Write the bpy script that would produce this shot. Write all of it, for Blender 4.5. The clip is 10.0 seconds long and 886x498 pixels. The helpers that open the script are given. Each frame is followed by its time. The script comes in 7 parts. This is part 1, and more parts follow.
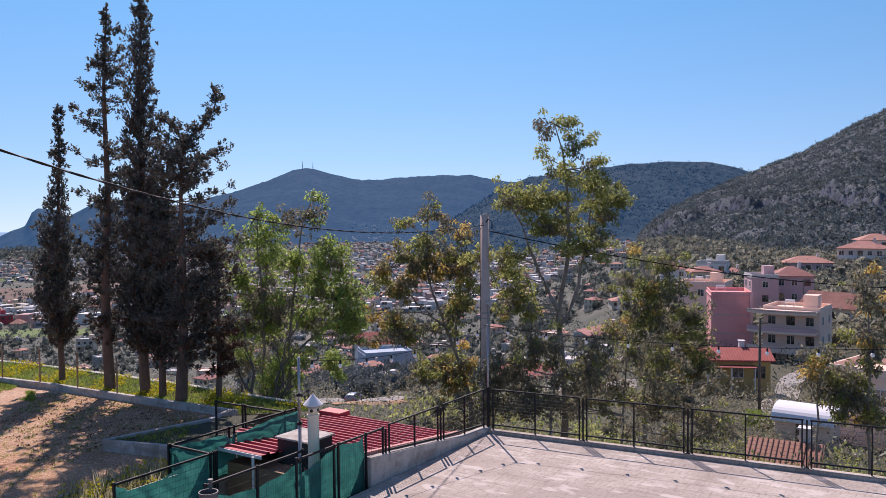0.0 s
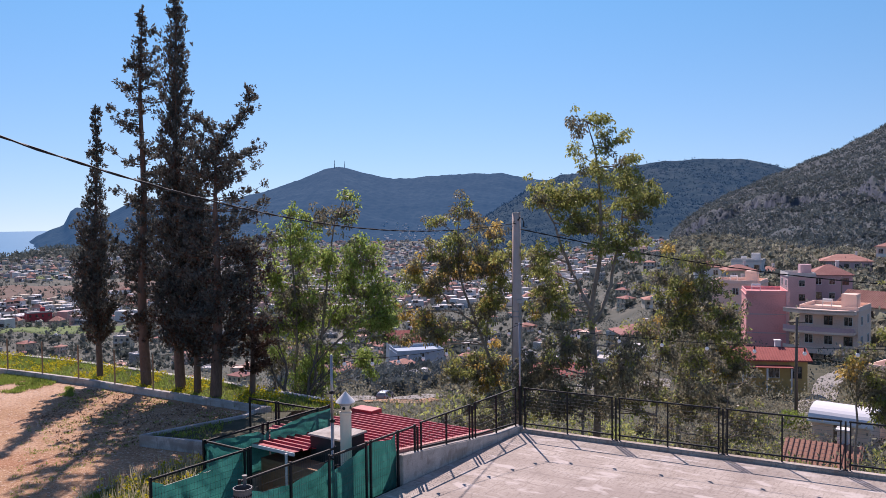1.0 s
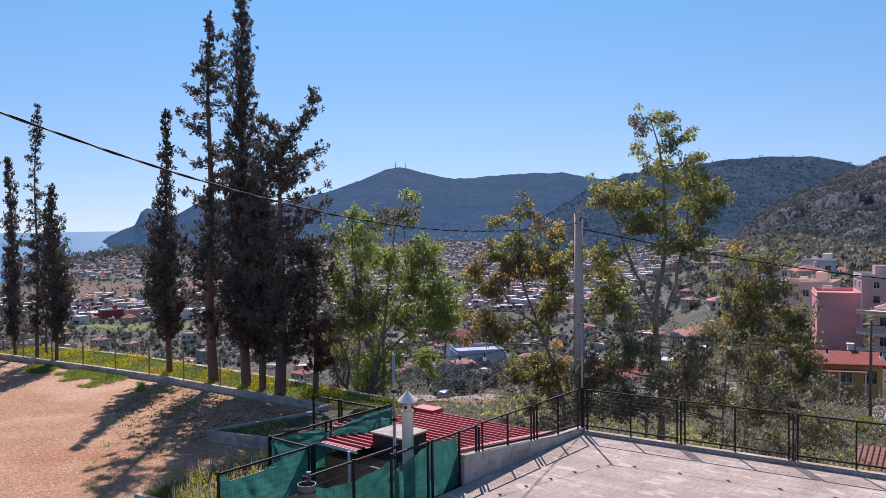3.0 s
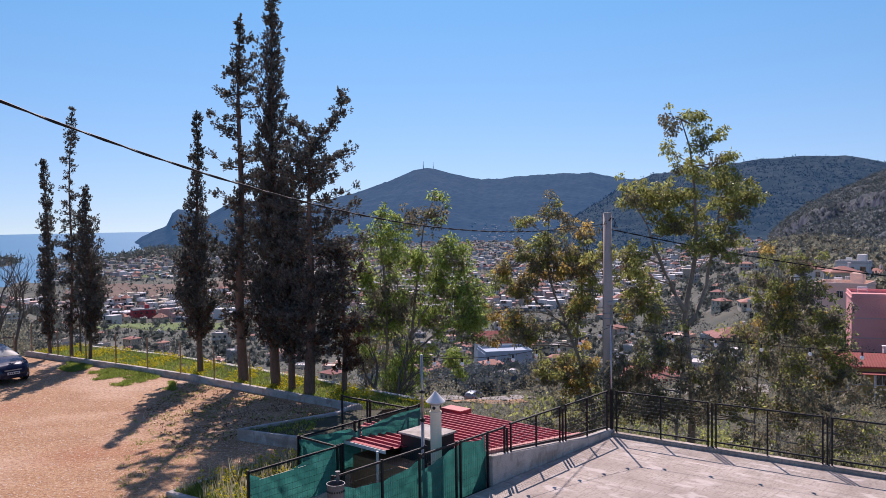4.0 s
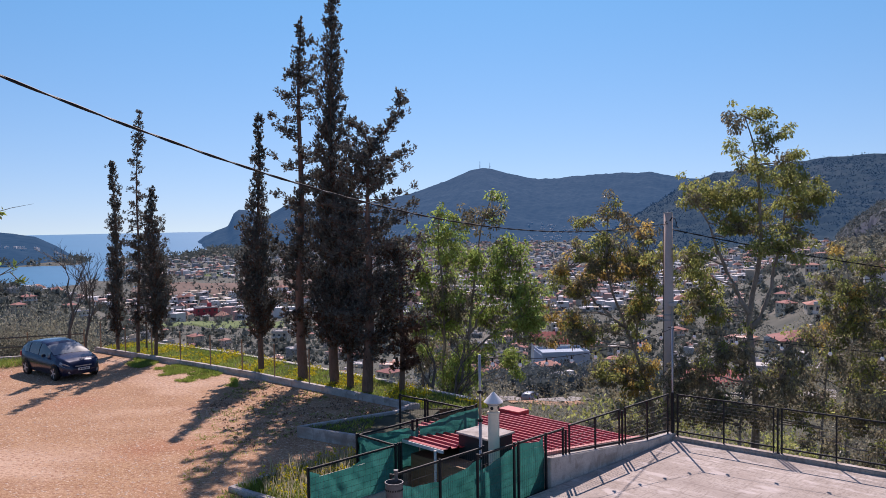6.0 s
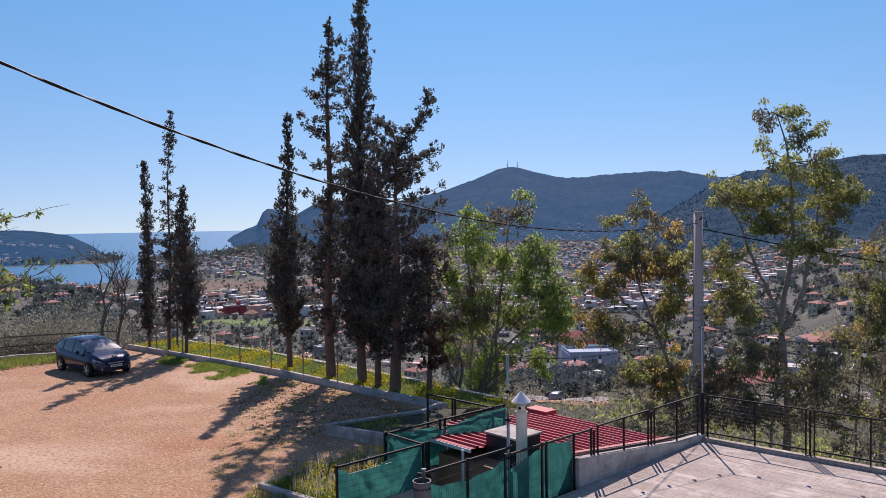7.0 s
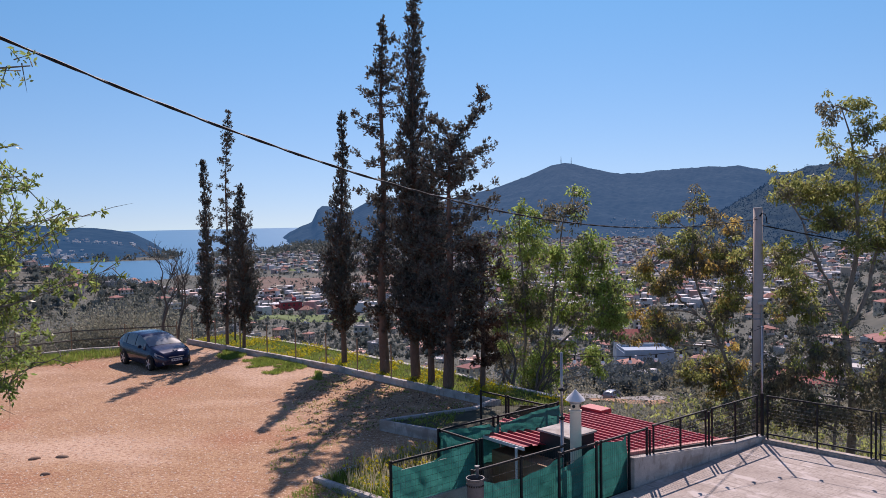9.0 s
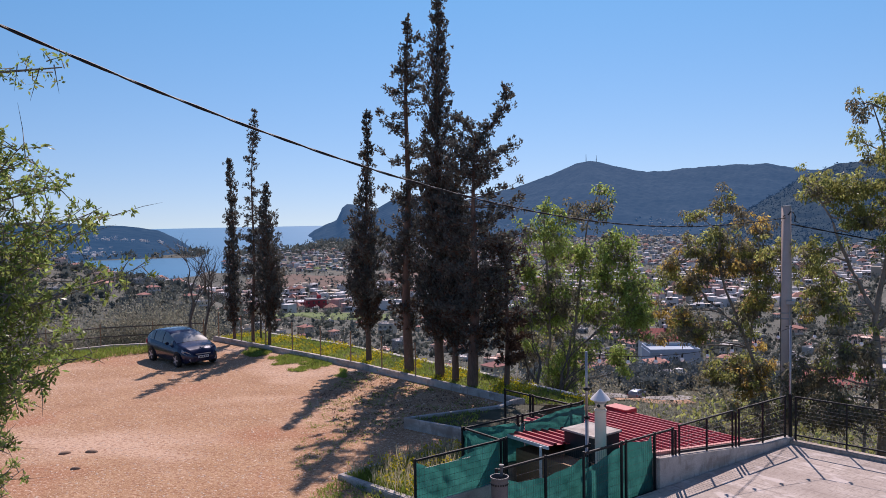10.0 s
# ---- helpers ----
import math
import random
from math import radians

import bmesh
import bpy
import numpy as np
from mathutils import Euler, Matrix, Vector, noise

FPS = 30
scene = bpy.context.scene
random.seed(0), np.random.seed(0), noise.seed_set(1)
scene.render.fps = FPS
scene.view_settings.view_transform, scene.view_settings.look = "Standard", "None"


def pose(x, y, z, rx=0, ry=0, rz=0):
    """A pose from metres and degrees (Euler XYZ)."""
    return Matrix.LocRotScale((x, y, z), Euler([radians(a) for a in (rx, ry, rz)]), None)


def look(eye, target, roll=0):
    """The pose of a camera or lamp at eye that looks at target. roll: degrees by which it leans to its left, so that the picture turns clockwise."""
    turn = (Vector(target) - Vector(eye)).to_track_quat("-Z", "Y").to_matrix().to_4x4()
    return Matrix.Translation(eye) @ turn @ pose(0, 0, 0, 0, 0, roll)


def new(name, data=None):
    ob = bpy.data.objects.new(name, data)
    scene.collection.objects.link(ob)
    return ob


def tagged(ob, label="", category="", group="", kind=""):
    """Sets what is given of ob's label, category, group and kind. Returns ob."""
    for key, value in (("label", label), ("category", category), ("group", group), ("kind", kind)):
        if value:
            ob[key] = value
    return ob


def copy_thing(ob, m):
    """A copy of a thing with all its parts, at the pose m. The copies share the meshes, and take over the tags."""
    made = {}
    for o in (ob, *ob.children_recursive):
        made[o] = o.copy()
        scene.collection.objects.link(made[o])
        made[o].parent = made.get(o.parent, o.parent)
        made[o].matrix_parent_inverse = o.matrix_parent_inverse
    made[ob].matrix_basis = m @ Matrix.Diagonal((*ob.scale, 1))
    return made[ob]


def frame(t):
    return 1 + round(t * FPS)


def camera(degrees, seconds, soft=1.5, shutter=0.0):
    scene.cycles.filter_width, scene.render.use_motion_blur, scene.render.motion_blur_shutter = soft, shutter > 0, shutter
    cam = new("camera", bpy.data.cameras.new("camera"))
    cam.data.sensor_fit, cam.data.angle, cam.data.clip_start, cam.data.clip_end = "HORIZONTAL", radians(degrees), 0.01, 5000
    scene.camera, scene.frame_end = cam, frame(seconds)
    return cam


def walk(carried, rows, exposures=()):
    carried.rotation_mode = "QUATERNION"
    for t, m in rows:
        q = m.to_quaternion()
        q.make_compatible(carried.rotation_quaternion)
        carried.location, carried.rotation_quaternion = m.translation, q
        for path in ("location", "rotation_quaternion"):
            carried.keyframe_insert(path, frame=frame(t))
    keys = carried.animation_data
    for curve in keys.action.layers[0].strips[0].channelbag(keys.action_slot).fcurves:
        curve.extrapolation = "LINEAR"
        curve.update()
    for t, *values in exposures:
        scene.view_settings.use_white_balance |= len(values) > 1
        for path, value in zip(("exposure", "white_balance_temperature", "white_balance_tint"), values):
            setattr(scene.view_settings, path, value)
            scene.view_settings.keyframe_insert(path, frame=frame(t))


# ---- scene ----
# ---- camera and walk ----
EYE = 5.7
cam = camera(57.4, 10.0, soft=0.45)
ROWS = [
    (0.0, 0.0, 0.0, 0.0, 0.0, -2.259, 0.57),
    (0.5, -0.006, 0.004, 0.001, 1.094, -2.318, 0.618),
    (1.0, -0.013, 0.008, 0.0, 2.208, -2.353, 0.674),
    (1.5, -0.02, 0.01, 0.001, 3.345, -2.345, 0.724),
    (2.0, -0.029, 0.009, 0.002, 4.42, -2.359, 0.745),
    (2.5, -0.038, 0.007, 0.003, 5.475, -2.338, 0.765),
    (4.0, -0.053, 0.012, 0.004, 8.444, -2.236, 0.84),
    (4.5, -0.063, 0.018, 0.004, 9.507, -2.197, 0.865),
    (5.0, -0.074, 0.024, 0.002, 10.505, -2.156, 0.865),
    (5.5, -0.084, 0.026, 0.001, 11.474, -2.16, 0.87),
    (7.0, -0.106, 0.013, 0.007, 14.364, -2.211, 0.86),
    (7.5, -0.111, 0.007, 0.011, 15.333, -2.248, 0.88),
    (8.0, -0.11, 0.006, 0.014, 16.323, -2.273, 0.93),
    (8.5, -0.109, 0.009, 0.014, 17.229, -2.3, 0.99),
    (9.0, -0.112, 0.011, 0.015, 18.123, -2.38, 1.0),
    (9.5, -0.117, 0.007, 0.018, 18.985, -2.424, 0.98),
    (10.0, -0.117, 0.002, 0.022, 19.839, -2.478, 0.973),
]
EXPOSURE, TINT = 0.18, 29
walk(cam, [(t, pose(x, y, EYE + z, 0, 0, yaw) @ pose(0, 0, 0, 90 + pitch) @ pose(0, 0, 0, 0, 0, -roll))
           for t, x, y, z, yaw, pitch, roll in ROWS], [(0.0, EXPOSURE + 0.08, 6500, TINT), (5.0, EXPOSURE, 6500, TINT), (10.0, EXPOSURE - 0.09, 6500, TINT)])

# ---- world and sun ----
SUN_AZ, SUN_EL = -10.5, 45.5          # degrees; azimuth counted clockwise from straight ahead (+y)
world = bpy.data.worlds.new("sky")
scene.world = world
world.use_nodes = True
wn = world.node_tree.nodes
sky = wn.new("ShaderNodeTexSky")
sky.sky_type = "NISHITA"
sky.sun_disc = False
sky.sun_elevation, sky.sun_rotation = radians(SUN_EL), radians(SUN_AZ)
sky.altitude, sky.air_density, sky.dust_density, sky.ozone_density = 100.0, 0.9, 0.1, 3.0
tc, up = wn.new("ShaderNodeTexCoord"), wn.new("ShaderNodeVectorMath")
up.inputs[1].default_value = (0, 0, 0.07)      # the plain lies well below the eye: lower the sky's horizon with it
world.node_tree.links.new(tc.outputs["Generated"], up.inputs[0])
world.node_tree.links.new(up.outputs[0], sky.inputs[0])
tint = wn.new("ShaderNodeMix")                # deep clear spring sky
tint.data_type, tint.blend_type = "RGBA", "MULTIPLY"
tint.inputs[0].default_value, tint.inputs[7].default_value = 1.0, (0.66, 0.89, 1.0, 1)
world.node_tree.links.new(sky.outputs[0], tint.inputs[6])
sep, grade = wn.new("ShaderNodeSeparateXYZ"), wn.new("ShaderNodeValToRGB")
grade.color_ramp.elements[0].position, grade.color_ramp.elements[0].color = 0.0, (0.7, 0.73, 0.725, 1)
grade.color_ramp.elements[1].position, grade.color_ramp.elements[1].color = 0.26, (0.53, 0.925, 0.935, 1)
high = grade.color_ramp.elements.new(0.6)
high.color = (0.85, 0.95, 1.0, 1)
world.node_tree.links.new(tc.outputs["Generated"], sep.inputs[0])
world.node_tree.links.new(sep.outputs[2], grade.inputs[0])
world.node_tree.links.new(grade.outputs[0], tint.inputs[7])
world.node_tree.links.new(tint.outputs[2], wn["Background"].inputs[0])
wn["Background"].inputs[1].default_value = 0.115
sun = new("sun", bpy.data.lights.new("sun", "SUN"))
sun.data.energy, sun.data.angle, sun.data.color = 4.8, radians(0.53), (1.0, 0.93, 0.83)
sd = Vector((math.sin(radians(SUN_AZ)) * math.cos(radians(SUN_EL)), math.cos(radians(SUN_AZ)) * math.cos(radians(SUN_EL)), math.sin(radians(SUN_EL))))
sun.matrix_world = look(sd * 50, (0, 0, 0))


# ---- materials ----
def material(name, stops, rough=0.8, scale=6.0, fine=60.0, bump=0.15, metal=0.0, translucent=0.0, rand=0.0, island=0.0,
             stretch=(1, 1, 1), detail=6.0, spec=0.3, haze_glow=None, blend=0.4):
    """stops: colours that a two-scale noise runs through. rand, island: variation of value by object or by loose piece."""
    m = bpy.data.materials.new(name)
    m.use_nodes = True
    n, ln = m.node_tree.nodes, m.node_tree.links
    b = n["Principled BSDF"]
    co = n.new("ShaderNodeTexCoord")
    mp = n.new("ShaderNodeMapping")
    mp.inputs["Scale"].default_value = stretch
    ln.new(co.outputs["Object"], mp.inputs[0])
    big, small = n.new("ShaderNodeTexNoise"), n.new("ShaderNodeTexNoise")
    for tex, s, d in ((big, scale, detail), (small, fine, 3.0)):
        tex.inputs["Scale"].default_value, tex.inputs["Detail"].default_value = s, d
        tex.inputs["Roughness"].default_value = 0.62
        ln.new(mp.outputs[0], tex.inputs["Vector"])
    mix = n.new("ShaderNodeMix")
    mix.inputs[0].default_value = blend
    ln.new(big.outputs[0], mix.inputs[2])
    ln.new(small.outputs[0], mix.inputs[3])
    ramp = n.new("ShaderNodeValToRGB")
    e = ramp.color_ramp.elements
    while len(e) < len(stops):
        e.new(0.5)
    for i, c in enumerate(stops):
        e[i].position = 0.5 if len(stops) == 1 else 0.32 + 0.36 * i / (len(stops) - 1)
        e[i].color = (*c, 1)
    ln.new(mix.outputs[0], ramp.inputs[0])
    col = ramp.outputs[0]
    for amount, node, out in ((rand, "ShaderNodeObjectInfo", "Random"), (island, "ShaderNodeNewGeometry", "Random Per Island")):
        if amount:
            src = n.new(node)
            hsv = n.new("ShaderNodeHueSaturation")
            mr, mh = n.new("ShaderNodeMapRange"), n.new("ShaderNodeMapRange")
            mr.inputs[3].default_value, mr.inputs[4].default_value = 1 - amount, 1 + amount
            mh.inputs[3].default_value, mh.inputs[4].default_value = 0.5 - 0.05 * amount, 0.5 + 0.05 * amount
            ln.new(src.outputs[out], mr.inputs[0])
            ln.new(src.outputs[out], mh.inputs[0])
            ln.new(mr.outputs[0], hsv.inputs["Value"])
            ln.new(mh.outputs[0], hsv.inputs["Hue"])
            ln.new(col, hsv.inputs["Color"])
            col = hsv.outputs[0]
    ln.new(col, b.inputs["Base Color"])
    b.inputs["Roughness"].default_value, b.inputs["Metallic"].default_value = rough, metal
    b.inputs["Specular IOR Level"].default_value = spec
    if bump:
        bp = n.new("ShaderNodeBump")
        bp.inputs["Strength"].default_value, bp.inputs["Distance"].default_value = bump, 0.02
        ln.new(mix.outputs[0], bp.inputs["Height"])
        ln.new(bp.outputs[0], b.inputs["Normal"])
    if translucent:
        tr, mx = n.new("ShaderNodeBsdfTranslucent"), n.new("ShaderNodeMixShader")
        mx.inputs[0].default_value = translucent
        ln.new(col, tr.inputs[0])
        ln.new(b.outputs[0], mx.inputs[1])
        ln.new(tr.outputs[0], mx.inputs[2])
        ln.new(mx.outputs[0], n["Material Output"].inputs[0])
    # emission that stands in for distance haze on far slopes
    if haze_glow:
        b.inputs["Emission Color"].default_value = (*haze_glow[0], 1)
        b.inputs["Emission Strength"].default_value = haze_glow[1]
    return m


M = {}
M["dirt"] = material("red_dirt", [(0.18, 0.093, 0.046), (0.355, 0.195, 0.1), (0.46, 0.282, 0.155), (0.575, 0.4, 0.245)], 0.95, 0.9, 28.0, 1.0, detail=12, blend=0.66)
M["scrub"] = material("scrub_ground", [(0.035, 0.04, 0.024), (0.07, 0.072, 0.044), (0.13, 0.115, 0.08)], 0.95, 0.35, 5.0, 0.5)
M["concrete"] = material("terrace_concrete", [(0.27, 0.215, 0.172), (0.4, 0.335, 0.282), (0.49, 0.422, 0.362), (0.58, 0.51, 0.448)], 0.9, 0.8, 22.0, 0.4, detail=9)
M["plaster"] = material("worn_white_plaster", [(0.3, 0.27, 0.24), (0.48, 0.44, 0.4), (0.64, 0.6, 0.55)], 0.9, 1.8, 40.0, 0.2)
M["parapet"] = material("grey_cement_render", [(0.36, 0.34, 0.32), (0.5, 0.48, 0.45), (0.58, 0.56, 0.53)], 0.9, 1.5, 30.0, 0.2)
M["steel"] = material("dark_painted_steel", [(0.01, 0.011, 0.013), (0.018, 0.02, 0.022)], 0.6, 8.0, 120.0, 0.05, spec=0.25)
M["binsteel"] = material("grey_bin_metal", [(0.1, 0.1, 0.105), (0.17, 0.17, 0.175)], 0.55, 4.0, 60.0, 0.05, metal=0.3)
M["wire"] = material("steel_wire", [(0.07, 0.07, 0.075), (0.14, 0.14, 0.14)], 0.5, 8.0, 100.0, 0.0, metal=0.5)
M["galv"] = material("galvanised_pipe", [(0.32, 0.33, 0.34), (0.46, 0.46, 0.47)], 0.45, 6.0, 80.0, 0.05, metal=0.6)
M["netting"] = material("green_shade_net", [(0.02, 0.13, 0.11), (0.035, 0.2, 0.17), (0.07, 0.31, 0.265)], 0.8, 2.0, 60.0, 0.3, translucent=0.52)
M["redsheet"] = material("red_corrugated_sheet", [(0.3, 0.025, 0.035), (0.45, 0.045, 0.055), (0.5, 0.09, 0.09)], 0.42, 1.2, 40.0, 0.05, spec=0.5)
M["flashing"] = material("pale_red_flashing", [(0.45, 0.16, 0.14), (0.6, 0.28, 0.25)], 0.6, 4.0, 40.0, 0.1)
M["darkbox"] = material("dark_green_metal", [(0.02, 0.028, 0.03), (0.03, 0.042, 0.045)], 0.6, 3.0, 60.0, 0.05)
M["whitepaint"] = material("white_paint", [(0.66, 0.65, 0.62), (0.78, 0.77, 0.75), (0.83, 0.82, 0.8)], 0.7, 2.0, 40.0, 0.08)
M["cream"] = material("cream_flue_paint", [(0.82, 0.7, 0.53), (0.9, 0.79, 0.62)], 0.7, 3.0, 40.0, 0.1)
M["brown"] = material("brown_boards", [(0.26, 0.155, 0.09), (0.42, 0.27, 0.17)], 0.8, 3.0, 40.0, 0.1, stretch=(1, 1, 6))
M["poleconc"] = material("grey_brown_concrete_pole", [(0.54, 0.42, 0.35), (0.66, 0.525, 0.45)], 0.9, 2.5, 40.0, 0.1)
M["cable"] = material("black_cable", [(0.012, 0.012, 0.013), (0.022, 0.022, 0.022)], 0.6, 10.0, 80.0, 0.0)
M["bulb"] = material("white_glass_bulb", [(0.8, 0.8, 0.78)], 0.15, 5.0, 5.0, 0.0, spec=0.5)
M["bark"] = material("cypress_bark", [(0.1, 0.065, 0.048), (0.19, 0.12, 0.088), (0.28, 0.19, 0.14)], 0.95, 4.0, 40.0, 0.6, stretch=(1, 1, 0.25))
M["palebark"] = material("eucalyptus_bark", [(0.14, 0.11, 0.085), (0.27, 0.23, 0.19), (0.38, 0.34, 0.29)], 0.9, 3.0, 30.0, 0.3, stretch=(1, 1, 0.3))
M["greybark"] = material("grey_twig_bark", [(0.1, 0.085, 0.07), (0.18, 0.155, 0.13)], 0.9, 6.0, 50.0, 0.2)
M["cypress"] = material("cypress_foliage", [(0.09, 0.097, 0.09), (0.14, 0.147, 0.128), (0.195, 0.19, 0.157)], 0.6, 0.8, 9.0, 0.0, island=0.4, translucent=0.36)
M["drycypress"] = material("dry_cypress_foliage", [(0.08, 0.045, 0.028), (0.14, 0.08, 0.05)], 0.85, 0.8, 9.0, 0.0, island=0.3, translucent=0.12)
M["euc"] = material("eucalyptus_leaves", [(0.167, 0.191, 0.074), (0.307, 0.326, 0.104), (0.484, 0.456, 0.153)], 0.42, 0.45, 5.0, 0.0, island=0.4, translucent=0.64)
M["gold"] = material("yellowing_eucalyptus_leaves", [(0.33, 0.23, 0.08), (0.52, 0.37, 0.11), (0.66, 0.45, 0.15)], 0.5, 0.6, 5.0, 0.0, island=0.35, translucent=0.6)
M["dusky"] = material("dusky_eucalyptus_leaves", [(0.14, 0.132, 0.092), (0.225, 0.209, 0.14), (0.333, 0.293, 0.189)], 0.42, 0.45, 5.0, 0.0, island=0.4, translucent=0.52)
M["euclive"] = material("fresh_eucalyptus_leaves", [(0.177, 0.237, 0.074), (0.307, 0.395, 0.104), (0.493, 0.558, 0.177)], 0.42, 0.45, 5.0, 0.0, island=0.4, translucent=0.64)
M["thornleaf"] = material("glossy_thorn_leaves", [(0.125, 0.18, 0.05), (0.25, 0.325, 0.085), (0.44, 0.48, 0.15)], 0.35, 2.0, 20.0, 0.0, island=0.4, translucent=0.58)
M["olive"] = material("olive_foliage", [(0.17, 0.172, 0.125), (0.27, 0.265, 0.195), (0.38, 0.36, 0.28)], 0.6, 0.4, 4.0, 0.0, island=0.4, translucent=0.42)
M["grass"] = material("spring_grass", [(0.145, 0.2, 0.038), (0.246, 0.319, 0.064), (0.365, 0.383, 0.106)], 0.7, 0.6, 6.0, 0.0, island=0.35, translucent=0.52)
M["drygrass"] = material("dry_seed_grass", [(0.36, 0.32, 0.2), (0.55, 0.5, 0.34)], 0.8, 0.6, 6.0, 0.0, island=0.3, translucent=0.5)
M["yellow"] = material("yellow_flowers", [(0.5, 0.42, 0.02), (0.65, 0.55, 0.03)], 0.7, 2.0, 10.0, 0.0, island=0.2, translucent=0.4)
# the next two base colours are made lighter and bluer to imitate haze
M["farwood"] = material("hazed_tree_foliage", [(0.09, 0.108, 0.098), (0.14, 0.158, 0.138), (0.2, 0.21, 0.175)], 0.9, 0.05, 0.6, 0.0, island=0.4, translucent=0.25)
M["town"] = material("hazed_town_ground", [(0.055, 0.064, 0.052), (0.095, 0.1, 0.08), (0.18, 0.165, 0.135)], 0.95, 0.012, 0.12, 0.0)
M["duff"] = material("brown_leaf_litter", [(0.14, 0.085, 0.052), (0.21, 0.13, 0.085), (0.3, 0.2, 0.13)], 0.95, 1.5, 12.0, 0.0, island=0.4)
# scrub green shifted to blue-grey: haze put into the base colour
M["hillscrub"] = material("haze_toned_scrub_foliage", [(0.085, 0.108, 0.112), (0.145, 0.172, 0.166), (0.225, 0.245, 0.22)], 0.85, 0.05, 0.6, 0.0, island=0.45, translucent=0.2)
M["field"] = material("green_field", [(0.1, 0.15, 0.045), (0.15, 0.2, 0.07)], 0.95, 0.05, 0.6, 0.0)
M["earth"] = material("brown_fallow_field", [(0.12, 0.08, 0.06), (0.19, 0.13, 0.1)], 0.95, 0.03, 0.4, 0.0)
M["asphalt"] = material("pale_road", [(0.25, 0.23, 0.21), (0.36, 0.34, 0.31)], 0.9, 0.5, 8.0, 0.1)


def overlay(m, stretch, turn, low, high, colour, amount):
    """Lays long streaks of another tone over a material's base colour."""
    n, ln = m.node_tree.nodes, m.node_tree.links
    b = n["Principled BSDF"]
    old = b.inputs["Base Color"].links[0].from_socket
    co, mp, tex, mr, mx = (n.new(k) for k in ("ShaderNodeTexCoord", "ShaderNodeMapping", "ShaderNodeTexNoise", "ShaderNodeMapRange", "ShaderNodeMix"))
    mp.inputs["Rotation"].default_value = (0, 0, radians(turn))
    mp.inputs["Scale"].default_value = stretch
    tex.inputs["Scale"].default_value, tex.inputs["Detail"].default_value = 1.0, 8.0
    mr.inputs[1].default_value, mr.inputs[2].default_value, mr.inputs[4].default_value = low, high, amount
    mx.data_type = "RGBA"
    mx.inputs[7].default_value = (*colour, 1)
    ln.new(co.outputs["Object"], mp.inputs[0])
    ln.new(mp.outputs[0], tex.inputs["Vector"])
    ln.new(tex.outputs[0], mr.inputs[0])
    ln.new(mr.outputs[0], mx.inputs[0])
    ln.new(old, mx.inputs[6])
    ln.new(mx.outputs[2], b.inputs["Base Color"])


overlay(M["concrete"], (0.5, 9, 1), 62, 0.56, 0.68, (0.27, 0.225, 0.195), 0.75)
overlay(M["concrete"], (0.35, 4.5, 1), -8, 0.6, 0.7, (0.7, 0.63, 0.57), 0.8)
overlay(M["concrete"], (0.7, 0.9, 1), 0, 0.55, 0.72, (0.3, 0.25, 0.21), 0.6)
overlay(M["dirt"], (0.16, 0.3, 1), 25, 0.52, 0.66, (0.66, 0.47, 0.34), 0.6)
overlay(M["dirt"], (0.25, 0.22, 1), 70, 0.55, 0.7, (0.38, 0.15, 0.075), 0.7)
overlay(M["concrete"], (0.22, 0.34, 1), 35, 0.5, 0.62, (0.34, 0.28, 0.24), 0.65)
overlay(M["concrete"], (15, 2.5, 1), 50, 0.55, 0.63, (0.27, 0.22, 0.185), 0.5)
overlay(M["concrete"], (9, 12, 9), 20, 0.56, 0.66, (0.2, 0.165, 0.145), 0.5)
overlay(M["concrete"], (1.3, 2.6, 1), 15, 0.57, 0.64, (0.62, 0.55, 0.5), 0.65)
overlay(M["dirt"], (9, 11, 9), 0, 0.5, 0.62, (0.23, 0.095, 0.05), 0.6)
overlay(M["dirt"], (13, 15, 13), 40, 0.56, 0.66, (0.68, 0.47, 0.33), 0.7)
overlay(M["parapet"], (0.6, 0.6, 3), 0, 0.55, 0.7, (0.3, 0.27, 0.24), 0.6)
overlay(M["plaster"], (1.2, 1.2, 4), 0, 0.5, 0.66, (0.3, 0.26, 0.22), 0.75)
overlay(M["plaster"], (6, 6, 3), 0, 0.54, 0.64, (0.24, 0.2, 0.17), 0.5)


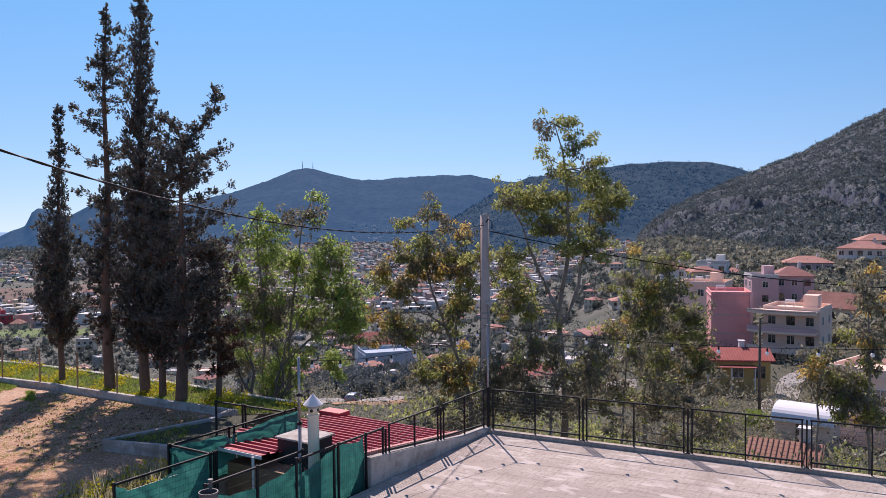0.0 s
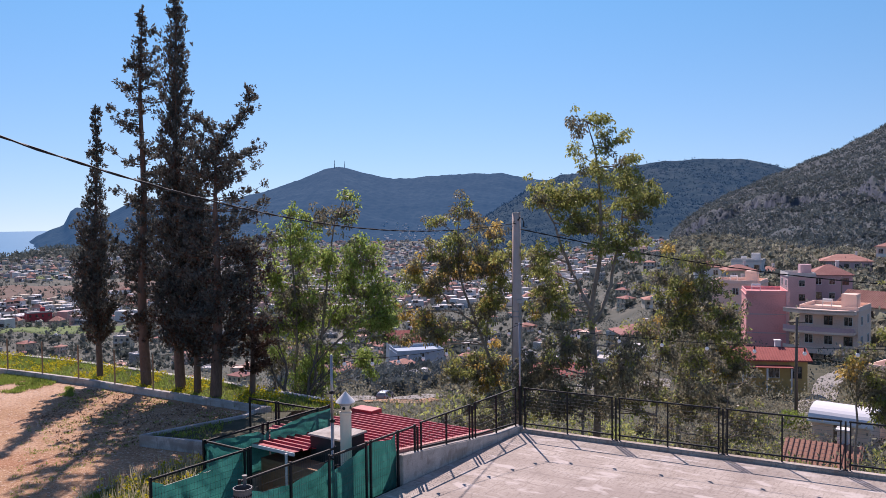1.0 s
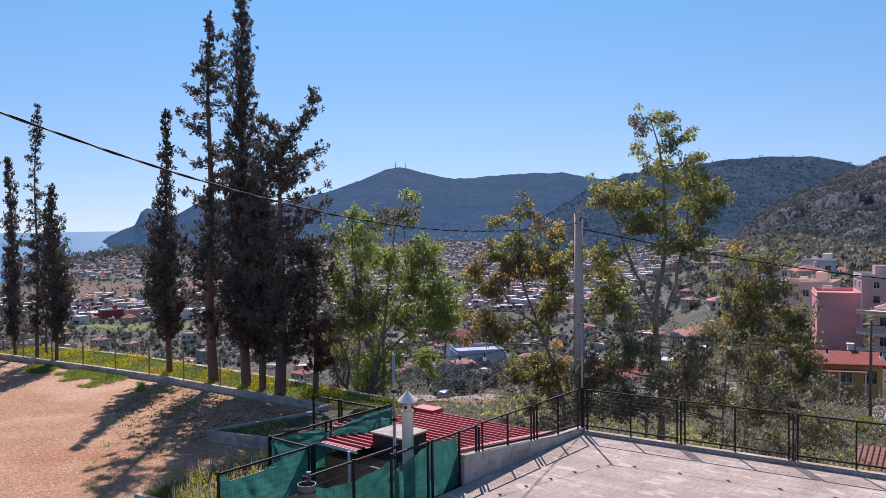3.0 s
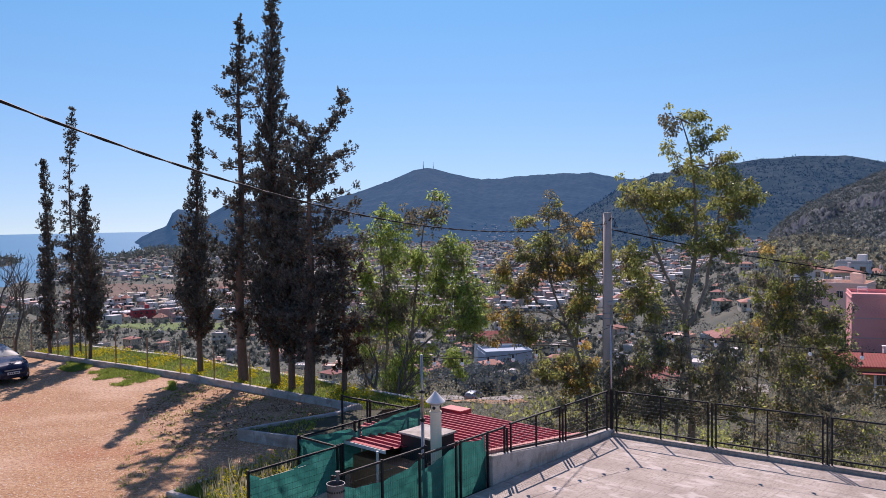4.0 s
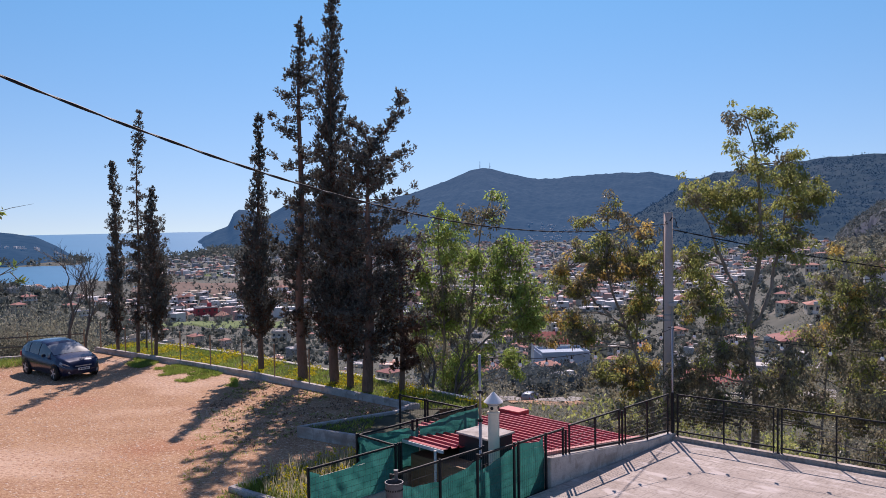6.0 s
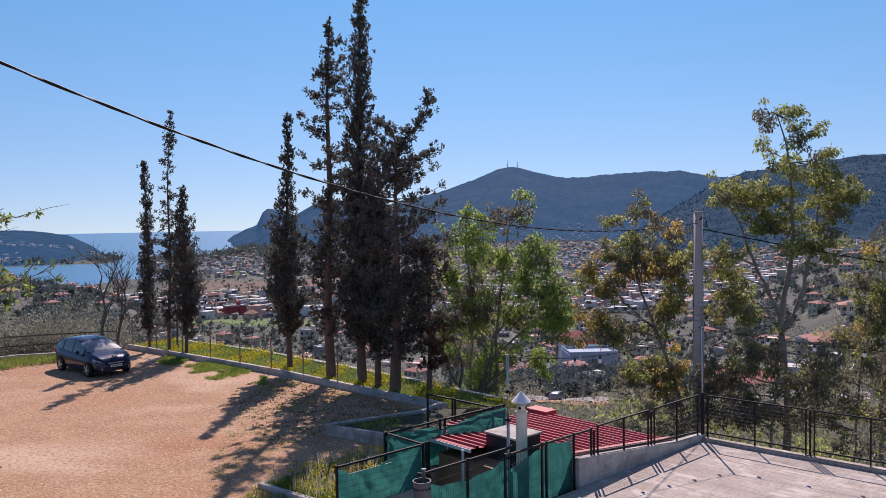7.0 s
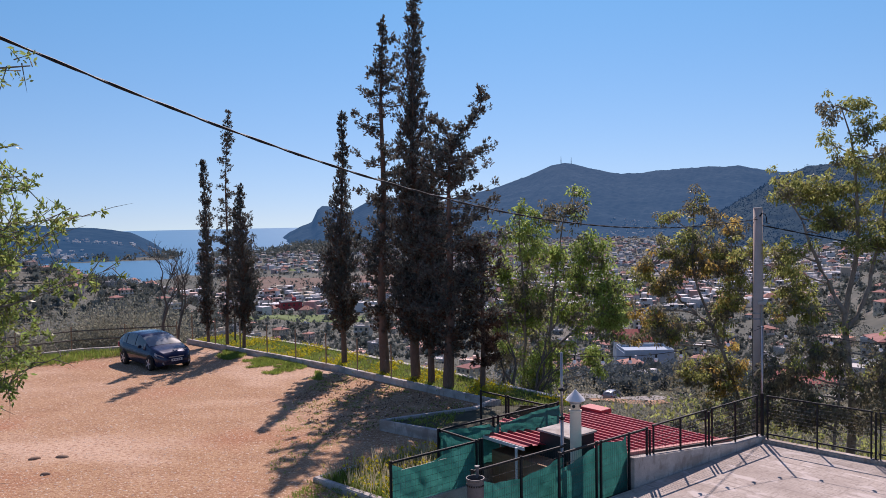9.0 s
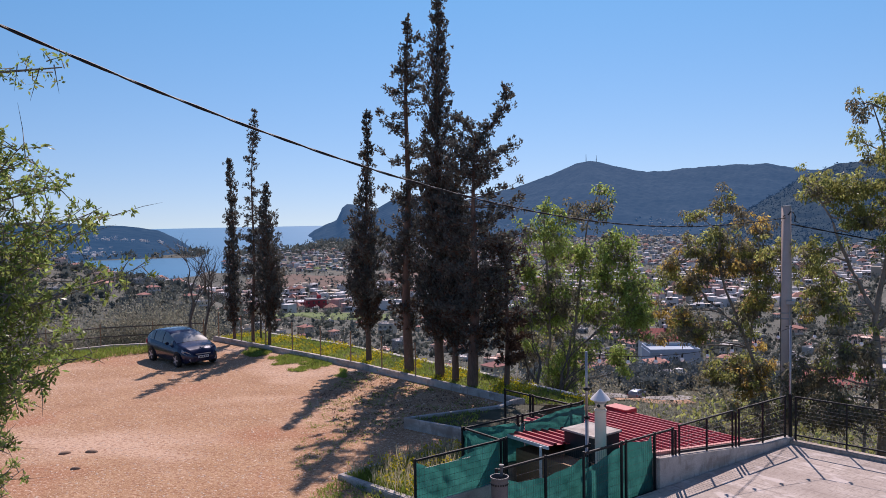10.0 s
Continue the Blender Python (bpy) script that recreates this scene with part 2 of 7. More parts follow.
# ---- building helpers ----
class Shape:
    """Collects vertices and faces of one mesh."""

    def __init__(self):
        self.v, self.f = [], []

    def add(self, verts, faces):
        k = len(self.v)
        self.v += [tuple(p) for p in verts]
        self.f += [tuple(i + k for i in q) for q in faces]
        return self

    def box(self, x0, x1, y0, y1, z0, z1, m=None):
        p = [Vector((x, y, z)) for z in (z0, z1) for x, y in ((x0, y0), (x1, y0), (x1, y1), (x0, y1))]
        if m is not None:
            p = [m @ q for q in p]
        return self.add(p, [(3, 2, 1, 0), (4, 5, 6, 7), (0, 1, 5, 4), (1, 2, 6, 5), (2, 3, 7, 6), (3, 0, 4, 7)])

    def tube(self, pts, radii, n=8, caps=True):
        pts = [Vector(p) for p in pts]
        rings = []
        for i, p in enumerate(pts):
            d = (pts[min(i + 1, len(pts) - 1)] - pts[max(i - 1, 0)]).normalized()
            a = d.orthogonal().normalized() if abs(d.z) < 0.9 else d.cross(Vector((0, 1, 0))).normalized()
            b = d.cross(a)
            r = radii[i] if isinstance(radii, (list, tuple)) else radii
            rings.append([p + a * r * math.cos(2 * math.pi * k / n) + b * r * math.sin(2 * math.pi * k / n) for k in range(n)])
        f = [(i * n + k, i * n + (k + 1) % n, (i + 1) * n + (k + 1) % n, (i + 1) * n + k) for i in range(len(pts) - 1) for k in range(n)]
        if caps:
            f += [tuple(range(n))[::-1], tuple(range((len(pts) - 1) * n, len(pts) * n))]
        return self.add([q for r in rings for q in r], f)

    def lathe(self, profile, n=20, at=(0, 0, 0)):
        v = [(at[0] + r * math.cos(2 * math.pi * k / n), at[1] + r * math.sin(2 * math.pi * k / n), at[2] + z) for r, z in profile for k in range(n)]
        f = [(i * n + k, i * n + (k + 1) % n, (i + 1) * n + (k + 1) % n, (i + 1) * n + k) for i in range(len(profile) - 1) for k in range(n)]
        return self.add(v, f + [tuple(range(n))[::-1], tuple(range((len(profile) - 1) * n, len(profile) * n))])

    def prism(self, poly, z0, z1):
        n = len(poly)
        v = [(x, y, z0) for x, y in poly] + [(x, y, z1) for x, y in poly]
        return self.add(v, [tuple(range(n))[::-1], tuple(range(n, 2 * n))] + [(i, (i + 1) % n, n + (i + 1) % n, n + i) for i in range(n)])

    def mesh(self, name, mat, bevel=0.0, smooth=False):
        me = bpy.data.meshes.new(name)
        me.from_pydata(self.v, [], self.f)
        bm = bmesh.new()
        bm.from_mesh(me)
        bmesh.ops.recalc_face_normals(bm, faces=bm.faces)
        if bevel:
            bmesh.ops.bevel(bm, geom=[e for e in bm.edges if e.calc_face_angle(0) > 0.6], offset=bevel, segments=2, affect="EDGES", clamp_overlap=True)
        if smooth:
            for q in bm.faces:
                q.smooth = True
        bm.to_mesh(me)
        bm.free()
        me.materials.append(mat)
        return me


def part(name, shape, mat, parent=None, label="", bevel=0.0, smooth=False):
    ob = new(name, shape.mesh(name, mat, bevel, smooth))
    ob.parent = parent
    return tagged(ob, label)


def thing(name, m, label, category, group="", kind=""):
    ob = new(name)
    ob.empty_display_size = 0.3
    ob.matrix_world = m
    return tagged(ob, label, category, group, kind)


def quad_mesh(name, verts, mat, per=4):
    """A mesh of loose faces, per corners each, from an (n * per, 3) array."""
    me = bpy.data.meshes.new(name)
    verts = np.asarray(verts, dtype=np.float32)
    n = len(verts) // per
    me.vertices.add(n * per)
    me.vertices.foreach_set("co", verts.ravel())
    me.loops.add(n * per)
    me.loops.foreach_set("vertex_index", np.arange(n * per, dtype=np.int32))
    me.polygons.add(n)
    me.polygons.foreach_set("loop_start", np.arange(0, n * per, per, dtype=np.int32))
    me.update(calc_edges=True)
    me.materials.append(mat)
    return me


def leaves(centres, dirs, length, width, rng, jitter=0.35):
    """Leaf blades (rhombi) at the centres, along dirs."""
    c, d = np.asarray(centres, float), np.asarray(dirs, float)
    d = d + rng.normal(0, jitter, d.shape)
    d /= np.linalg.norm(d, axis=1)[:, None] + 1e-9
    s = np.cross(d, rng.normal(0, 1, d.shape))
    s /= np.linalg.norm(s, axis=1)[:, None] + 1e-9
    k = rng.uniform(0.65, 1.35, (len(c), 1))
    a, b = d * length * k, s * width * k * 0.5
    out = np.empty((len(c), 4, 3))
    out[:, 0], out[:, 1], out[:, 2], out[:, 3] = c, c + a * 0.45 + b, c + a, c + a * 0.45 - b
    return out.reshape(-1, 3)


def smoothstep(a, b, x):
    t = np.clip((x - a) / (b - a), 0, 1)
    return t * t * (3 - 2 * t)


def waves(x, y, scale, seed, octaves=4):
    """A cheap smooth noise over arrays."""
    rng = np.random.default_rng(seed)
    z = 0.0 * x
    for o in range(octaves):
        for _ in range(4):
            a, ph = rng.uniform(0, 2 * math.pi, 2)
            k = 2 * math.pi / scale * 2.0 ** o * rng.uniform(0.7, 1.3)
            z = z + np.sin((x * math.cos(a) + y * math.sin(a)) * k + ph) / 2.0 ** o
    return z / 4


def sheet(name, X, Y, Z, mat, smooth=True):
    n, m = X.shape
    me = bpy.data.meshes.new(name)
    idx = np.arange(n * m).reshape(n, m)
    q = np.stack([idx[:-1, :-1], idx[:-1, 1:], idx[1:, 1:], idx[1:, :-1]], -1).reshape(-1, 4)
    me.vertices.add(n * m)
    me.vertices.foreach_set("co", np.stack([X, Y, Z], -1).astype(np.float32).ravel())
    me.loops.add(q.size)
    me.loops.foreach_set("vertex_index", q.astype(np.int32).ravel())
    me.polygons.add(len(q))
    me.polygons.foreach_set("loop_start", np.arange(0, q.size, 4, dtype=np.int32))
    me.polygons.foreach_set("use_smooth", np.full(len(q), smooth))
    me.update(calc_edges=True)
    me.materials.append(mat)
    return new(name, me)


# ---- land ----
SEA = -53.0
LEFT = ([0, 25, 34, 37, 45, 60, 120, 220, 340, 450, 650, 850, 950], [-0.06, -0.06, -0.1, -0.8, -2.6, -5, -13, -20, -20.5, -31, -49, -53, -56])
MID = ([0, 11, 13, 22, 27, 34, 45, 70, 94, 130, 190, 300, 500, 700], [-0.06, -0.06, -3, -3.2, -3.5, -4.2, -6, -11.5, -16, -21.5, -30, -40, -49, -52])
RIGHT = ([0, 13, 16, 22, 30, 45, 65, 85, 100, 140, 200, 280, 420, 700], [-0.06, -0.06, -1.5, -4, -6, -9, -12, -14, -15.5, -16.5, -15, -10, -8, -30])


def ground_z(x, y):
    """Height of the land, for arrays or numbers."""
    x, y = np.asarray(x, float), np.asarray(y, float)
    r, az = np.hypot(x, y), np.degrees(np.arctan2(x, y))
    zl, zm, zr = (np.interp(r, *p) for p in (LEFT, MID, RIGHT))
    a, b = smoothstep(-31, -39, az), smoothstep(2, 15, az)
    near_left = smoothstep(-18, -21, az) * (r < 60)
    zm = np.where(r < 60, zm * (1 - near_left) + np.interp(r, [0, 28, 34, 60], [-0.06, -0.06, -1.6, -9]) * near_left, zm)
    z = zm * (1 - a - b) + zl * a + zr * b
    spur = np.interp(az, [-60, -48.5, -45, -41.8, -38.5], [18, 13, 9, 4, 0])
    z = z + spur * smoothstep(130, 380, r) * (1 - smoothstep(420, 640, r))
    z = np.where(az < -36, np.where(r > 1235, np.interp(r, [1235, 1300, 1420, 1500], [-56, -50, -50, -58]), z), np.where(r > 2300, -58, z))
    shore = 1420 + 500 * smoothstep(-32, -27, az)
    z = np.where((az >= -36) & (az < -24) & (r > shore), -58, z)
    return z + waves(x, y, 90, 3) * smoothstep(45, 200, r) * 1.1 + waves(x, y, 9, 4) * smoothstep(30, 45, r) * 0.25


def polar(az0, az1, naz, radii):
    A, R = np.meshgrid(np.radians(np.linspace(az0, az1, naz)), radii)
    return R * np.sin(A), R * np.cos(A), R, np.degrees(A)


radii = np.concatenate([[0.01], np.linspace(6, 60, 90), np.geomspace(61, 1300, 120), np.linspace(1320, 2400, 40), [3200, 4900]])
X, Y, R, A = polar(-180, 180, 361, radii)
side = np.clip((np.abs(A) - 60) / 40, 0, 1)
Z = ground_z(X, Y) * (1 - side) + side * np.where(R > 60, -2.0 + 0 * R, -0.06)
ground = sheet("ground", X, Y, Z, M["scrub"])
ground.data.materials.append(M["town"])
me = ground.data
mid = (R[:-1, :-1] > 150).ravel()
me.polygons.foreach_set("material_index", mid.astype(np.int32))
tagged(ground, "scrubby hillside falling to a wide built-up plain", "ground", kind="structure")

m = material("sea_water", [(0.008, 0.13, 0.25), (0.012, 0.16, 0.3)], 0.35, 0.004, 0.05, 0.0, spec=0.5)
sx, sy, _, _ = polar(-180, 180, 181, np.array([700.0, 1500, 3000, 4960]))
tagged(sheet("water", sx, sy, 0 * sx + SEA, m), "calm blue sea reaching to the horizon", "sea", kind="structure")

scrubby = dict(detail=10, spec=0.1)
# rock and soil colours, steep faces too, hold a painted blue haze tone
near_rock = material("haze_toned_rocky_slope", [(0.048, 0.062, 0.068), (0.07, 0.086, 0.094), (0.102, 0.118, 0.126), (0.15, 0.166, 0.18)], 0.95, 0.035, 0.3, 0.8, **scrubby)
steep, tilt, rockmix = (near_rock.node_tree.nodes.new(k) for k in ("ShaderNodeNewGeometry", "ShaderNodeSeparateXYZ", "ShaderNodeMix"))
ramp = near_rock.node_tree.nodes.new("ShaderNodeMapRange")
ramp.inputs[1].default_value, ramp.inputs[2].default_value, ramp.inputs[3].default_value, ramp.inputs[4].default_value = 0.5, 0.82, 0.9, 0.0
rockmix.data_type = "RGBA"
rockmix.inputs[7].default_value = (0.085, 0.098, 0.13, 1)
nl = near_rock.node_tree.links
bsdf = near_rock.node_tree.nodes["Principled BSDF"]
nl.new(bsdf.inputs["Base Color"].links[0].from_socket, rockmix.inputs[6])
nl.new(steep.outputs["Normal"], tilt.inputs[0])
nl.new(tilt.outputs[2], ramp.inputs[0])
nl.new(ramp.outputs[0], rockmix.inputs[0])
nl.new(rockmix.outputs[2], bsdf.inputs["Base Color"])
# a weak blue emission paints haze over the terraced ridge
hazed_mid_rock = material("scrub_ridge_with_painted_haze", [(0.016, 0.027, 0.024), (0.028, 0.042, 0.036), (0.06, 0.07, 0.06)], 0.95, 0.012, 0.1, 0.8, haze_glow=((0.06, 0.22, 0.52), 0.15), detail=10, spec=0.02)
# distance haze is put in as blue emission; the rock itself gives no light
hazed_far_rock = material("mountain_with_painted_haze", [(0.003, 0.011, 0.016), (0.008, 0.02, 0.026), (0.026, 0.04, 0.044)], 0.95, 0.008, 0.06, 1.0, haze_glow=((0.04, 0.25, 0.6), 0.2), detail=10, spec=0.045)


CLIFF = ([14, 16.05, 18.2, 20.3, 22.4, 24.4, 26.3, 27.7, 33], [0.5, 0.42, 0.44, 0.37, 0.33, 0.29, 0.22, 0.18, 0.12])     # where the rock band runs: azimuth and share of the slope


def mountain(name, label, crest, r0, r1, r2, mat, az_step, bumps, seed, power=1.0, cliff=0.0):
    """A ridge seen from the terrace: crest gives (azimuth, elevation) of its skyline at distance r1; it starts at r0 and falls off to r2."""
    az = np.arange(crest[0][0], crest[-1][0] + 0.001, az_step)
    el = np.interp(az, [c[0] for c in crest], [c[1] for c in crest])
    el = el + 0.045 * waves(az, 0 * az, 2.2, seed)
    rr = np.concatenate([np.linspace(r0, r1, 110 if not cliff else 260), np.linspace(r1, r2, 14)[1:]])
    A, R = np.meshgrid(np.radians(az), rr)
    E, _ = np.meshgrid(el, rr)
    X, Y = R * np.sin(A), R * np.cos(A)
    top = EYE + r1 * np.tan(np.radians(E))
    foot = np.minimum(ground_z(X * 0 + r0 * np.sin(A), r0 * np.cos(A)) - 2.0, top - 1)
    k = np.clip((R - r0) / (r1 - r0), 0, 1)
    k = k ** power
    Z = foot + (top - foot) * k
    if cliff:
        deg = np.degrees(A)
        kb = np.interp(deg, CLIFF[0], CLIFF[1]) + 0.006 * waves(deg, 0 * A, 1.3, seed + 5, 2)
        jag = np.abs(waves(X, Y, 17, seed + 9, 3)) + 0.6 * np.abs(waves(deg, k * 60, 0.9, seed + 10, 2))
        face = smoothstep(kb - 0.02, kb - 0.006, k) * 0.65 + smoothstep(kb - 0.004, kb + 0.006, k) * 0.35
        Z = Z + cliff * face * np.clip(1 - (k - kb) / (1 - kb), 0, 1) * np.interp(deg, [13.5, 15, 19, 27, 29], [0.2, 0.8, 1.0, 1.0, 0.4]) * (0.9 + 0.12 * waves(deg, 0 * A, 2.1, seed + 7, 2))
        Z = Z - 3.6 * jag * smoothstep(kb - 0.05, kb - 0.01, k) * (1 - smoothstep(kb, kb + 0.03, k))
    gully = waves(X + 0.4 * R, Y * 0.6, r1 * 0.32, seed + 1, 4)
    Z = Z + bumps * k * (1 - k) * 3.5 * gully + bumps * 0.15 * waves(X, Y, 40, seed + 2, 4) * smoothstep(0, 0.1, k) * (R < r1)
    back = R > r1
    Z = np.where(back, top + (SEA - 10 - top) * (R - r1) / (r2 - r1), Z)
    ob = tagged(sheet(name, X, Y, Z, mat), label, "mountain", kind="structure")
    front = 110 if not cliff else 260
    return X[:front], Y[:front], Z[:front]


PEAK = mountain("backdrop_peak", "distant mountain in painted blue haze with antenna masts on its summit",
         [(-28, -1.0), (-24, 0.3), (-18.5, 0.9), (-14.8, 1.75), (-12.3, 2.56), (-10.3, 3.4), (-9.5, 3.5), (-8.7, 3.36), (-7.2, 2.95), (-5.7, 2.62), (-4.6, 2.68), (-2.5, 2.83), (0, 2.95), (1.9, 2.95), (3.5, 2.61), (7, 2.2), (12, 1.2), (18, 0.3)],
         1850, 3300, 4200, hazed_far_rock, 0.18, 26, 11)
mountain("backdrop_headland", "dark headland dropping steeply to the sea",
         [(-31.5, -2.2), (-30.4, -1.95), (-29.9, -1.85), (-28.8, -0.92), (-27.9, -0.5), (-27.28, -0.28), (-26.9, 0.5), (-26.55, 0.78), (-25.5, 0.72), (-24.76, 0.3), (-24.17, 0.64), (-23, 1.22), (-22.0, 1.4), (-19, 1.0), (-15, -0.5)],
         1750, 2500, 3000, hazed_far_rock, 0.1, 14, 12)
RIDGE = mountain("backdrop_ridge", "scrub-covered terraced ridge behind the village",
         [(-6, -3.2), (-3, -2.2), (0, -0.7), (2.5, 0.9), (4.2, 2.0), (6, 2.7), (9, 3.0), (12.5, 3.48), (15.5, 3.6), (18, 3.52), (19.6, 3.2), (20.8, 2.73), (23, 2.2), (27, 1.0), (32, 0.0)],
         1150, 1950, 2500, hazed_mid_rock, 0.16, 22, 13)
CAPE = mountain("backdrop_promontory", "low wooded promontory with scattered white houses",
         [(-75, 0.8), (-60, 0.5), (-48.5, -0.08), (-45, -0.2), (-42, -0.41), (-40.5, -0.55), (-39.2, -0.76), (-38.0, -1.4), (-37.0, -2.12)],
         1250, 1600, 2100, hazed_far_rock, 0.2, 8, 14)
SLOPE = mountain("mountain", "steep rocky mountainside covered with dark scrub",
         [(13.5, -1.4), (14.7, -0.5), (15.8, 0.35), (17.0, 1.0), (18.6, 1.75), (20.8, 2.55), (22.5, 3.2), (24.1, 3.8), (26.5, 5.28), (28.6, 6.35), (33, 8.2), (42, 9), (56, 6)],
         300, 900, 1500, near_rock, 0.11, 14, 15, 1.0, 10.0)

mast_m = material("grey_mast_steel", [(0.2, 0.22, 0.26), (0.28, 0.3, 0.34)], 0.6, 0.1, 1.0, 0.0)
mast = thing("antenna_mast", pose(3290 * math.sin(radians(-9.75)), 3290 * math.cos(radians(-9.75)), EYE + 3290 * math.tan(radians(3.42))), "thin grey lattice antenna mast on the summit", "mast", "summit masts")
s = Shape().tube([(0, 0, -4), (0, 0, 14), (0, 0, 31)], [1.7, 1.2, 0.7], 6)
part("tower", s, mast_m, mast)
part("platform", Shape().lathe([(0.3, 0), (2.6, 0.2), (2.6, 1.6), (0.3, 2)], 8, (0, 0, 12)), mast_m, mast)
copy_thing(mast, pose(3290 * math.sin(radians(-9.05)), 3290 * math.cos(radians(-9.05)), EYE + 3290 * math.tan(radians(3.34)), rz=40))


# ---- dirt lot, walls, terrace ----
WALL = [(-23.0, 31.75), (-20.4, 30.55), (-18.1, 29.5), (-16.3, 28.68), (-13.3, 27.2), (-11.3, 26.05), (-9.0, 24.75), (-6.0, 23.1)]
FRAME = pose(1.13, 21.1, 0, rz=-33.04)        # local x: across the terrace edge, local y: along it, origin at its far corner

lot_poly = [(-60, -10), (-45, 0), (-36, 13), (-31, 21), (-27.9, 26), (-26.2, 28.6), *WALL, (-6.2, 19.05), (-7.4, 17.6), (-8.19, 15.6), (-6.9, 14.6), (-5.2, 11.0), (-4.0, 5.0), (-4, -10)]


def inside(px, py, poly):
    n, hit = len(poly), np.zeros(np.shape(px), bool)
    for i in range(n):
        (x0, y0), (x1, y1) = poly[i], poly[(i + 1) % n]
        c = ((y0 > py) != (y1 > py)) & (px < (x1 - x0) * (py - y0) / (y1 - y0 + 1e-12) + x0)
        hit ^= c
    return hit


bm = bmesh.new()
vs = [bm.verts.new((x, y, 0)) for x, y in lot_poly]
f = bm.faces.new(vs)
bmesh.ops.triangulate(bm, faces=[f])
me = bpy.data.meshes.new("dirt_lot")
bm.to_mesh(me)
bm.free()
me.materials.append(M["dirt"])
tagged(new("dirt_lot", me), "reddish gravelly dirt parking lot with tyre-worn patches", "ground", kind="structure")


def ribbon(name, line, half, z0, z1, mat, bevel=0.02):
    """A wall that follows a line."""
    left, right = [], []
    for i, p in enumerate(line):
        a, b = Vector(line[max(i - 1, 0)]), Vector(line[min(i + 1, len(line) - 1)])
        d = (b - a).normalized()
        n = Vector((-d.y, d.x)) * half
        left.append(Vector(p) + n)
        right.append(Vector(p) - n)
    k = len(line)
    v = [(q.x, q.y, z) for z in (z0, z1) for q in left + right]
    f = []
    for i in range(k - 1):
        l0, l1, r0, r1 = i, i + 1, k + i, k + i + 1
        t = 2 * k
        f += [(l0 + t, l1 + t, r1 + t, r0 + t), (l0, l1, l1 + t, l0 + t), (r0, r1, r1 + t, r0 + t), (l0, l1, r1, r0)]
    t = 2 * k
    f += [(0, k, k + t, t), (k - 1, 2 * k - 1, 2 * k - 1 + t, k - 1 + t)]
    s = Shape().add(v, f)
    return new(name, s.mesh(name, mat, bevel))


tagged(ribbon("wall_lot", WALL, 0.09, -1.2, 0.21, M["plaster"]), "low whitewashed concrete wall edging the dirt lot", "wall", kind="structure")
tagged(ribbon("kerb_lot", [(-45, 0), (-36, 13), (-31, 21), (-27.9, 26), (-26.2, 28.6), (-22.8, 30.75)], 0.1, -0.6, 0.16, M["plaster"]), "low weathered concrete kerb behind the parked car", "kerb", kind="structure")
OUTER = [(-21.9, 34.0), (-16.9, 31.9), (-12.4, 29.4), (-8.4, 27.0), (-4.5, 24.4)]
tagged(ribbon("wall_outer", OUTER, 0.12, -4.0, 0.12, M["parapet"]), "narrow stained retaining wall beyond the grass strip", "wall", kind="structure")
tagged(ribbon("wall_planter", [(-6.05, 22.9), (-6.4, 21.75), (-8.4, 19.8), (-6.75, 19.25), (-6.2, 19.05)], 0.08, -0.3, 0.3, M["plaster"]), "low white planter wall turning round a shaded bed", "wall", kind="structure")
tagged(ribbon("kerb_bed", [(-7.2, 17.5), (-7.6, 16.7), (-8.19, 15.6), (-6.58, 14.85), (-5.6, 14.4)], 0.09, -0.3, 0.1, M["plaster"]), "whitewashed kerb round a weedy corner bed", "kerb", kind="structure")

soil = part("planter_bed", Shape().prism([(-6.2, 22.3), (-6.42, 21.72), (-8.34, 19.82), (-6.75, 19.3), (-6.2, 19.1), (-5.4, 19.3), (-5.2, 22.4)], -0.3, 0.23), M["scrub"])
tagged(soil, "dark shaded soil filling the planter", "ground", kind="structure")

# terrace slab in its own axes: x across, y along, z up
EDGE = pose(0, 0, 0, rz=5.5)
ex = EDGE @ Vector((16, 0, 0))
s = Shape()
s.prism([(0.02, -0.02), (ex.x, ex.y - 0.02), (ex.x, -14), (0.02, -14)], -0.35, 0.0)
terrace = part("terrace_floor", s, M["concrete"])
terrace.matrix_world = FRAME
tagged(terrace, "bare stained concrete terrace with hairline cracks", "terrace", kind="structure")
s = Shape().prism([(-0.2, -0.35), (ex.x, ex.y - 0.4), (ex.x, -13.9), (-0.2, -13.9)], -7.5, -0.36)
base = part("wall_terrace", s, M["parapet"])
base.matrix_world = FRAME
tagged(base, "grey rendered wall carrying the terrace", "wall", kind="structure")
s = Shape().box(0, 15.9, 0.0, 0.2, -0.6, 0.09, EDGE)
kerb = part("kerb_terrace", s, M["concrete"], bevel=0.02)
kerb.matrix_world = FRAME
tagged(kerb, "cement kerb along the terrace edge", "kerb", kind="structure")
# parapet rising towards the house with the roof slope
s = Shape()
prof = [(0.2, 0.14), (-1.1, 0.2), (-4.95, 0.62)]
v = [(x, y, z) for x in (-0.2, 0.0) for y, zt in prof for z in (-0.6, zt)]
s.add(v, [(0, 2, 3, 1), (2, 4, 5, 3), (6, 7, 9, 8), (8, 9, 11, 10), (1, 3, 9, 7), (3, 5, 11, 9), (0, 1, 7, 6), (4, 10, 11, 5), (0, 6, 8, 2), (2, 8, 10, 4)])
par = part("parapet_wall", s, M["plaster"], bevel=0.01)
par.matrix_world = FRAME
tagged(par, "pale rendered parapet rising with the roof slope", "wall", kind="structure")


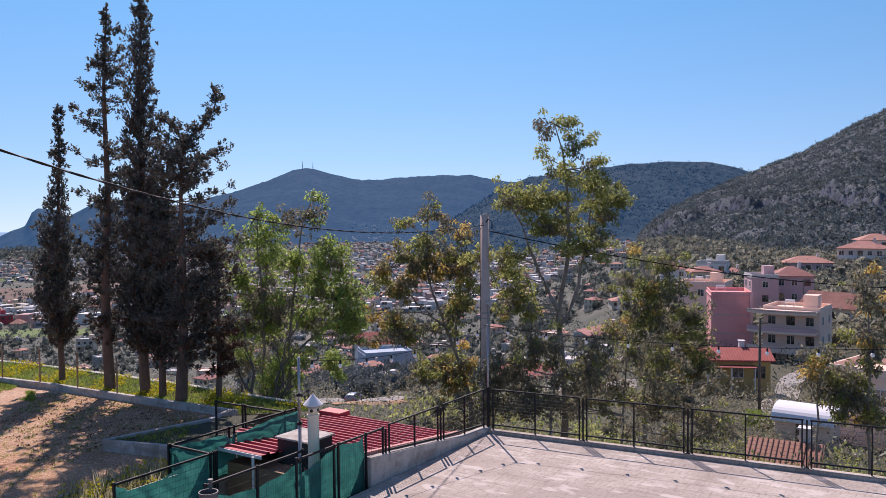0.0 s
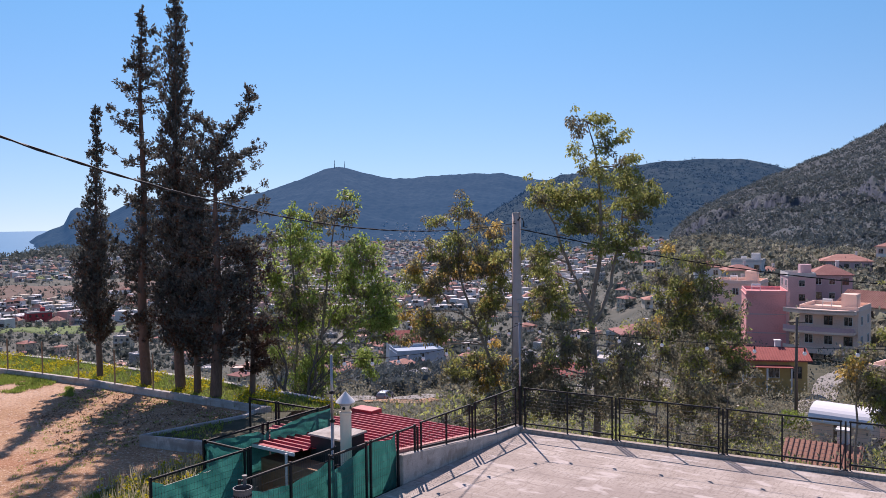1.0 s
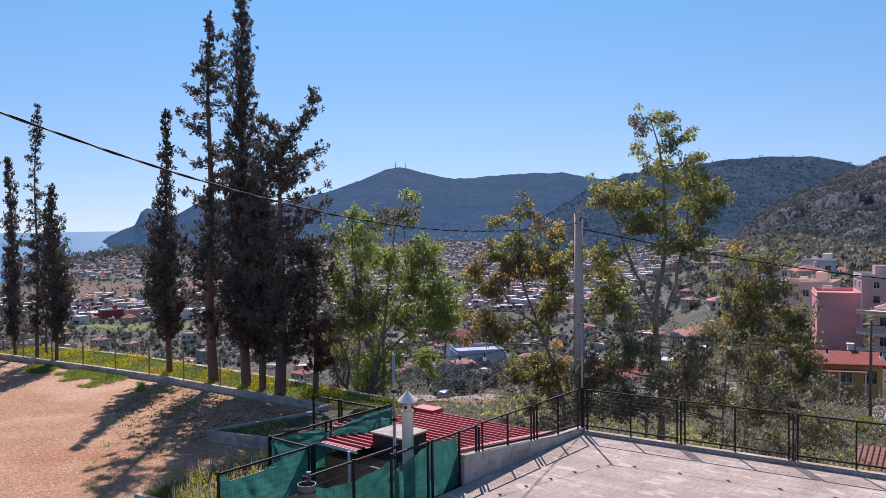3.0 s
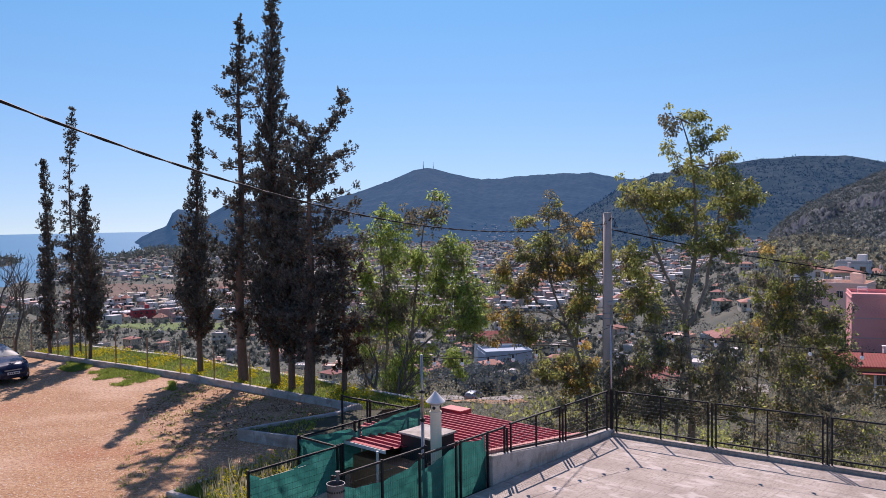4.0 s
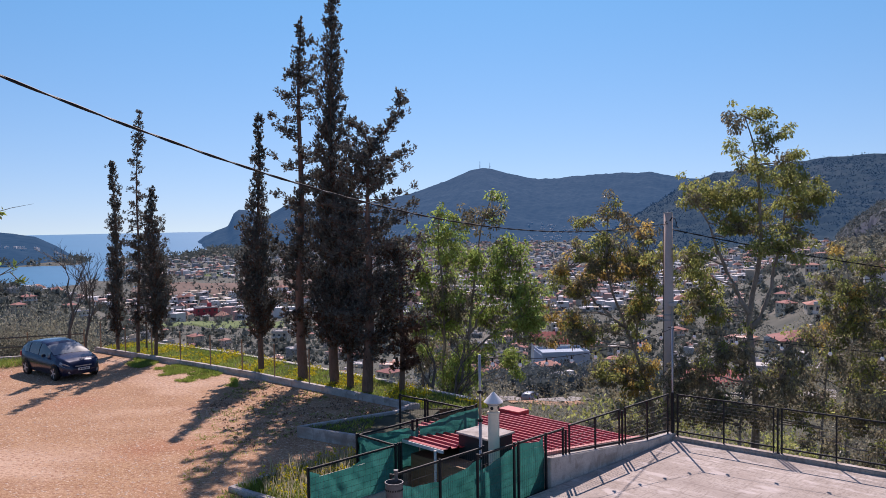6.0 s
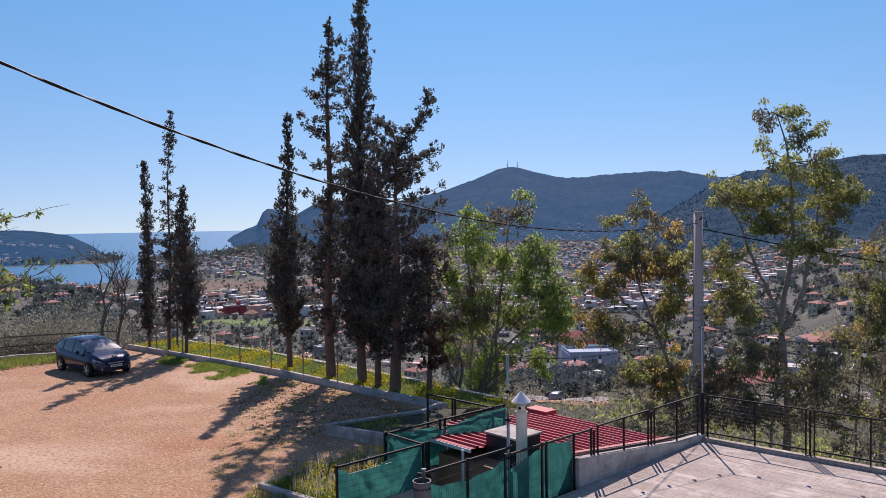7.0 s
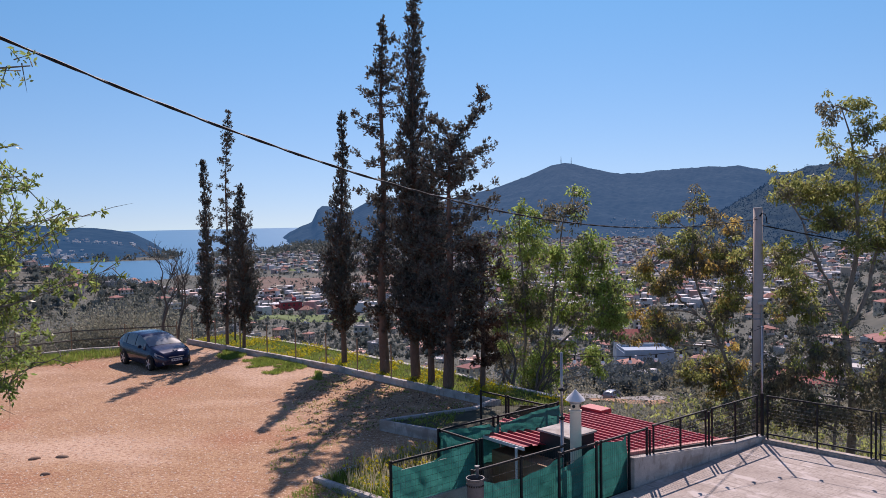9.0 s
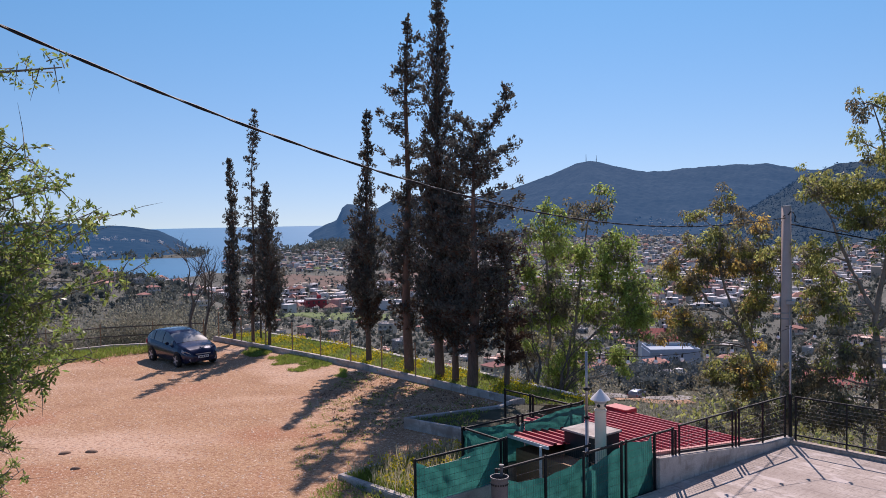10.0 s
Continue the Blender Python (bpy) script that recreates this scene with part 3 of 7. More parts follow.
def rail_panel(length, height=1.0, wires=9, cross=False, low=0.0):
    """A steel panel from x = 0 to length, standing on z = 0; low: how far its foot rises along it."""
    root = thing("steel_railing", Matrix.Identity(4), "black steel railing panel strung with thin horizontal wires", "railing", "terrace railing")
    for x in (0.03, length / 2, length - 0.03):
        part("post", Shape().box(x - 0.016, x + 0.016, -0.016, 0.016, low * x / length - 0.07, height - 0.02), M["steel"], root)
    part("top_rail", Shape().box(0, length, -0.02, 0.02, height - 0.035, height), M["steel"], root, bevel=0.004)
    part("bottom_rail", Shape().add(*strip(0, length, 0.07, 0.07 + low)), M["steel"], root)
    for i in range(wires):
        z = 0.16 + i * (height - 0.24) / wires
        if z > low + 0.1:
            part("wire", Shape().tube([(0.03, 0, z), (length - 0.03, 0, z)], 0.0035, 4), M["wire"], root)
    if cross:
        v = Shape()
        for k in range(int(length / 0.1)):
            v.tube([(0.05 + k * 0.1, 0, 0.1 + low * k * 0.1 / length), (0.05 + k * 0.1, 0, height - 0.04)], 0.0022, 3, False)
        part("wire_mesh", v, M["wire"], root)
    return root


def strip(x0, x1, z0, z1, t=0.02, h=0.035):
    v = [(x, y, z + dz) for x, z in ((x0, z0), (x1, z1)) for y in (-t, t) for dz in (-h / 2, h / 2)]
    return v, [(0, 1, 3, 2), (4, 6, 7, 5), (0, 4, 5, 1), (2, 3, 7, 6), (0, 2, 6, 4), (1, 5, 7, 3)]


pan = rail_panel(2.42, 1.02)
pan.matrix_world = FRAME @ EDGE @ pose(0.08, 0.1, 0.15)
for i in range(1, 6):
    copy_thing(pan, FRAME @ EDGE @ pose(0.08 + 2.55 * i, 0.1, 0.15))
for i in range(6):
    p = thing("railing_post", FRAME @ EDGE @ pose(2.565 + 2.55 * i, 0.1, 0.09), "black square steel post between railing panels", "post", "terrace railing posts")
    part("shaft", Shape().box(-0.018, 0.018, -0.018, 0.018, 0, 1.07), M["steel"], p)
    part("base_plate", Shape().box(-0.05, 0.05, -0.05, 0.05, 0, 0.012), M["steel"], p)
# left railing, level along the rising parapet
for y0, y1, b0, b1 in ((0.0, -2.0, 0.16, 0.3), (-2.2, -4.2, 0.32, 0.53)):
    p = rail_panel(y0 - y1, 1.17 - b0, 6, True, b1 - b0)
    p.matrix_world = FRAME @ pose(-0.1, y0, b0, rz=-90)
for y in (-2.1, -4.3):
    p = thing("railing_post", FRAME @ pose(-0.1, y, 0.26 - y * 0.02), "black square steel post on the parapet", "post", "terrace railing posts")
    part("shaft", Shape().box(-0.018, 0.018, -0.018, 0.018, -0.05, 0.87 + y * 0.03), M["steel"], p)


# strip of ground between the lot wall and the outer wall
bm = bmesh.new()
f = bm.faces.new([bm.verts.new((x, y, 0.05)) for x, y in [*WALL, (-3.6, 23.6), *OUTER[::-1]]])
bmesh.ops.triangulate(bm, faces=[f])
me = bpy.data.meshes.new("grass_strip")
bm.to_mesh(me)
bm.free()
me.materials.append(M["scrub"])
tagged(new("grass_strip", me), "weedy strip of earth between two low walls", "ground", kind="structure")

# ---- the lower building beside the terrace: roof, boxes, yard ----
def roof_z(y):
    return 0.2 + (-1.1 - y) * 0.108


def corrugated(x0, x1, y0, y1, pitch=0.27):
    """Trapezoid sheet; its ribs run across (x), stepping along y."""
    s, prof = Shape(), []
    y = y0
    while y < y1 - 1e-6:
        for dy, h in ((0, 0), (0.16, 0), (0.185, 0.05), (0.245, 0.05)):
            if y + dy <= y1:
                prof.append((y + dy, roof_z(y + dy) + h))
        y += pitch
    prof.append((y1, roof_z(y1)))
    v = [(x, py, pz - dz) for x in (x0, x1) for dz in (0, 0.012) for py, pz in prof]
    n = len(prof)
    f = [(i, i + 1, 2 * n + i + 1, 2 * n + i) for i in range(n - 1)] + [(n + i, 3 * n + i, 3 * n + i + 1, n + i + 1) for i in range(n - 1)]
    f += [(i, n + i, n + i + 1, i + 1) for i in range(n - 1)] + [(2 * n + i, 2 * n + i + 1, 3 * n + i + 1, 3 * n + i) for i in range(n - 1)]
    return s.add(v, f)


low = thing("annexe", FRAME, "low annexe with a bright red corrugated metal roof", "outbuilding")
part("roof", corrugated(-4.2, -0.26, -4.95, -1.0), M["redsheet"], low)
part("roof", corrugated(-3.3, -1.75, -6.42, -4.97), M["redsheet"], low)
part("flashing", Shape().add([(-0.36, -1.0, roof_z(-1.0) + 0.06), (-0.21, -1.0, roof_z(-1.0) + 0.075), (-0.21, -4.95, roof_z(-4.95) + 0.075), (-0.36, -4.95, roof_z(-4.95) + 0.06),
                              (-0.36, -1.0, roof_z(-1.0)), (-0.21, -1.0, roof_z(-1.0)), (-0.21, -4.95, roof_z(-4.95)), (-0.36, -4.95, roof_z(-4.95))],
                             [(0, 1, 2, 3), (4, 7, 6, 5), (0, 4, 5, 1), (2, 6, 7, 3), (0, 3, 7, 4), (1, 5, 6, 2)]), M["flashing"], low, "pale sun-bleached red flashing")
part("upstand", Shape().box(-4.55, -3.8, -1.5, -1.05, -0.3, 0.36), M["redsheet"], low, "red sheet metal upstand", bevel=0.01)
part("wall", Shape().box(-4.1, -0.3, -4.9, -1.05, -4, 0.1), M["plaster"], low)
part("wall", Shape().box(-2.95, -0.9, -6.25, -4.92, -3, 0.42), M["brown"], low, "brown boarded wall")
fascia = part("fascia", Shape().add(*strip(-3.32, -1.73, 0.73, 0.73, 0.015, 0.07)), M["whitepaint"], low)
fascia.location = (0, -6.43, 0)
part("awning_post", Shape().tube([(-1.9, -6.5, -2.5), (-1.9, -6.5, 0.74)], 0.03, 8), M["whitepaint"], low, "thin white steel post")

yard = part("yard_floor", Shape().prism([(-3.3, -10.5), (-0.15, -10.5), (-0.15, -5), (-3.3, -5)], -2.9, -2.6), M["parapet"])
yard.matrix_world = FRAME
tagged(yard, "shaded cement floor of a sunken yard", "floor", kind="structure")
s = Shape().box(-3.4, -3.15, -7.75, -3.8, -3.2, 0.22).box(-3.15, -1.95, -7.7, -7.5, -3.2, 0.22).box(-2.1, -1.9, -10.5, -7.7, -3.2, 0.22)
w = part("wall_yard", s, M["plaster"])
w.matrix_world = FRAME
tagged(w, "low white retaining wall under the netted fence", "wall", kind="structure")

box = thing("roof_tank", FRAME @ pose(-1.5, -5.35, 0.4), "dark sheet-metal housing with a white lid on the roof", "housing")
part("body", Shape().box(-0.44, 0.44, -0.4, 0.4, -0.6, 0.56), M["darkbox"], box, bevel=0.01)
part("lid", Shape().box(-0.48, 0.48, -0.44, 0.44, 0.56, 0.6), M["plaster"], box, "white painted metal lid", bevel=0.008)

ch = thing("chimney_flue", FRAME @ pose(-0.75, -5.9, 0.5), "cream round flue with a conical metal cowl", "chimney")
part("shaft", Shape().lathe([(0.118, -2.8), (0.118, 1.12), (0.13, 1.13), (0.13, 1.16), (0.1, 1.17)], 24), M["cream"], ch, smooth=False)
part("neck", Shape().lathe([(0.1, 1.17), (0.1, 1.38)], 20), M["cream"], ch, smooth=True)
part("cowl", Shape().lathe([(0.2, 1.36), (0.205, 1.37), (0.02, 1.575), (0.0, 1.58)], 24), M["whitepaint"], ch, "white conical rain cowl")
part("collar", Shape().lathe([(0.115, 1.3), (0.135, 1.31), (0.135, 1.35), (0.115, 1.36)], 20), M["galv"], ch)
for a in range(4):
    c, t = math.cos(a * 1.57 + 0.4), math.sin(a * 1.57 + 0.4)
    hole = part("vent_hole", Shape().lathe([(0.035, 0), (0.035, 0.01)], 10), M["darkbox"], ch)
    hole.matrix_local = pose(0.1 * c, 0.1 * t, 1.25) @ pose(0, 0, 0, 0, 90, math.degrees(a * 1.57 + 0.4))

mastp = thing("vent_pipe", FRAME @ pose(-1.1, -5.93, -1.0), "tall thin galvanised pipe carrying a light string", "pipe")
part("shaft", Shape().tube([(0, 0, -1.6), (0, 0, 2.4)], 0.036, 12), M["galv"], mastp, smooth=True)
part("upper_pipe", Shape().tube([(0, 0, 2.4), (0, 0, 3.82)], 0.028, 12), M["galv"], mastp, smooth=True)
for z in (1.6, 2.4, 3.0):
    part("clamp", Shape().lathe([(0.05, 0), (0.062, 0.01), (0.062, 0.05), (0.05, 0.06)], 14, (0, 0, z)), M["steel"], mastp)


# ---- fences with green netting ----
def net_fence(p0, p1, top=1.1, foot=0.2, posts=(0.0, 1.0), wires=6):
    """A steel fence in the terrace's axes between two plan points."""
    a, b = Vector((*p0, 0)), Vector((*p1, 0))
    n = (b - a).length
    root = thing("yard_fence", FRAME @ pose(a.x, a.y, 0, rz=math.degrees(math.atan2(b.y - a.y, b.x - a.x))), "dark steel fence panel with wire mesh round the sunken yard", "fence", "yard fences")
    for k in posts:
        part("post", Shape().box(n * k - 0.02, n * k + 0.02, -0.02, 0.02, foot - 0.3, top + 0.02), M["steel"], root)
    part("top_rail", Shape().box(0, n, -0.02, 0.02, top - 0.04, top), M["steel"], root, bevel=0.004)
    part("bottom_rail", Shape().box(0, n, -0.015, 0.015, foot + 0.02, foot + 0.05), M["steel"], root)
    w = Shape()
    for i in range(wires):
        z = foot + 0.12 + i * (top - foot - 0.2) / wires
        w.tube([(0.02, 0, z), (n - 0.02, 0, z)], 0.003, 3, False)
    for i in range(int(n / 0.06)):
        w.tube([(0.04 + i * 0.06, 0, foot + 0.04), (0.04 + i * 0.06, 0, top - 0.04)], 0.0022, 3, False)
    part("wire_mesh", w, M["wire"], root)
    return root, n


def netting(name, p0, p1, tops, foot, side, seed, label):
    """A hanging cloth along a fence; tops: (share of the length, height) of its upper edge."""
    a, b = Vector((*p0, 0)), Vector((*p1, 0))
    n, cols, rows = (b - a).length, 70, 26
    U, V = np.meshgrid(np.linspace(0, 1, cols), np.linspace(0, 1, rows))
    top = np.interp(U, [q[0] for q in tops], [q[1] for q in tops]) + 0.015 * waves(U * n, 0 * U, 0.7, seed)
    zz = foot + (top - foot) * V
    sag = 0.045 * waves(U * n * 1.0 + V * 0.8, V * 1.6, 0.9, seed + 1, 3) + 0.022 * np.sin(V * 7 + 5 * U + 4 * waves(U * n, V, 1.2, seed + 2, 2)) * (0.4 + 0.6 * V)
    ob = sheet(name, U * n, side * (0.05 + np.abs(sag)), zz, M["netting"])
    ob.matrix_world = FRAME @ pose(a.x, a.y, 0, rz=math.degrees(math.atan2(b.y - a.y, b.x - a.x)))
    tagged(ob, label, "netting", "green shade netting")


net_fence((-0.1, -4.4), (-0.1, -7.1), 1.14, -0.1, (0, 0.22, 0.55, 0.6, 1.0), 7)
net_fence((-0.5, -6.5), (-0.5, -8.95), 1.1, -0.2, (0, 0.5, 1.0), 8)
net_fence((-1.92, -9.75), (-1.92, -7.45), 1.1, 0.15, (0, 0.97, 1.0))
net_fence((-3.12, -7.6), (-1.92, -7.6), 1.1, 0.15, (0, 1.0))
net_fence((-3.12, -7.65), (-3.12, -3.9), 1.1, 0.2, (0, 0.43, 0.47, 1.0))
net_fence((-5.4, -4.4), (-3.12, -4.3), 1.1, 0.2, (0, 0.4, 0.44, 1.0), 2)
netting("netting", (-0.1, -4.98), (-0.1, -7.1), [(0, 1.1), (0.06, 0.98), (0.22, 1.02), (0.36, 1.08), (0.6, 0.96), (0.8, 0.84), (1, 0.78)], -0.7, -1, 31, "dark green shade net tied to the railing in folds")
netting("netting", (-0.5, -6.5), (-0.5, -8.95), [(0, 0.84), (0.2, 0.74), (0.45, 0.66), (0.75, 0.72), (1, 0.92)], -0.7, -1, 32, "sagging green shade net hung below the rail")
netting("netting", (-1.88, -9.7), (-1.88, -7.5), [(0, 1.02), (0.12, 0.9), (0.35, 0.88), (0.65, 0.98), (1, 1.07)], -0.2, 1, 33, "drooping green shade net on the fence")
netting("netting", (-3.1, -7.56), (-1.95, -7.56), [(0, 1.05), (0.5, 0.98), (1, 1.04)], 0.1, -1, 34, "green shade net across the yard end")
netting("netting", (-3.08, -7.6), (-3.08, -5.95), [(0, 1.05), (0.5, 1.03), (0.8, 1.0), (0.92, 0.86), (1, 0.97)], 0.1, -1, 35, "green shade net dipping at its tie")
netting("netting", (-3.08, -5.9), (-3.08, -3.95), [(0, 0.98), (0.12, 0.94), (0.3, 1.02), (1, 1.06)], 0.2, -1, 36, "taut green shade net on the fence")

bin_ = thing("litter_bin", FRAME @ pose(-0.22, -9.12, 0.2), "grey perforated metal litter bin on the fence", "bin")
part("drum", Shape().lathe([(0.12, 0.0), (0.14, 0.02), (0.155, 0.84), (0.165, 0.85), (0.165, 0.88), (0.15, 0.88), (0.14, 0.3), (0.0, 0.29)], 22), M["binsteel"], bin_, smooth=False)
part("handle", Shape().tube([(-0.06, 0.1, 0.85), (-0.06, 0.1, 1.04)], 0.03, 10).lathe([(0.045, 0), (0.045, 0.025)], 12, (-0.06, 0.1, 1.03)), M["binsteel"], bin_)
s = Shape()
for k in range(22):
    a = k * 2 * math.pi / 22
    s.box(-0.012, 0.012, -0.004, 0.004, 0.74, 0.77, pose(0.156 * math.cos(a), 0.156 * math.sin(a), 0, rz=math.degrees(a) + 90))
part("perforation", s, M["cable"], bin_)

# ---- pole, cables, light strings ----
pole = thing("utility_pole", pose(1.6, 30.95, -4.5), "round grey concrete utility pole with clamped boxes", "pole")
part("shaft", Shape().tube([(0, 0, -1), (0, 0, 5), (0, 0, 10.28)], [0.235, 0.2, 0.155], 18), M["poleconc"], pole, smooth=True)
part("cap", Shape().lathe([(0.16, 0), (0.16, 0.03), (0.0, 0.04)], 18, (0, 0, 10.27)), M["parapet"], pole)
part("conduit", Shape().tube([(0.1, -0.2, 3.6), (0.1, -0.19, 6.9)], 0.028, 8), M["galv"], pole, "pale steel cable conduit")
part("down_lead", Shape().tube([(-0.2, -0.06, 4), (-0.17, -0.05, 9.7), (-0.1, -0.14, 9.95), (0.05, -0.15, 10.02)], 0.011, 6), M["cable"], pole)
part("junction_box", Shape().box(-0.02, 0.24, -0.3, -0.12, 6.85, 6.98), M["galv"], pole, bevel=0.01)
for z in (6.3, 6.5):
    part("band", Shape().lathe([(0.195, 0), (0.208, 0.01), (0.208, 0.04), (0.195, 0.05)], 18, (0, 0, z)), M["galv"], pole)
part("insulator", Shape().lathe([(0.03, 0), (0.05, 0.03), (0.03, 0.08)], 10, (0.2, -0.05, 6.5)), M["cable"], pole)
part("loop", Shape().tube([(0.05, -0.14, 9.98), (0.13, -0.14, 10.1), (0.22, -0.14, 10.07), (0.28, -0.14, 9.92), (0.26, -0.14, 9.75), (0.38, -0.14, 9.72)], 0.025, 8), M["cable"], pole)


def twisted(name, points, r, turns, label):
    """A bundle of two wires wound round each other along a curve."""
    P = np.array(points)
    seg = np.concatenate([[0], np.cumsum(np.linalg.norm(np.diff(P, axis=0), axis=1))])
    root = thing(name, Matrix.Identity(4), label, "cable")
    for k, (rr, off) in enumerate(((r, 0.0), (r * 0.8, math.pi))):
        n = 160
        q = np.linspace(0, seg[-1], n)
        c = np.stack([np.interp(q, seg, P[:, i]) for i in range(3)], 1)
        d = np.gradient(c, axis=0)
        d /= np.linalg.norm(d, axis=1)[:, None]
        a = np.cross(d, [0, 0, 1.0])
        a /= np.linalg.norm(a, axis=1)[:, None]
        b = np.cross(d, a)
        ph = q * turns + off
        c = c + (a * np.cos(ph)[:, None] + b * np.sin(ph)[:, None]) * r * 0.75
        part("strand", Shape().tube([tuple(p) for p in c], rr, 5), M["cable"], root, smooth=True)


ks = np.linspace(0, 1.25, 60)
zc = np.polyval([2.82, -0.195, -0.534, 5.38], np.minimum(ks, 1)) + np.maximum(ks - 1, 0) * 6.0
twisted("power_cable", [(1.6 + (-6.13 - 1.6) * k, 30.9 + (5.14 - 30.9) * k, z) for k, z in zip(ks, zc)], 0.011, 5.0, "thick black twisted power cable sagging from the pole")
ks = np.linspace(0, 1.3, 40)
twisted("power_cable", [(1.75 + 23.4 * k, 30.9 + 6.4 * k, 5.16 - 5.45 * k + 2.35 * k * k) for k in ks], 0.016, 5.0, "black power cable running downhill from the pole")

post = thing("festoon_post", FRAME @ pose(-0.06, 0.14, 0.14), "slim steel post raising the light string at the corner", "post")
part("shaft", Shape().tube([(0, 0, 0), (0, 0, 2.72)], 0.024, 10), M["galv"], post, smooth=True)
part("sleeve", Shape().box(-0.03, 0.03, -0.03, 0.03, 0, 1.05), M["steel"], post)
part("bracket", Shape().tube([(-0.12, 0, 2.7), (0.25, 0, 2.66)], 0.012, 6), M["steel"], post)


def festoon(a, b, sag, count, label):
    a, b = Vector(a), Vector(b)
    root = thing("light_string", Matrix.Identity(4), label, "lights", "festoon lights")
    pt = lambda k: a.lerp(b, k) + Vector((0, 0, -4 * sag * k * (1 - k)))
    part("wire", Shape().tube([pt(i / 40) for i in range(41)], 0.007, 5), M["cable"], root)
    for i in range(count):
        p = pt((i + 0.55) / count)
        lamp = part("socket", Shape().lathe([(0.018, -0.085), (0.022, -0.08), (0.022, -0.03), (0.008, 0.0)], 10), M["cable"], root)
        lamp.location = p
        part("bulb", Shape().lathe([(0.0, -0.175), (0.025, -0.168), (0.042, -0.145), (0.045, -0.125), (0.032, -0.095), (0.018, -0.08)], 12), M["bulb"], lamp, "white globe bulb", smooth=True)


top = FRAME @ Vector((-0.06, 0.14, 2.82))
festoon(top, FRAME @ Vector((-1.1, -5.93, 2.76)), 0.28, 8, "string of white globe bulbs from the corner post to the pipe")
festoon(top, FRAME @ EDGE @ Vector((11.5, 0.3, 3.0)), 0.26, 11, "string of white globe bulbs sagging along the terrace edge")


# ---- trees ----
def rows_at(P, q):
    """Points along a polyline (rows of P) at the shares q of its length."""
    P = np.asarray(P, float)
    seg = np.concatenate([[0], np.cumsum(np.linalg.norm(np.diff(P, axis=0), axis=1))])
    return np.stack([np.interp(np.asarray(q) * seg[-1], seg, P[:, i]) for i in range(3)], -1)


def ball(rng, n):
    """Points spread evenly through a unit ball."""
    u = rng.normal(0, 1, (n, 3))
    return u / np.linalg.norm(u, axis=1)[:, None] * rng.uniform(0, 1, (n, 1)) ** (1 / 3)


def facing_root(name, base, label, group):
    return thing(name, pose(*base, rz=-math.degrees(math.atan2(base[0], base[1]))), label, "tree", group)


def leaf_part(name, c, d, length, width, mat, root, rng, jitter, label=""):
    ob = new(name, quad_mesh(name, leaves(c, d, length, width, rng, jitter), mat))
    ob.parent = root
    return tagged(ob, label, kind="stuff")


def twig_part(shape, mat, root):
    return tagged(part("branchwork", shape, mat, root, smooth=True), kind="stuff")


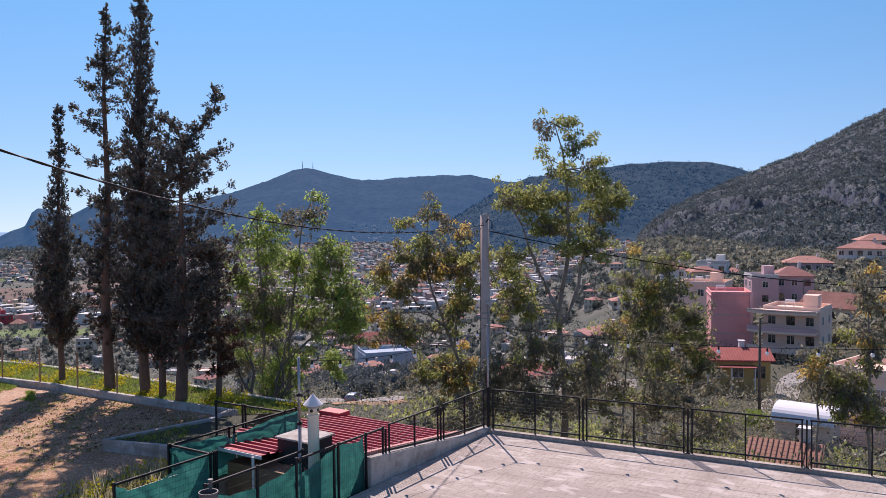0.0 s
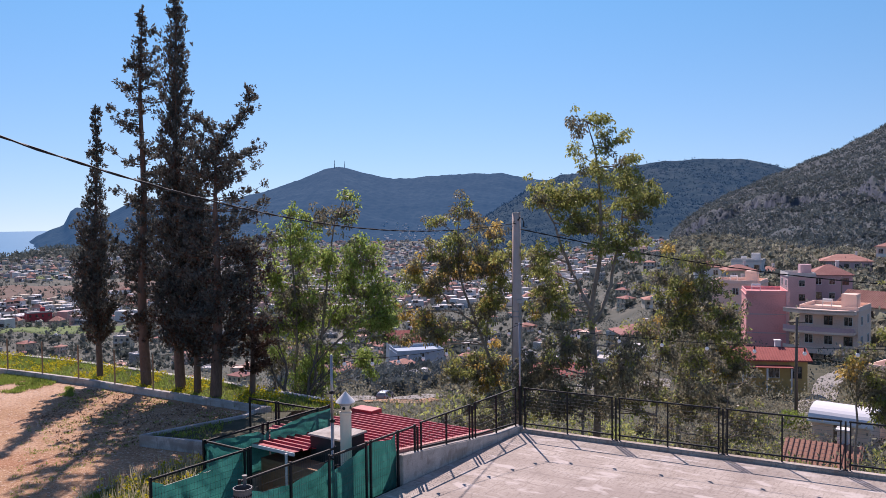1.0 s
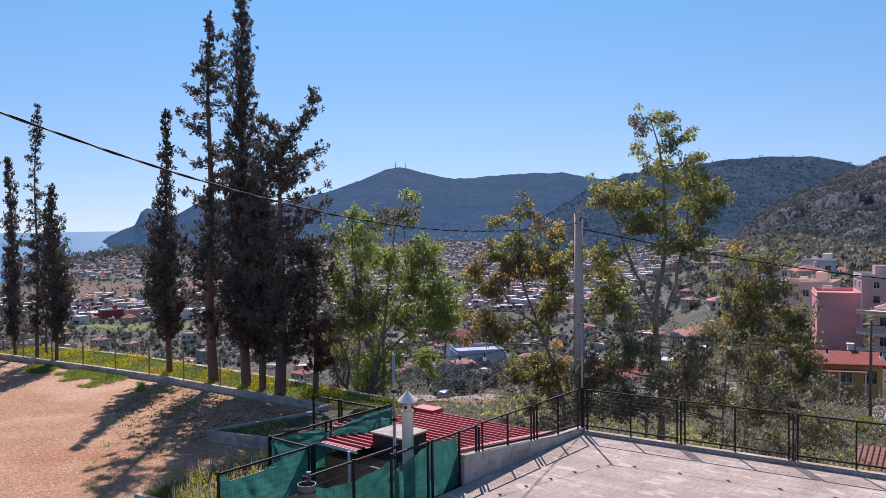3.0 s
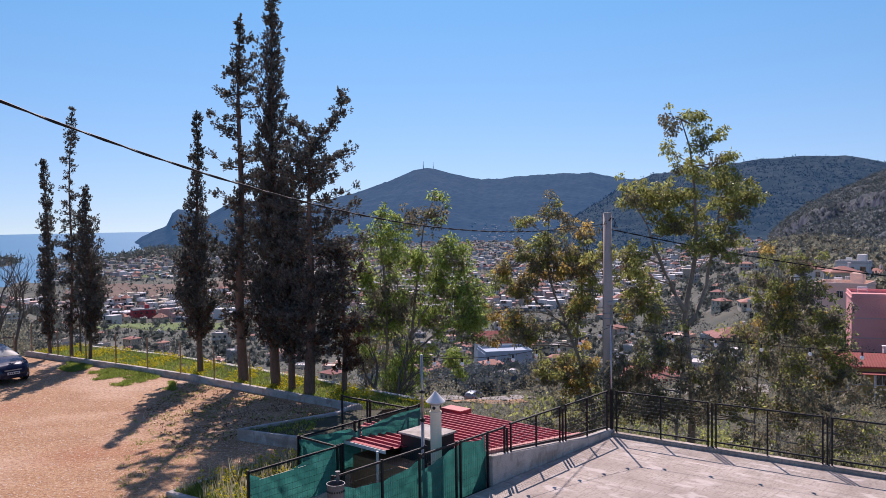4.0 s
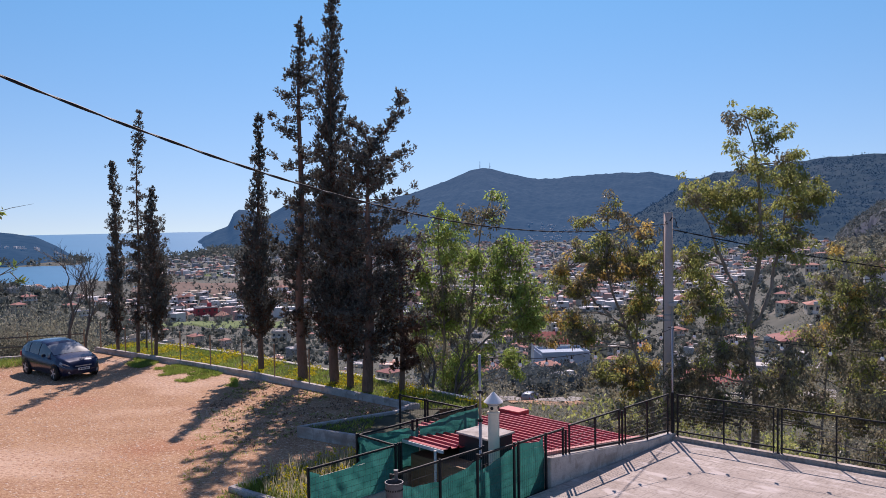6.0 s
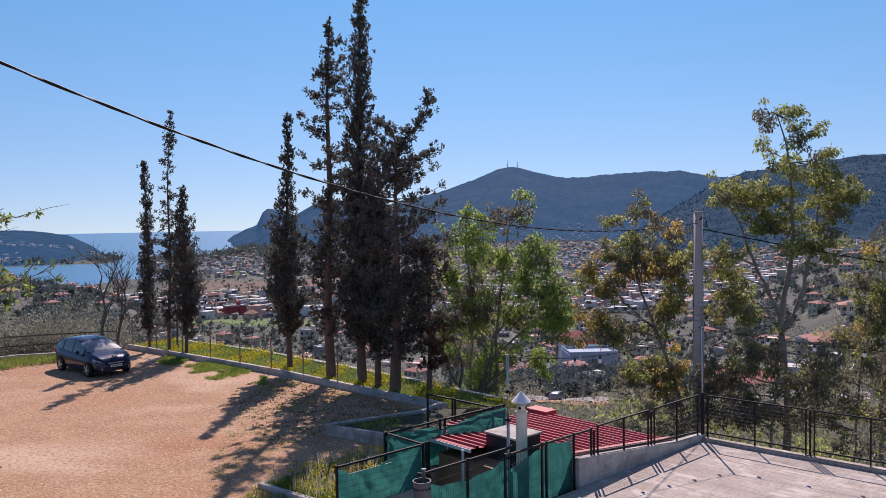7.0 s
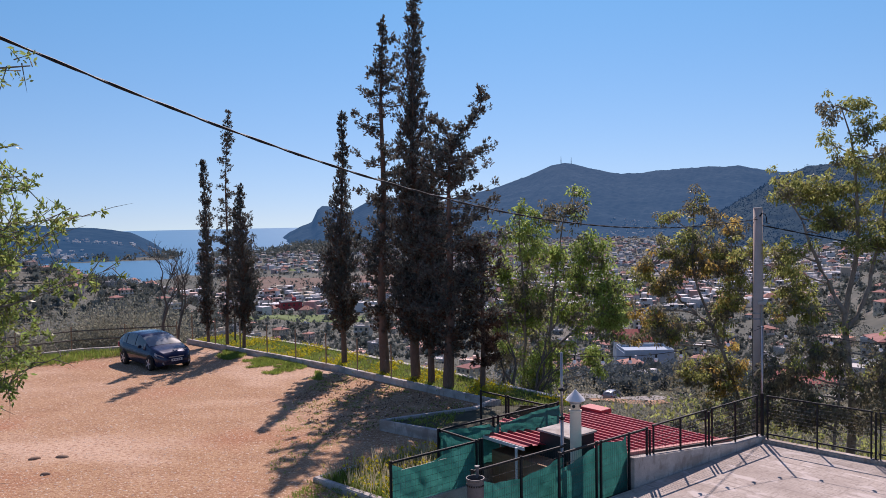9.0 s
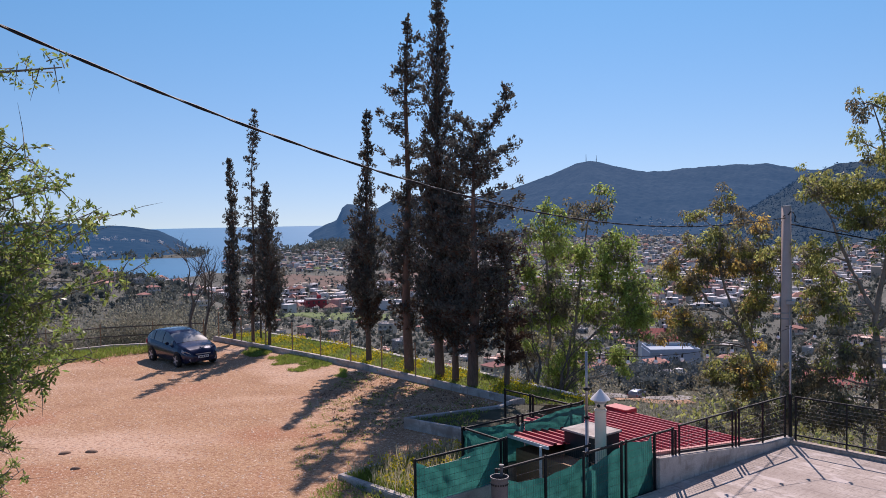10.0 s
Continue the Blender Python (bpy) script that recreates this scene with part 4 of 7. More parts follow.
def cypress(base, height, widths, clear, seed, open_=False, trunk=0.14, label="", dry=0.08, leaders=None, dense=1.0, top=(0.0, 0.0), limbs_at=()):
    """widths: (height, half width) of the crown; clear: bare trunk; leaders: forked tops as (x, z) lines;
    limbs_at: single long limbs (height, reach across); open_: tiers of long limbs with gaps, otherwise a closed column."""
    rng = np.random.default_rng(seed)
    root = facing_root("cypress_tree", base, label, "cypresses")
    wz, wr = [q[0] for q in widths], [q[1] for q in widths]
    spine = [(0, 0, -1.5)] + [(top[0] * (z / height) ** 2 + 0.05 * math.sin(z * 0.9 + seed), 0.05 * math.cos(z * 0.8 + seed), z) for z in np.linspace(0, height * 0.985, 16)]
    part("trunk", Shape().tube(spine, [trunk * 1.3] + [max(0.012, trunk * (1.1 - p[2] / height)) for p in spine[1:]], 10), M["bark"], root, smooth=True)
    SZ = [p[2] for p in spine]
    at = lambda z: np.array([np.interp(z, SZ, [p[0] for p in spine]), np.interp(z, SZ, [p[1] for p in spine]), z])
    wood, pts, dirs = Shape(), [], []

    def spray(p0, d, length, bend, thick=1.0):
        """One limb with tufts of scale foliage along it."""
        p1 = p0 + d * length * 0.55 + [0, 0, bend[0] * length]
        p2 = p0 + d * length + [0, 0, bend[1] * length]
        if length > 0.3:
            wood.tube([tuple(p0), tuple(p1), tuple(p2)], [0.02, 0.013, 0.005], 4, False)
        n = max(2, int(length / 0.085))
        slim = min(1.0, 0.45 + float(np.interp(p0[2], wz, wr)) / 0.9)
        q = rng.uniform(0.12 if length < 0.5 else 0.22, 1.04, n)
        c = rows_at([p0, p1, p2], np.minimum(q, 1)) + rng.normal(0, 0.02 + 0.065 * length ** 0.6, (n, 3)) * [1, 1, 0.75]
        out = d / np.linalg.norm(d)
        for k in range(n):
            m = int(rng.integers(11, 21) * thick)
            r = rng.uniform(0.05, 0.1) * slim
            pts.append(c[k] + ball(rng, m) * [r, r, r * 1.35])
            dirs.append(np.tile(out * 0.7 + [0, 0, 0.55], (m, 1)))

    z = clear
    while z < height * 0.985:
        w = float(np.interp(z, wz, wr))
        full = 1.0 if z < 0.55 * height else 0.8
        if open_:
            for _ in range(int(rng.integers(4, 8) * dense * (1.5 if z < 0.5 * height else 1.0))):
                a = rng.uniform(0, 2 * math.pi)
                length = max(0.1, w * rng.uniform(0.45, 1.08))
                zz = z + rng.normal(0, 0.07)
                spray(at(min(zz, height * 0.98)), np.array([math.cos(a), math.sin(a), rng.uniform(-0.15, 0.45)]), length, (0.0, rng.uniform(-0.12, 0.22)), full)
            z += rng.uniform(0.2, 0.42) * (0.6 if z > 0.8 * height else 1.0)
        else:
            for _ in range(int(5 * dense * (1.35 if z < 0.5 * height else 1.0) + rng.uniform())):
                a = rng.uniform(0, 2 * math.pi)
                up_ = rng.uniform(0.7, 2.2)
                length = max(0.07, w * rng.uniform(0.5, 1.1))
                spray(at(min(z + rng.normal(0, 0.05) - 0.4 * length, height * 0.98)), np.array([math.cos(a), math.sin(a), up_ * min(1.0, 0.5 / max(0.2, length))]), length, (-0.04, 0.12), full)
            z += 0.135
    for hz, reach in limbs_at:
        spray(at(hz), np.array([reach, rng.uniform(-0.2, 0.2), abs(reach) * rng.uniform(0.1, 0.45)]), 1.0, (-0.05, 0.12), 1.2)
    for line in leaders or ():
        L = [(x, 0.1 * math.sin(3 * x), zz) for x, zz in line]
        wood.tube(L, list(np.linspace(0.055, 0.012, len(L))), 7, False)
        n = int(26 * sum(math.dist(a, b) for a, b in zip(line, line[1:])))
        for k, p in zip(rng.uniform(0.12, 1.0, n), rows_at(L, rng.uniform(0.12, 1.0, n))):
            a = rng.uniform(0, 2 * math.pi)
            spray(p, np.array([math.cos(a), math.sin(a), rng.uniform(-0.3, 0.6)]), rng.uniform(0.08, 0.3), (0, 0.05), 0.8)
    twig_part(wood, M["bark"], root)
    c, d = np.concatenate(pts), np.concatenate(dirs)
    pick = (rng.uniform(size=len(c)) < dry) | ((c[:, 2] < clear + 1.2) & (rng.uniform(size=len(c)) < dry * 4))
    leaf_part("crown", c[~pick], d[~pick], 0.092, 0.046, M["cypress"], root, rng, 0.6)
    leaf_part("dry_foliage", c[pick], d[pick], 0.1, 0.05, M["drycypress"], root, rng, 0.6, "brown dried scale foliage")
    if base[2] < 0:
        root.matrix_world = root.matrix_world @ Matrix.Scale(1.05, 4)
    return root


cypress((-21.6, 31.35, 0), 8.45, [(0.8, 0.2), (1.6, 0.42), (4, 0.4), (6, 0.34), (7.4, 0.22), (8.4, 0.05)], 0.8, 41, trunk=0.07, label="slender columnar cypress at the lot corner", dense=0.9)
cypress((-20.16, 30.7, 0), 10.6, [(1.0, 0.3), (3, 0.5), (5, 0.5), (6.5, 0.42), (8, 0.36), (9.3, 0.3), (10.2, 0.2), (10.7, 0.03)], 1.2, 42, True, trunk=0.07, label="thin ragged cypress with a sparse top", dense=0.8, top=(0.25, 0))
cypress((-19.2, 30.48, 0), 7.1, [(0.7, 0.3), (2, 0.62), (4, 0.55), (5.5, 0.42), (6.4, 0.24), (7.1, 0.05)], 0.9, 43, trunk=0.07, label="dense columnar cypress beside the wall", dense=1.15)
cypress((-13.39, 28.04, -0.28), 9.6, [(1.4, 0.25), (2.0, 0.7), (3.0, 0.85), (4.0, 0.8), (4.8, 0.62), (5.6, 0.42), (6.6, 0.3), (7.6, 0.26), (8.2, 0.22), (8.45, 0.06), (8.7, 0.1), (8.85, 0.2), (9.2, 0.13), (9.6, 0.03)], 1.5, 45, trunk=0.1, label="slender cypress with a pinched top", dense=1.0, top=(0.15, 0))
cypress((-11.13, 26.67, -0.28), 12.6, [(1.8, 0.4), (3, 0.75), (5, 0.78), (6.5, 0.72), (7.6, 0.68), (8.7, 0.62), (9.2, 0.72), (9.7, 0.6), (10.2, 0.5), (10.8, 0.36), (11.5, 0.24), (12.2, 0.13), (12.6, 0.03)], 1.9, 46, True, 0.16,
        "tall ragged cypress with tiered open branches", dense=0.95, top=(0.2, 0), limbs_at=[(11.5, 0.42), (10.85, 0.5), (10.3, 0.52), (10.5, -0.4), (9.75, -0.66), (9.8, 0.62), (8.9, -0.98), (8.55, -0.78), (7.4, -0.9), (7.7, 0.75), (6.4, -0.95)])
cypress((-9.66, 25.99, -0.28), 12.95, [(1.4, 0.5), (2.5, 0.85), (4.5, 0.9), (6, 0.72), (7, 0.62), (8, 0.55), (9, 0.5), (10, 0.42), (11, 0.34), (12, 0.24), (12.7, 0.12), (12.95, 0.04)], 1.6, 47, trunk=0.15, label="tall dense dark cypress in the group", dense=1.15, top=(0.1, 0))
cypress((-8.93, 25.62, -0.28), 6.9, [(1.4, 0.45), (2.5, 0.75), (4.5, 0.7), (6, 0.5), (6.9, 0.15)], 1.5, 48, trunk=0.11, label="shaded cypress inside the group", dense=1.1)
cypress((-8.11, 24.89, -0.28), 8.0, [(1.4, 0.6), (2.4, 1.2), (4, 1.35), (5.4, 1.35), (6.2, 1.25), (6.9, 1.05), (7.5, 1.0), (7.8, 0.7), (8.0, 0.4)], 1.5, 49, True, 0.17, "broad cypress with a forked crooked top", dense=1.25, top=(0.19, 0),
        leaders=[[(0.19, 7.6), (0.25, 8.0), (0.5, 8.25), (0.8, 8.55), (1.06, 8.92), (1.14, 9.3), (1.07, 9.6)], [(0.19, 7.7), (0.03, 8.25), (-0.25, 8.5), (-0.55, 8.66)]],
        limbs_at=[(7.25, 1.42), (7.45, 1.2), (6.7, 1.15), (6.2, 1.5), (5.9, 1.6), (7.5, -0.7), (6.9, -0.75), (8.0, -0.6), (5.4, 1.5), (4.8, 1.6)])
cypress((-7.09, 25.20, -0.28), 5.2, [(1.2, 0.5), (2.2, 0.95), (3.6, 0.95), (4.6, 0.7), (5.2, 0.2)], 1.2, 50, True, 0.09, "drooping low cypress growth at the group's edge", dry=0.35, dense=1.1)


def tree(name, base, blobs, label, mats, seed, leaf=(0.135, 0.056), per=64, bark="palebark", trunk=0.1, droop=-0.55, stems=None, clump=(0.11, 0.29), cover=54.0, shares=(1.0,), sat=3):
    """A broad-leaved tree: blobs (across the view, height, half width, half height) are the boughs' leaf masses, each of many clumps;
    stems: trunk and forks as (across, height) lines; mats with their shares: the leaf tones, clump by clump."""
    rng = np.random.default_rng(seed)
    root = facing_root(name, base, label, name.split("_")[0] + " trees")
    hi = max(b[1] for b in blobs)
    lx = float(np.mean([b[0] for b in blobs[:2]]))
    stems = stems or [[(0, 0), (0.1 * lx, 0.3 * hi), (0.5 * lx, 0.6 * hi), (lx, hi * 0.97)]]
    lines = []
    for i, s in enumerate(stems):
        P = [(x, 0.0 if j == 0 else 0.12 * math.cos(zz * 0.9 + seed + i), zz) for j, (x, zz) in enumerate(s)]
        if i == 0:
            P = [(P[0][0], 0, P[0][2] - 2.5)] + P
        q = rows_at(P, np.linspace(0, 1, 18)) + rng.normal(0, 0.025, (18, 3))
        r0 = trunk * (1.3 if i == 0 else 0.62)
        part("trunk" if i == 0 else "fork", Shape().tube([tuple(p) for p in q], list(np.linspace(r0, 0.018, 18)), 10), M[bark], root, smooth=True)
        lines.append(q)
    spine = np.concatenate(lines)
    wood, pts, dirs, tone = Shape(), [], [], []
    edges = np.cumsum(shares) / sum(shares)
    extra = [(bx + rng.normal(0, 0.85 * rx), bz + rng.normal(-0.25 * rz, 0.8 * rz), rx * rng.uniform(0.5, 0.95), rz * rng.uniform(0.45, 0.9)) for bx, bz, rx, rz in blobs if bz < 0.88 * hi for _ in range(sat)]
    for bx, bz, rx, rz in [*blobs, *extra]:
        c = np.array([bx, rng.uniform(-1, 1) * min(1.0, rx), bz])
        gap = np.linalg.norm(spine - c, axis=1) + 3.0 * np.maximum(0, spine[:, 2] - (bz - 0.35 * rz))
        p0 = spine[int(np.argmin(gap))]
        mid = p0 * 0.45 + c * 0.55 + rng.normal(0, 0.1, 3) + [0, 0, -0.12]
        wood.tube([tuple(p0), tuple(p0 * 0.7 + mid * 0.3 + rng.normal(0, 0.04, 3)), tuple(mid), tuple(c)], [0.04, 0.032, 0.023, 0.012], 6, False)
        bias = rng.uniform()
        for _ in range(max(4, int(cover * rx * rz))):
            u = np.clip(rng.normal(0, 0.5, 3), -1.12, 1.12)
            q = c + u * [rx, max(0.5, rx), rz]
            wood.tube([tuple(mid * 0.35 + c * 0.65), tuple((c + q) / 2 + [0, 0, -0.04]), tuple(q)], [0.012, 0.009, 0.004], 3, False)
            r = rng.uniform(*clump)
            m = int(per * rng.uniform(0.6, 1.3) * (r / 0.25) ** 2)
            v = ball(rng, m) * [r, r, r * 0.72]
            v[:, 2] -= 0.5 * (v[:, 0] ** 2 + v[:, 1] ** 2) / r
            pts.append(q + v)
            dirs.append(np.tile([0, 0, droop], (m, 1)) + v / r * 0.5)
            tone.append(np.full(m, int(np.searchsorted(edges, min(0.999, 0.55 * rng.uniform() + 0.45 * bias)))))
    twig_part(wood, M[bark], root)
    c, d, tone = np.concatenate(pts), np.concatenate(dirs), np.concatenate(tone)
    for i, mat in enumerate(mats):
        k = tone == i
        if k.any():
            leaf_part("crown" if i == 0 else "leaf_sprays", c[k], d[k], leaf[0], leaf[1], M[mat], root, rng, 0.45)
    return root


def up(blobs, z):
    return [(a, b - z, *c) for a, b, *c in blobs]


GUM = ("euc", "dusky", "gold")
tree("eucalyptus_tree", (-6.3, 29.6, -4.0), up([(-0.45, 5.87, 0.59, 0.57), (-1.25, 5.0, 0.57, 0.46), (-0.06, 4.13, 0.8, 1.23), (-1.31, 3.5, 0.61, 0.76), (-0.29, 1.85, 0.64, 0.64), (0.15, 0.02, 0.74, 1.06), (-1.2, 1.6, 0.5, 0.7)], -4.0),
     "young bright green eucalyptus with light gaps", ("euclive", "dusky"), 61, trunk=0.075, shares=(0.66, 0.34), stems=[up([(-0.39, -4.0), (-0.39, -0.71), (-0.28, 2.06), (-0.45, 4.6), (-0.45, 6.08)], -4.0), up([(-0.3, 1.2), (-0.8, 3.0), (-1.25, 4.9)], -4.0)])
tree("eucalyptus_tree", (-5.2, 29.4, -4.0), up([(-0.26, 5.81, 0.56, 0.52), (0.56, 5.9, 0.5, 0.71), (1.24, 4.12, 0.65, 0.83), (1.82, 2.37, 0.69, 0.94), (0.42, 2.14, 0.73, 1.15), (1.3, 0.3, 0.36, 0.5), (-0.2, 4.1, 0.4, 0.5)], -4.0),
     "young bright green eucalyptus with a many-headed crown", ("euclive", "dusky"), 62, trunk=0.075, shares=(0.66, 0.34), stems=[up([(-0.44, -4.0), (-0.44, -0.86), (-0.45, 1.25), (-0.14, 3.76), (0.03, 5.43), (0.46, 6.25)], -4.0), up([(-0.4, 1.4), (0.4, 2.8), (1.2, 4.3)], -4.0), up([(-0.45, 0.6), (0.6, 1.5), (1.8, 2.5)], -4.0)])
tree("eucalyptus_tree", (0.6, 34.0, -5.0), up([(-1.2, 5.97, 0.47, 0.61), (-2.22, 5.59, 0.45, 0.45), (-0.51, 5.56, 0.37, 0.51), (0.28, 4.92, 0.46, 0.67), (-1.42, 4.8, 0.66, 0.59), (-2.42, 4.53, 0.26, 0.33), (0.0, 3.81, 0.84, 0.79), (-1.66, 3.44, 0.73, 0.75), (-3.11, 3.68, 0.38, 0.57), (-2.72, 2.59, 0.33, 0.38),
     (0.03, 1.87, 0.77, 0.65), (-2.9, 1.37, 0.59, 0.66), (-1.8, 1.03, 0.9, 0.57), (-1.14, -0.43, 0.78, 0.47), (0.4, -0.51, 0.56, 0.79), (-0.34, -1.55, 0.63, 0.61)], -5.0),
     "olive-green eucalyptus with yellowing leaves", GUM, 63, per=74, shares=(0.44, 0.26, 0.3), stems=[up([(0.6, -5), (0.49, -1.95), (-0.12, -0.08), (-0.68, 1.56), (-1.36, 3.44), (-1.25, 5.55)], -5.0), up([(-0.2, 0.1), (0.1, 2.2), (0.2, 4.8)], -5.0), up([(-0.5, 1.0), (-1.8, 2.2), (-2.9, 3.6)], -5.0)])
tree("eucalyptus_tree", (4.7, 31.7, -4.5), up([(-0.59, 9.32, 0.42, 0.53), (0.23, 9.46, 0.4, 0.38), (-0.65, 8.01, 0.38, 0.38), (0.72, 8.44, 0.73, 0.58), (0.17, 7.54, 0.5, 0.38), (1.02, 7.7, 0.46, 0.29), (-2.26, 6.72, 0.8, 0.58), (-0.72, 6.47, 0.79, 0.72), (1.17, 6.9, 1.04, 0.58), (1.65, 5.77, 0.54, 0.52),
     (0.03, 5.31, 1.06, 0.42), (-2.12, 4.21, 0.82, 0.69), (-1.71, 2.66, 0.86, 0.86), (0.56, 4.51, 1.05, 0.46)], -4.5),
     "tall spreading eucalyptus with pale bare limbs", GUM, 64, per=74, sat=2, trunk=0.15, shares=(0.62, 0.28, 0.1), stems=[up([(0.05, -4.5), (0.05, -1.12), (-0.18, 1.87), (0.16, 3.79), (0.22, 5.27), (0.13, 7.37), (-0.07, 8.43), (-0.33, 9.28)], -4.5), up([(-0.2, 2.0), (-0.89, 3.36), (-1.6, 5.29), (-2.18, 6.38)], -4.5), up([(-0.1, 1.2), (0.5, 2.6), (0.9, 4.6), (1.2, 6.6)], -4.5)])
tree("eucalyptus_tree", (8.6, 35.05, -6.0), up([(-0.18, 4.1, 0.69, 0.53), (1.07, 3.76, 0.73, 0.45), (-0.66, 2.89, 0.93, 0.7), (1.37, 2.41, 0.81, 0.9), (0.31, 1.71, 0.92, 1.03), (1.88, 1.0, 0.72, 0.79), (-0.66, 0.61, 0.93, 0.93), (0.83, -0.84, 1.14, 0.98), (2.29, -0.95, 0.52, 0.9)], -6.0),
     "broad drooping eucalyptus beyond the railing", ("dusky", "euc", "gold"), 65, shares=(0.5, 0.34, 0.16), cover=46, stems=[up([(0.15, -6), (0.15, -2.21), (0.35, 0.59), (0.14, 3.34)], -6.0), up([(0.3, 0.2), (1.2, 2.0), (1.1, 3.6)], -6.0)])
tree("eucalyptus_tree", (3.6, 29.0, -5.0), up([(-0.51, 1.12, 0.84, 1.18), (1.61, 0.3, 0.73, 0.86), (-1.17, -0.02, 0.59, 0.69), (0.37, 0.64, 0.39, 0.78), (-0.3, -0.9, 1.0, 0.6)], -5.0), "dusky eucalyptus behind the railing", ("dusky", "euc"), 66, trunk=0.08, shares=(0.75, 0.25), cover=46)
tree("eucalyptus_tree", (13.1, 24.7, -5.0), up([(-0.17, 3.27, 0.62, 0.78), (0.06, 1.8, 0.45, 0.69), (-0.52, 0.53, 0.63, 0.6), (0.08, -0.25, 0.52, 0.52)], -5.0), "slim eucalyptus at the terrace's far end", GUM, 67, trunk=0.07, shares=(0.45, 0.35, 0.2), cover=56)
tree("eucalyptus_tree", (11.8, 25.4, -5.0), up([(0.18, 1.36, 0.66, 0.39), (-0.18, 0.69, 0.5, 0.59), (0.54, 0.35, 0.44, 0.53)], -5.0), "low drooping eucalyptus crown above the railing", GUM, 68, trunk=0.06, shares=(0.5, 0.4, 0.1), cover=50)
for i, (x, y, hgt) in enumerate(((6.6, 30.2, 0.0), (1.4, 30.0, -0.6), (9.0, 30.8, -0.5), (8.4, 27.6, -0.9), (-7.8, 32.0, 1.6))):
    k = np.random.default_rng(200 + i)
    bl = [(k.uniform(-1.3, 1.3), hgt + 1.0 - 0.6 * j + k.normal(0, 0.2), k.uniform(0.6, 1.0), k.uniform(0.45, 0.7)) for j in range(5)]
    tree("eucalyptus_tree", (x, y, -5.5), up(bl, -5.5), "low dusky eucalyptus regrowth on the slope", ("dusky", "euc"), 210 + i, trunk=0.06, shares=(0.7, 0.3), cover=30)
tree("shrub_tree", (-20.5, 31.8, 0.0), [(0, 3.3, 0.55, 0.7), (-0.35, 2.3, 0.55, 0.6), (0.35, 2.0, 0.5, 0.6), (0.15, 4.2, 0.35, 0.5), (-0.1, 1.4, 0.45, 0.4)], "small pale shrubby tree between the corner cypresses", ("olive",), 69, leaf=(0.09, 0.03), per=50, bark="greybark", trunk=0.05, droop=0.4, cover=12, sat=0)


# ---- houses ----
def wallpaint(name, c, rand=0.0):
    d = tuple(v * 0.8 for v in c)
    return material(name, [d, c, tuple(min(0.85, v * 1.08) for v in c)], 0.9, 0.25, 4.0, 0.05, rand=rand)


H = {
    "white": wallpaint("whitewashed_wall", (0.72, 0.7, 0.67), 0.1),
    "cream": wallpaint("cream_wall", (0.6, 0.52, 0.4), 0.14),
    "ochre": wallpaint("ochre_wall", (0.55, 0.36, 0.14), 0.1),
    "pink": wallpaint("dusty_pink_wall", (0.84, 0.37, 0.35)),
    "palepink": wallpaint("pale_pink_wall", (0.88, 0.64, 0.52)),
    "mauve": wallpaint("mauve_wall", (0.6, 0.4, 0.41)),
    "grey": wallpaint("bare_concrete_wall", (0.38, 0.37, 0.35), 0.15),
    "blue": wallpaint("pale_blue_grey_wall", (0.42, 0.5, 0.58)),
    "red": wallpaint("deep_red_wall", (0.4, 0.06, 0.07)),
    "tile": material("terracotta_tiles", [(0.28, 0.125, 0.1), (0.39, 0.18, 0.145), (0.47, 0.255, 0.205)], 0.85, 0.6, 5.0, 0.3, rand=0.2),
    "redtile": material("bright_red_roof_tiles", [(0.3, 0.07, 0.06), (0.42, 0.12, 0.1)], 0.8, 0.6, 5.0, 0.3),
    "slab": material("pale_roof_slab", [(0.46, 0.44, 0.42), (0.62, 0.6, 0.57)], 0.9, 0.3, 3.0, 0.05, rand=0.12),
    "orangetile": material("orange_roof_tiles", [(0.34, 0.16, 0.11), (0.45, 0.24, 0.17)], 0.8, 0.8, 5.0, 0.3),
    "pane": material("dark_window_glass", [(0.02, 0.025, 0.03)], 0.08, 1.0, 1.0, 0.0, spec=0.6),
    # lighter base colours stand in for sky reflected in the car's glass
    "carglass": material("car_glass_painted_reflection", [(0.07, 0.085, 0.1)], 0.1, 1.0, 1.0, 0.0, spec=1.0),
    "screen": material("windscreen_painted_reflection", [(0.13, 0.15, 0.16)], 0.13, 1.0, 1.0, 0.0, spec=1.0),
    "frame": material("white_window_frame", [(0.7, 0.69, 0.67)], 0.6, 4.0, 20.0, 0.0),
    "shutter": material("brown_shutter", [(0.14, 0.08, 0.05), (0.2, 0.12, 0.08)], 0.7, 4.0, 20.0, 0.05),
    "ribbed": material("white_ribbed_sheet", [(0.72, 0.73, 0.75), (0.8, 0.8, 0.81)], 0.5, 2.0, 20.0, 0.05),
}


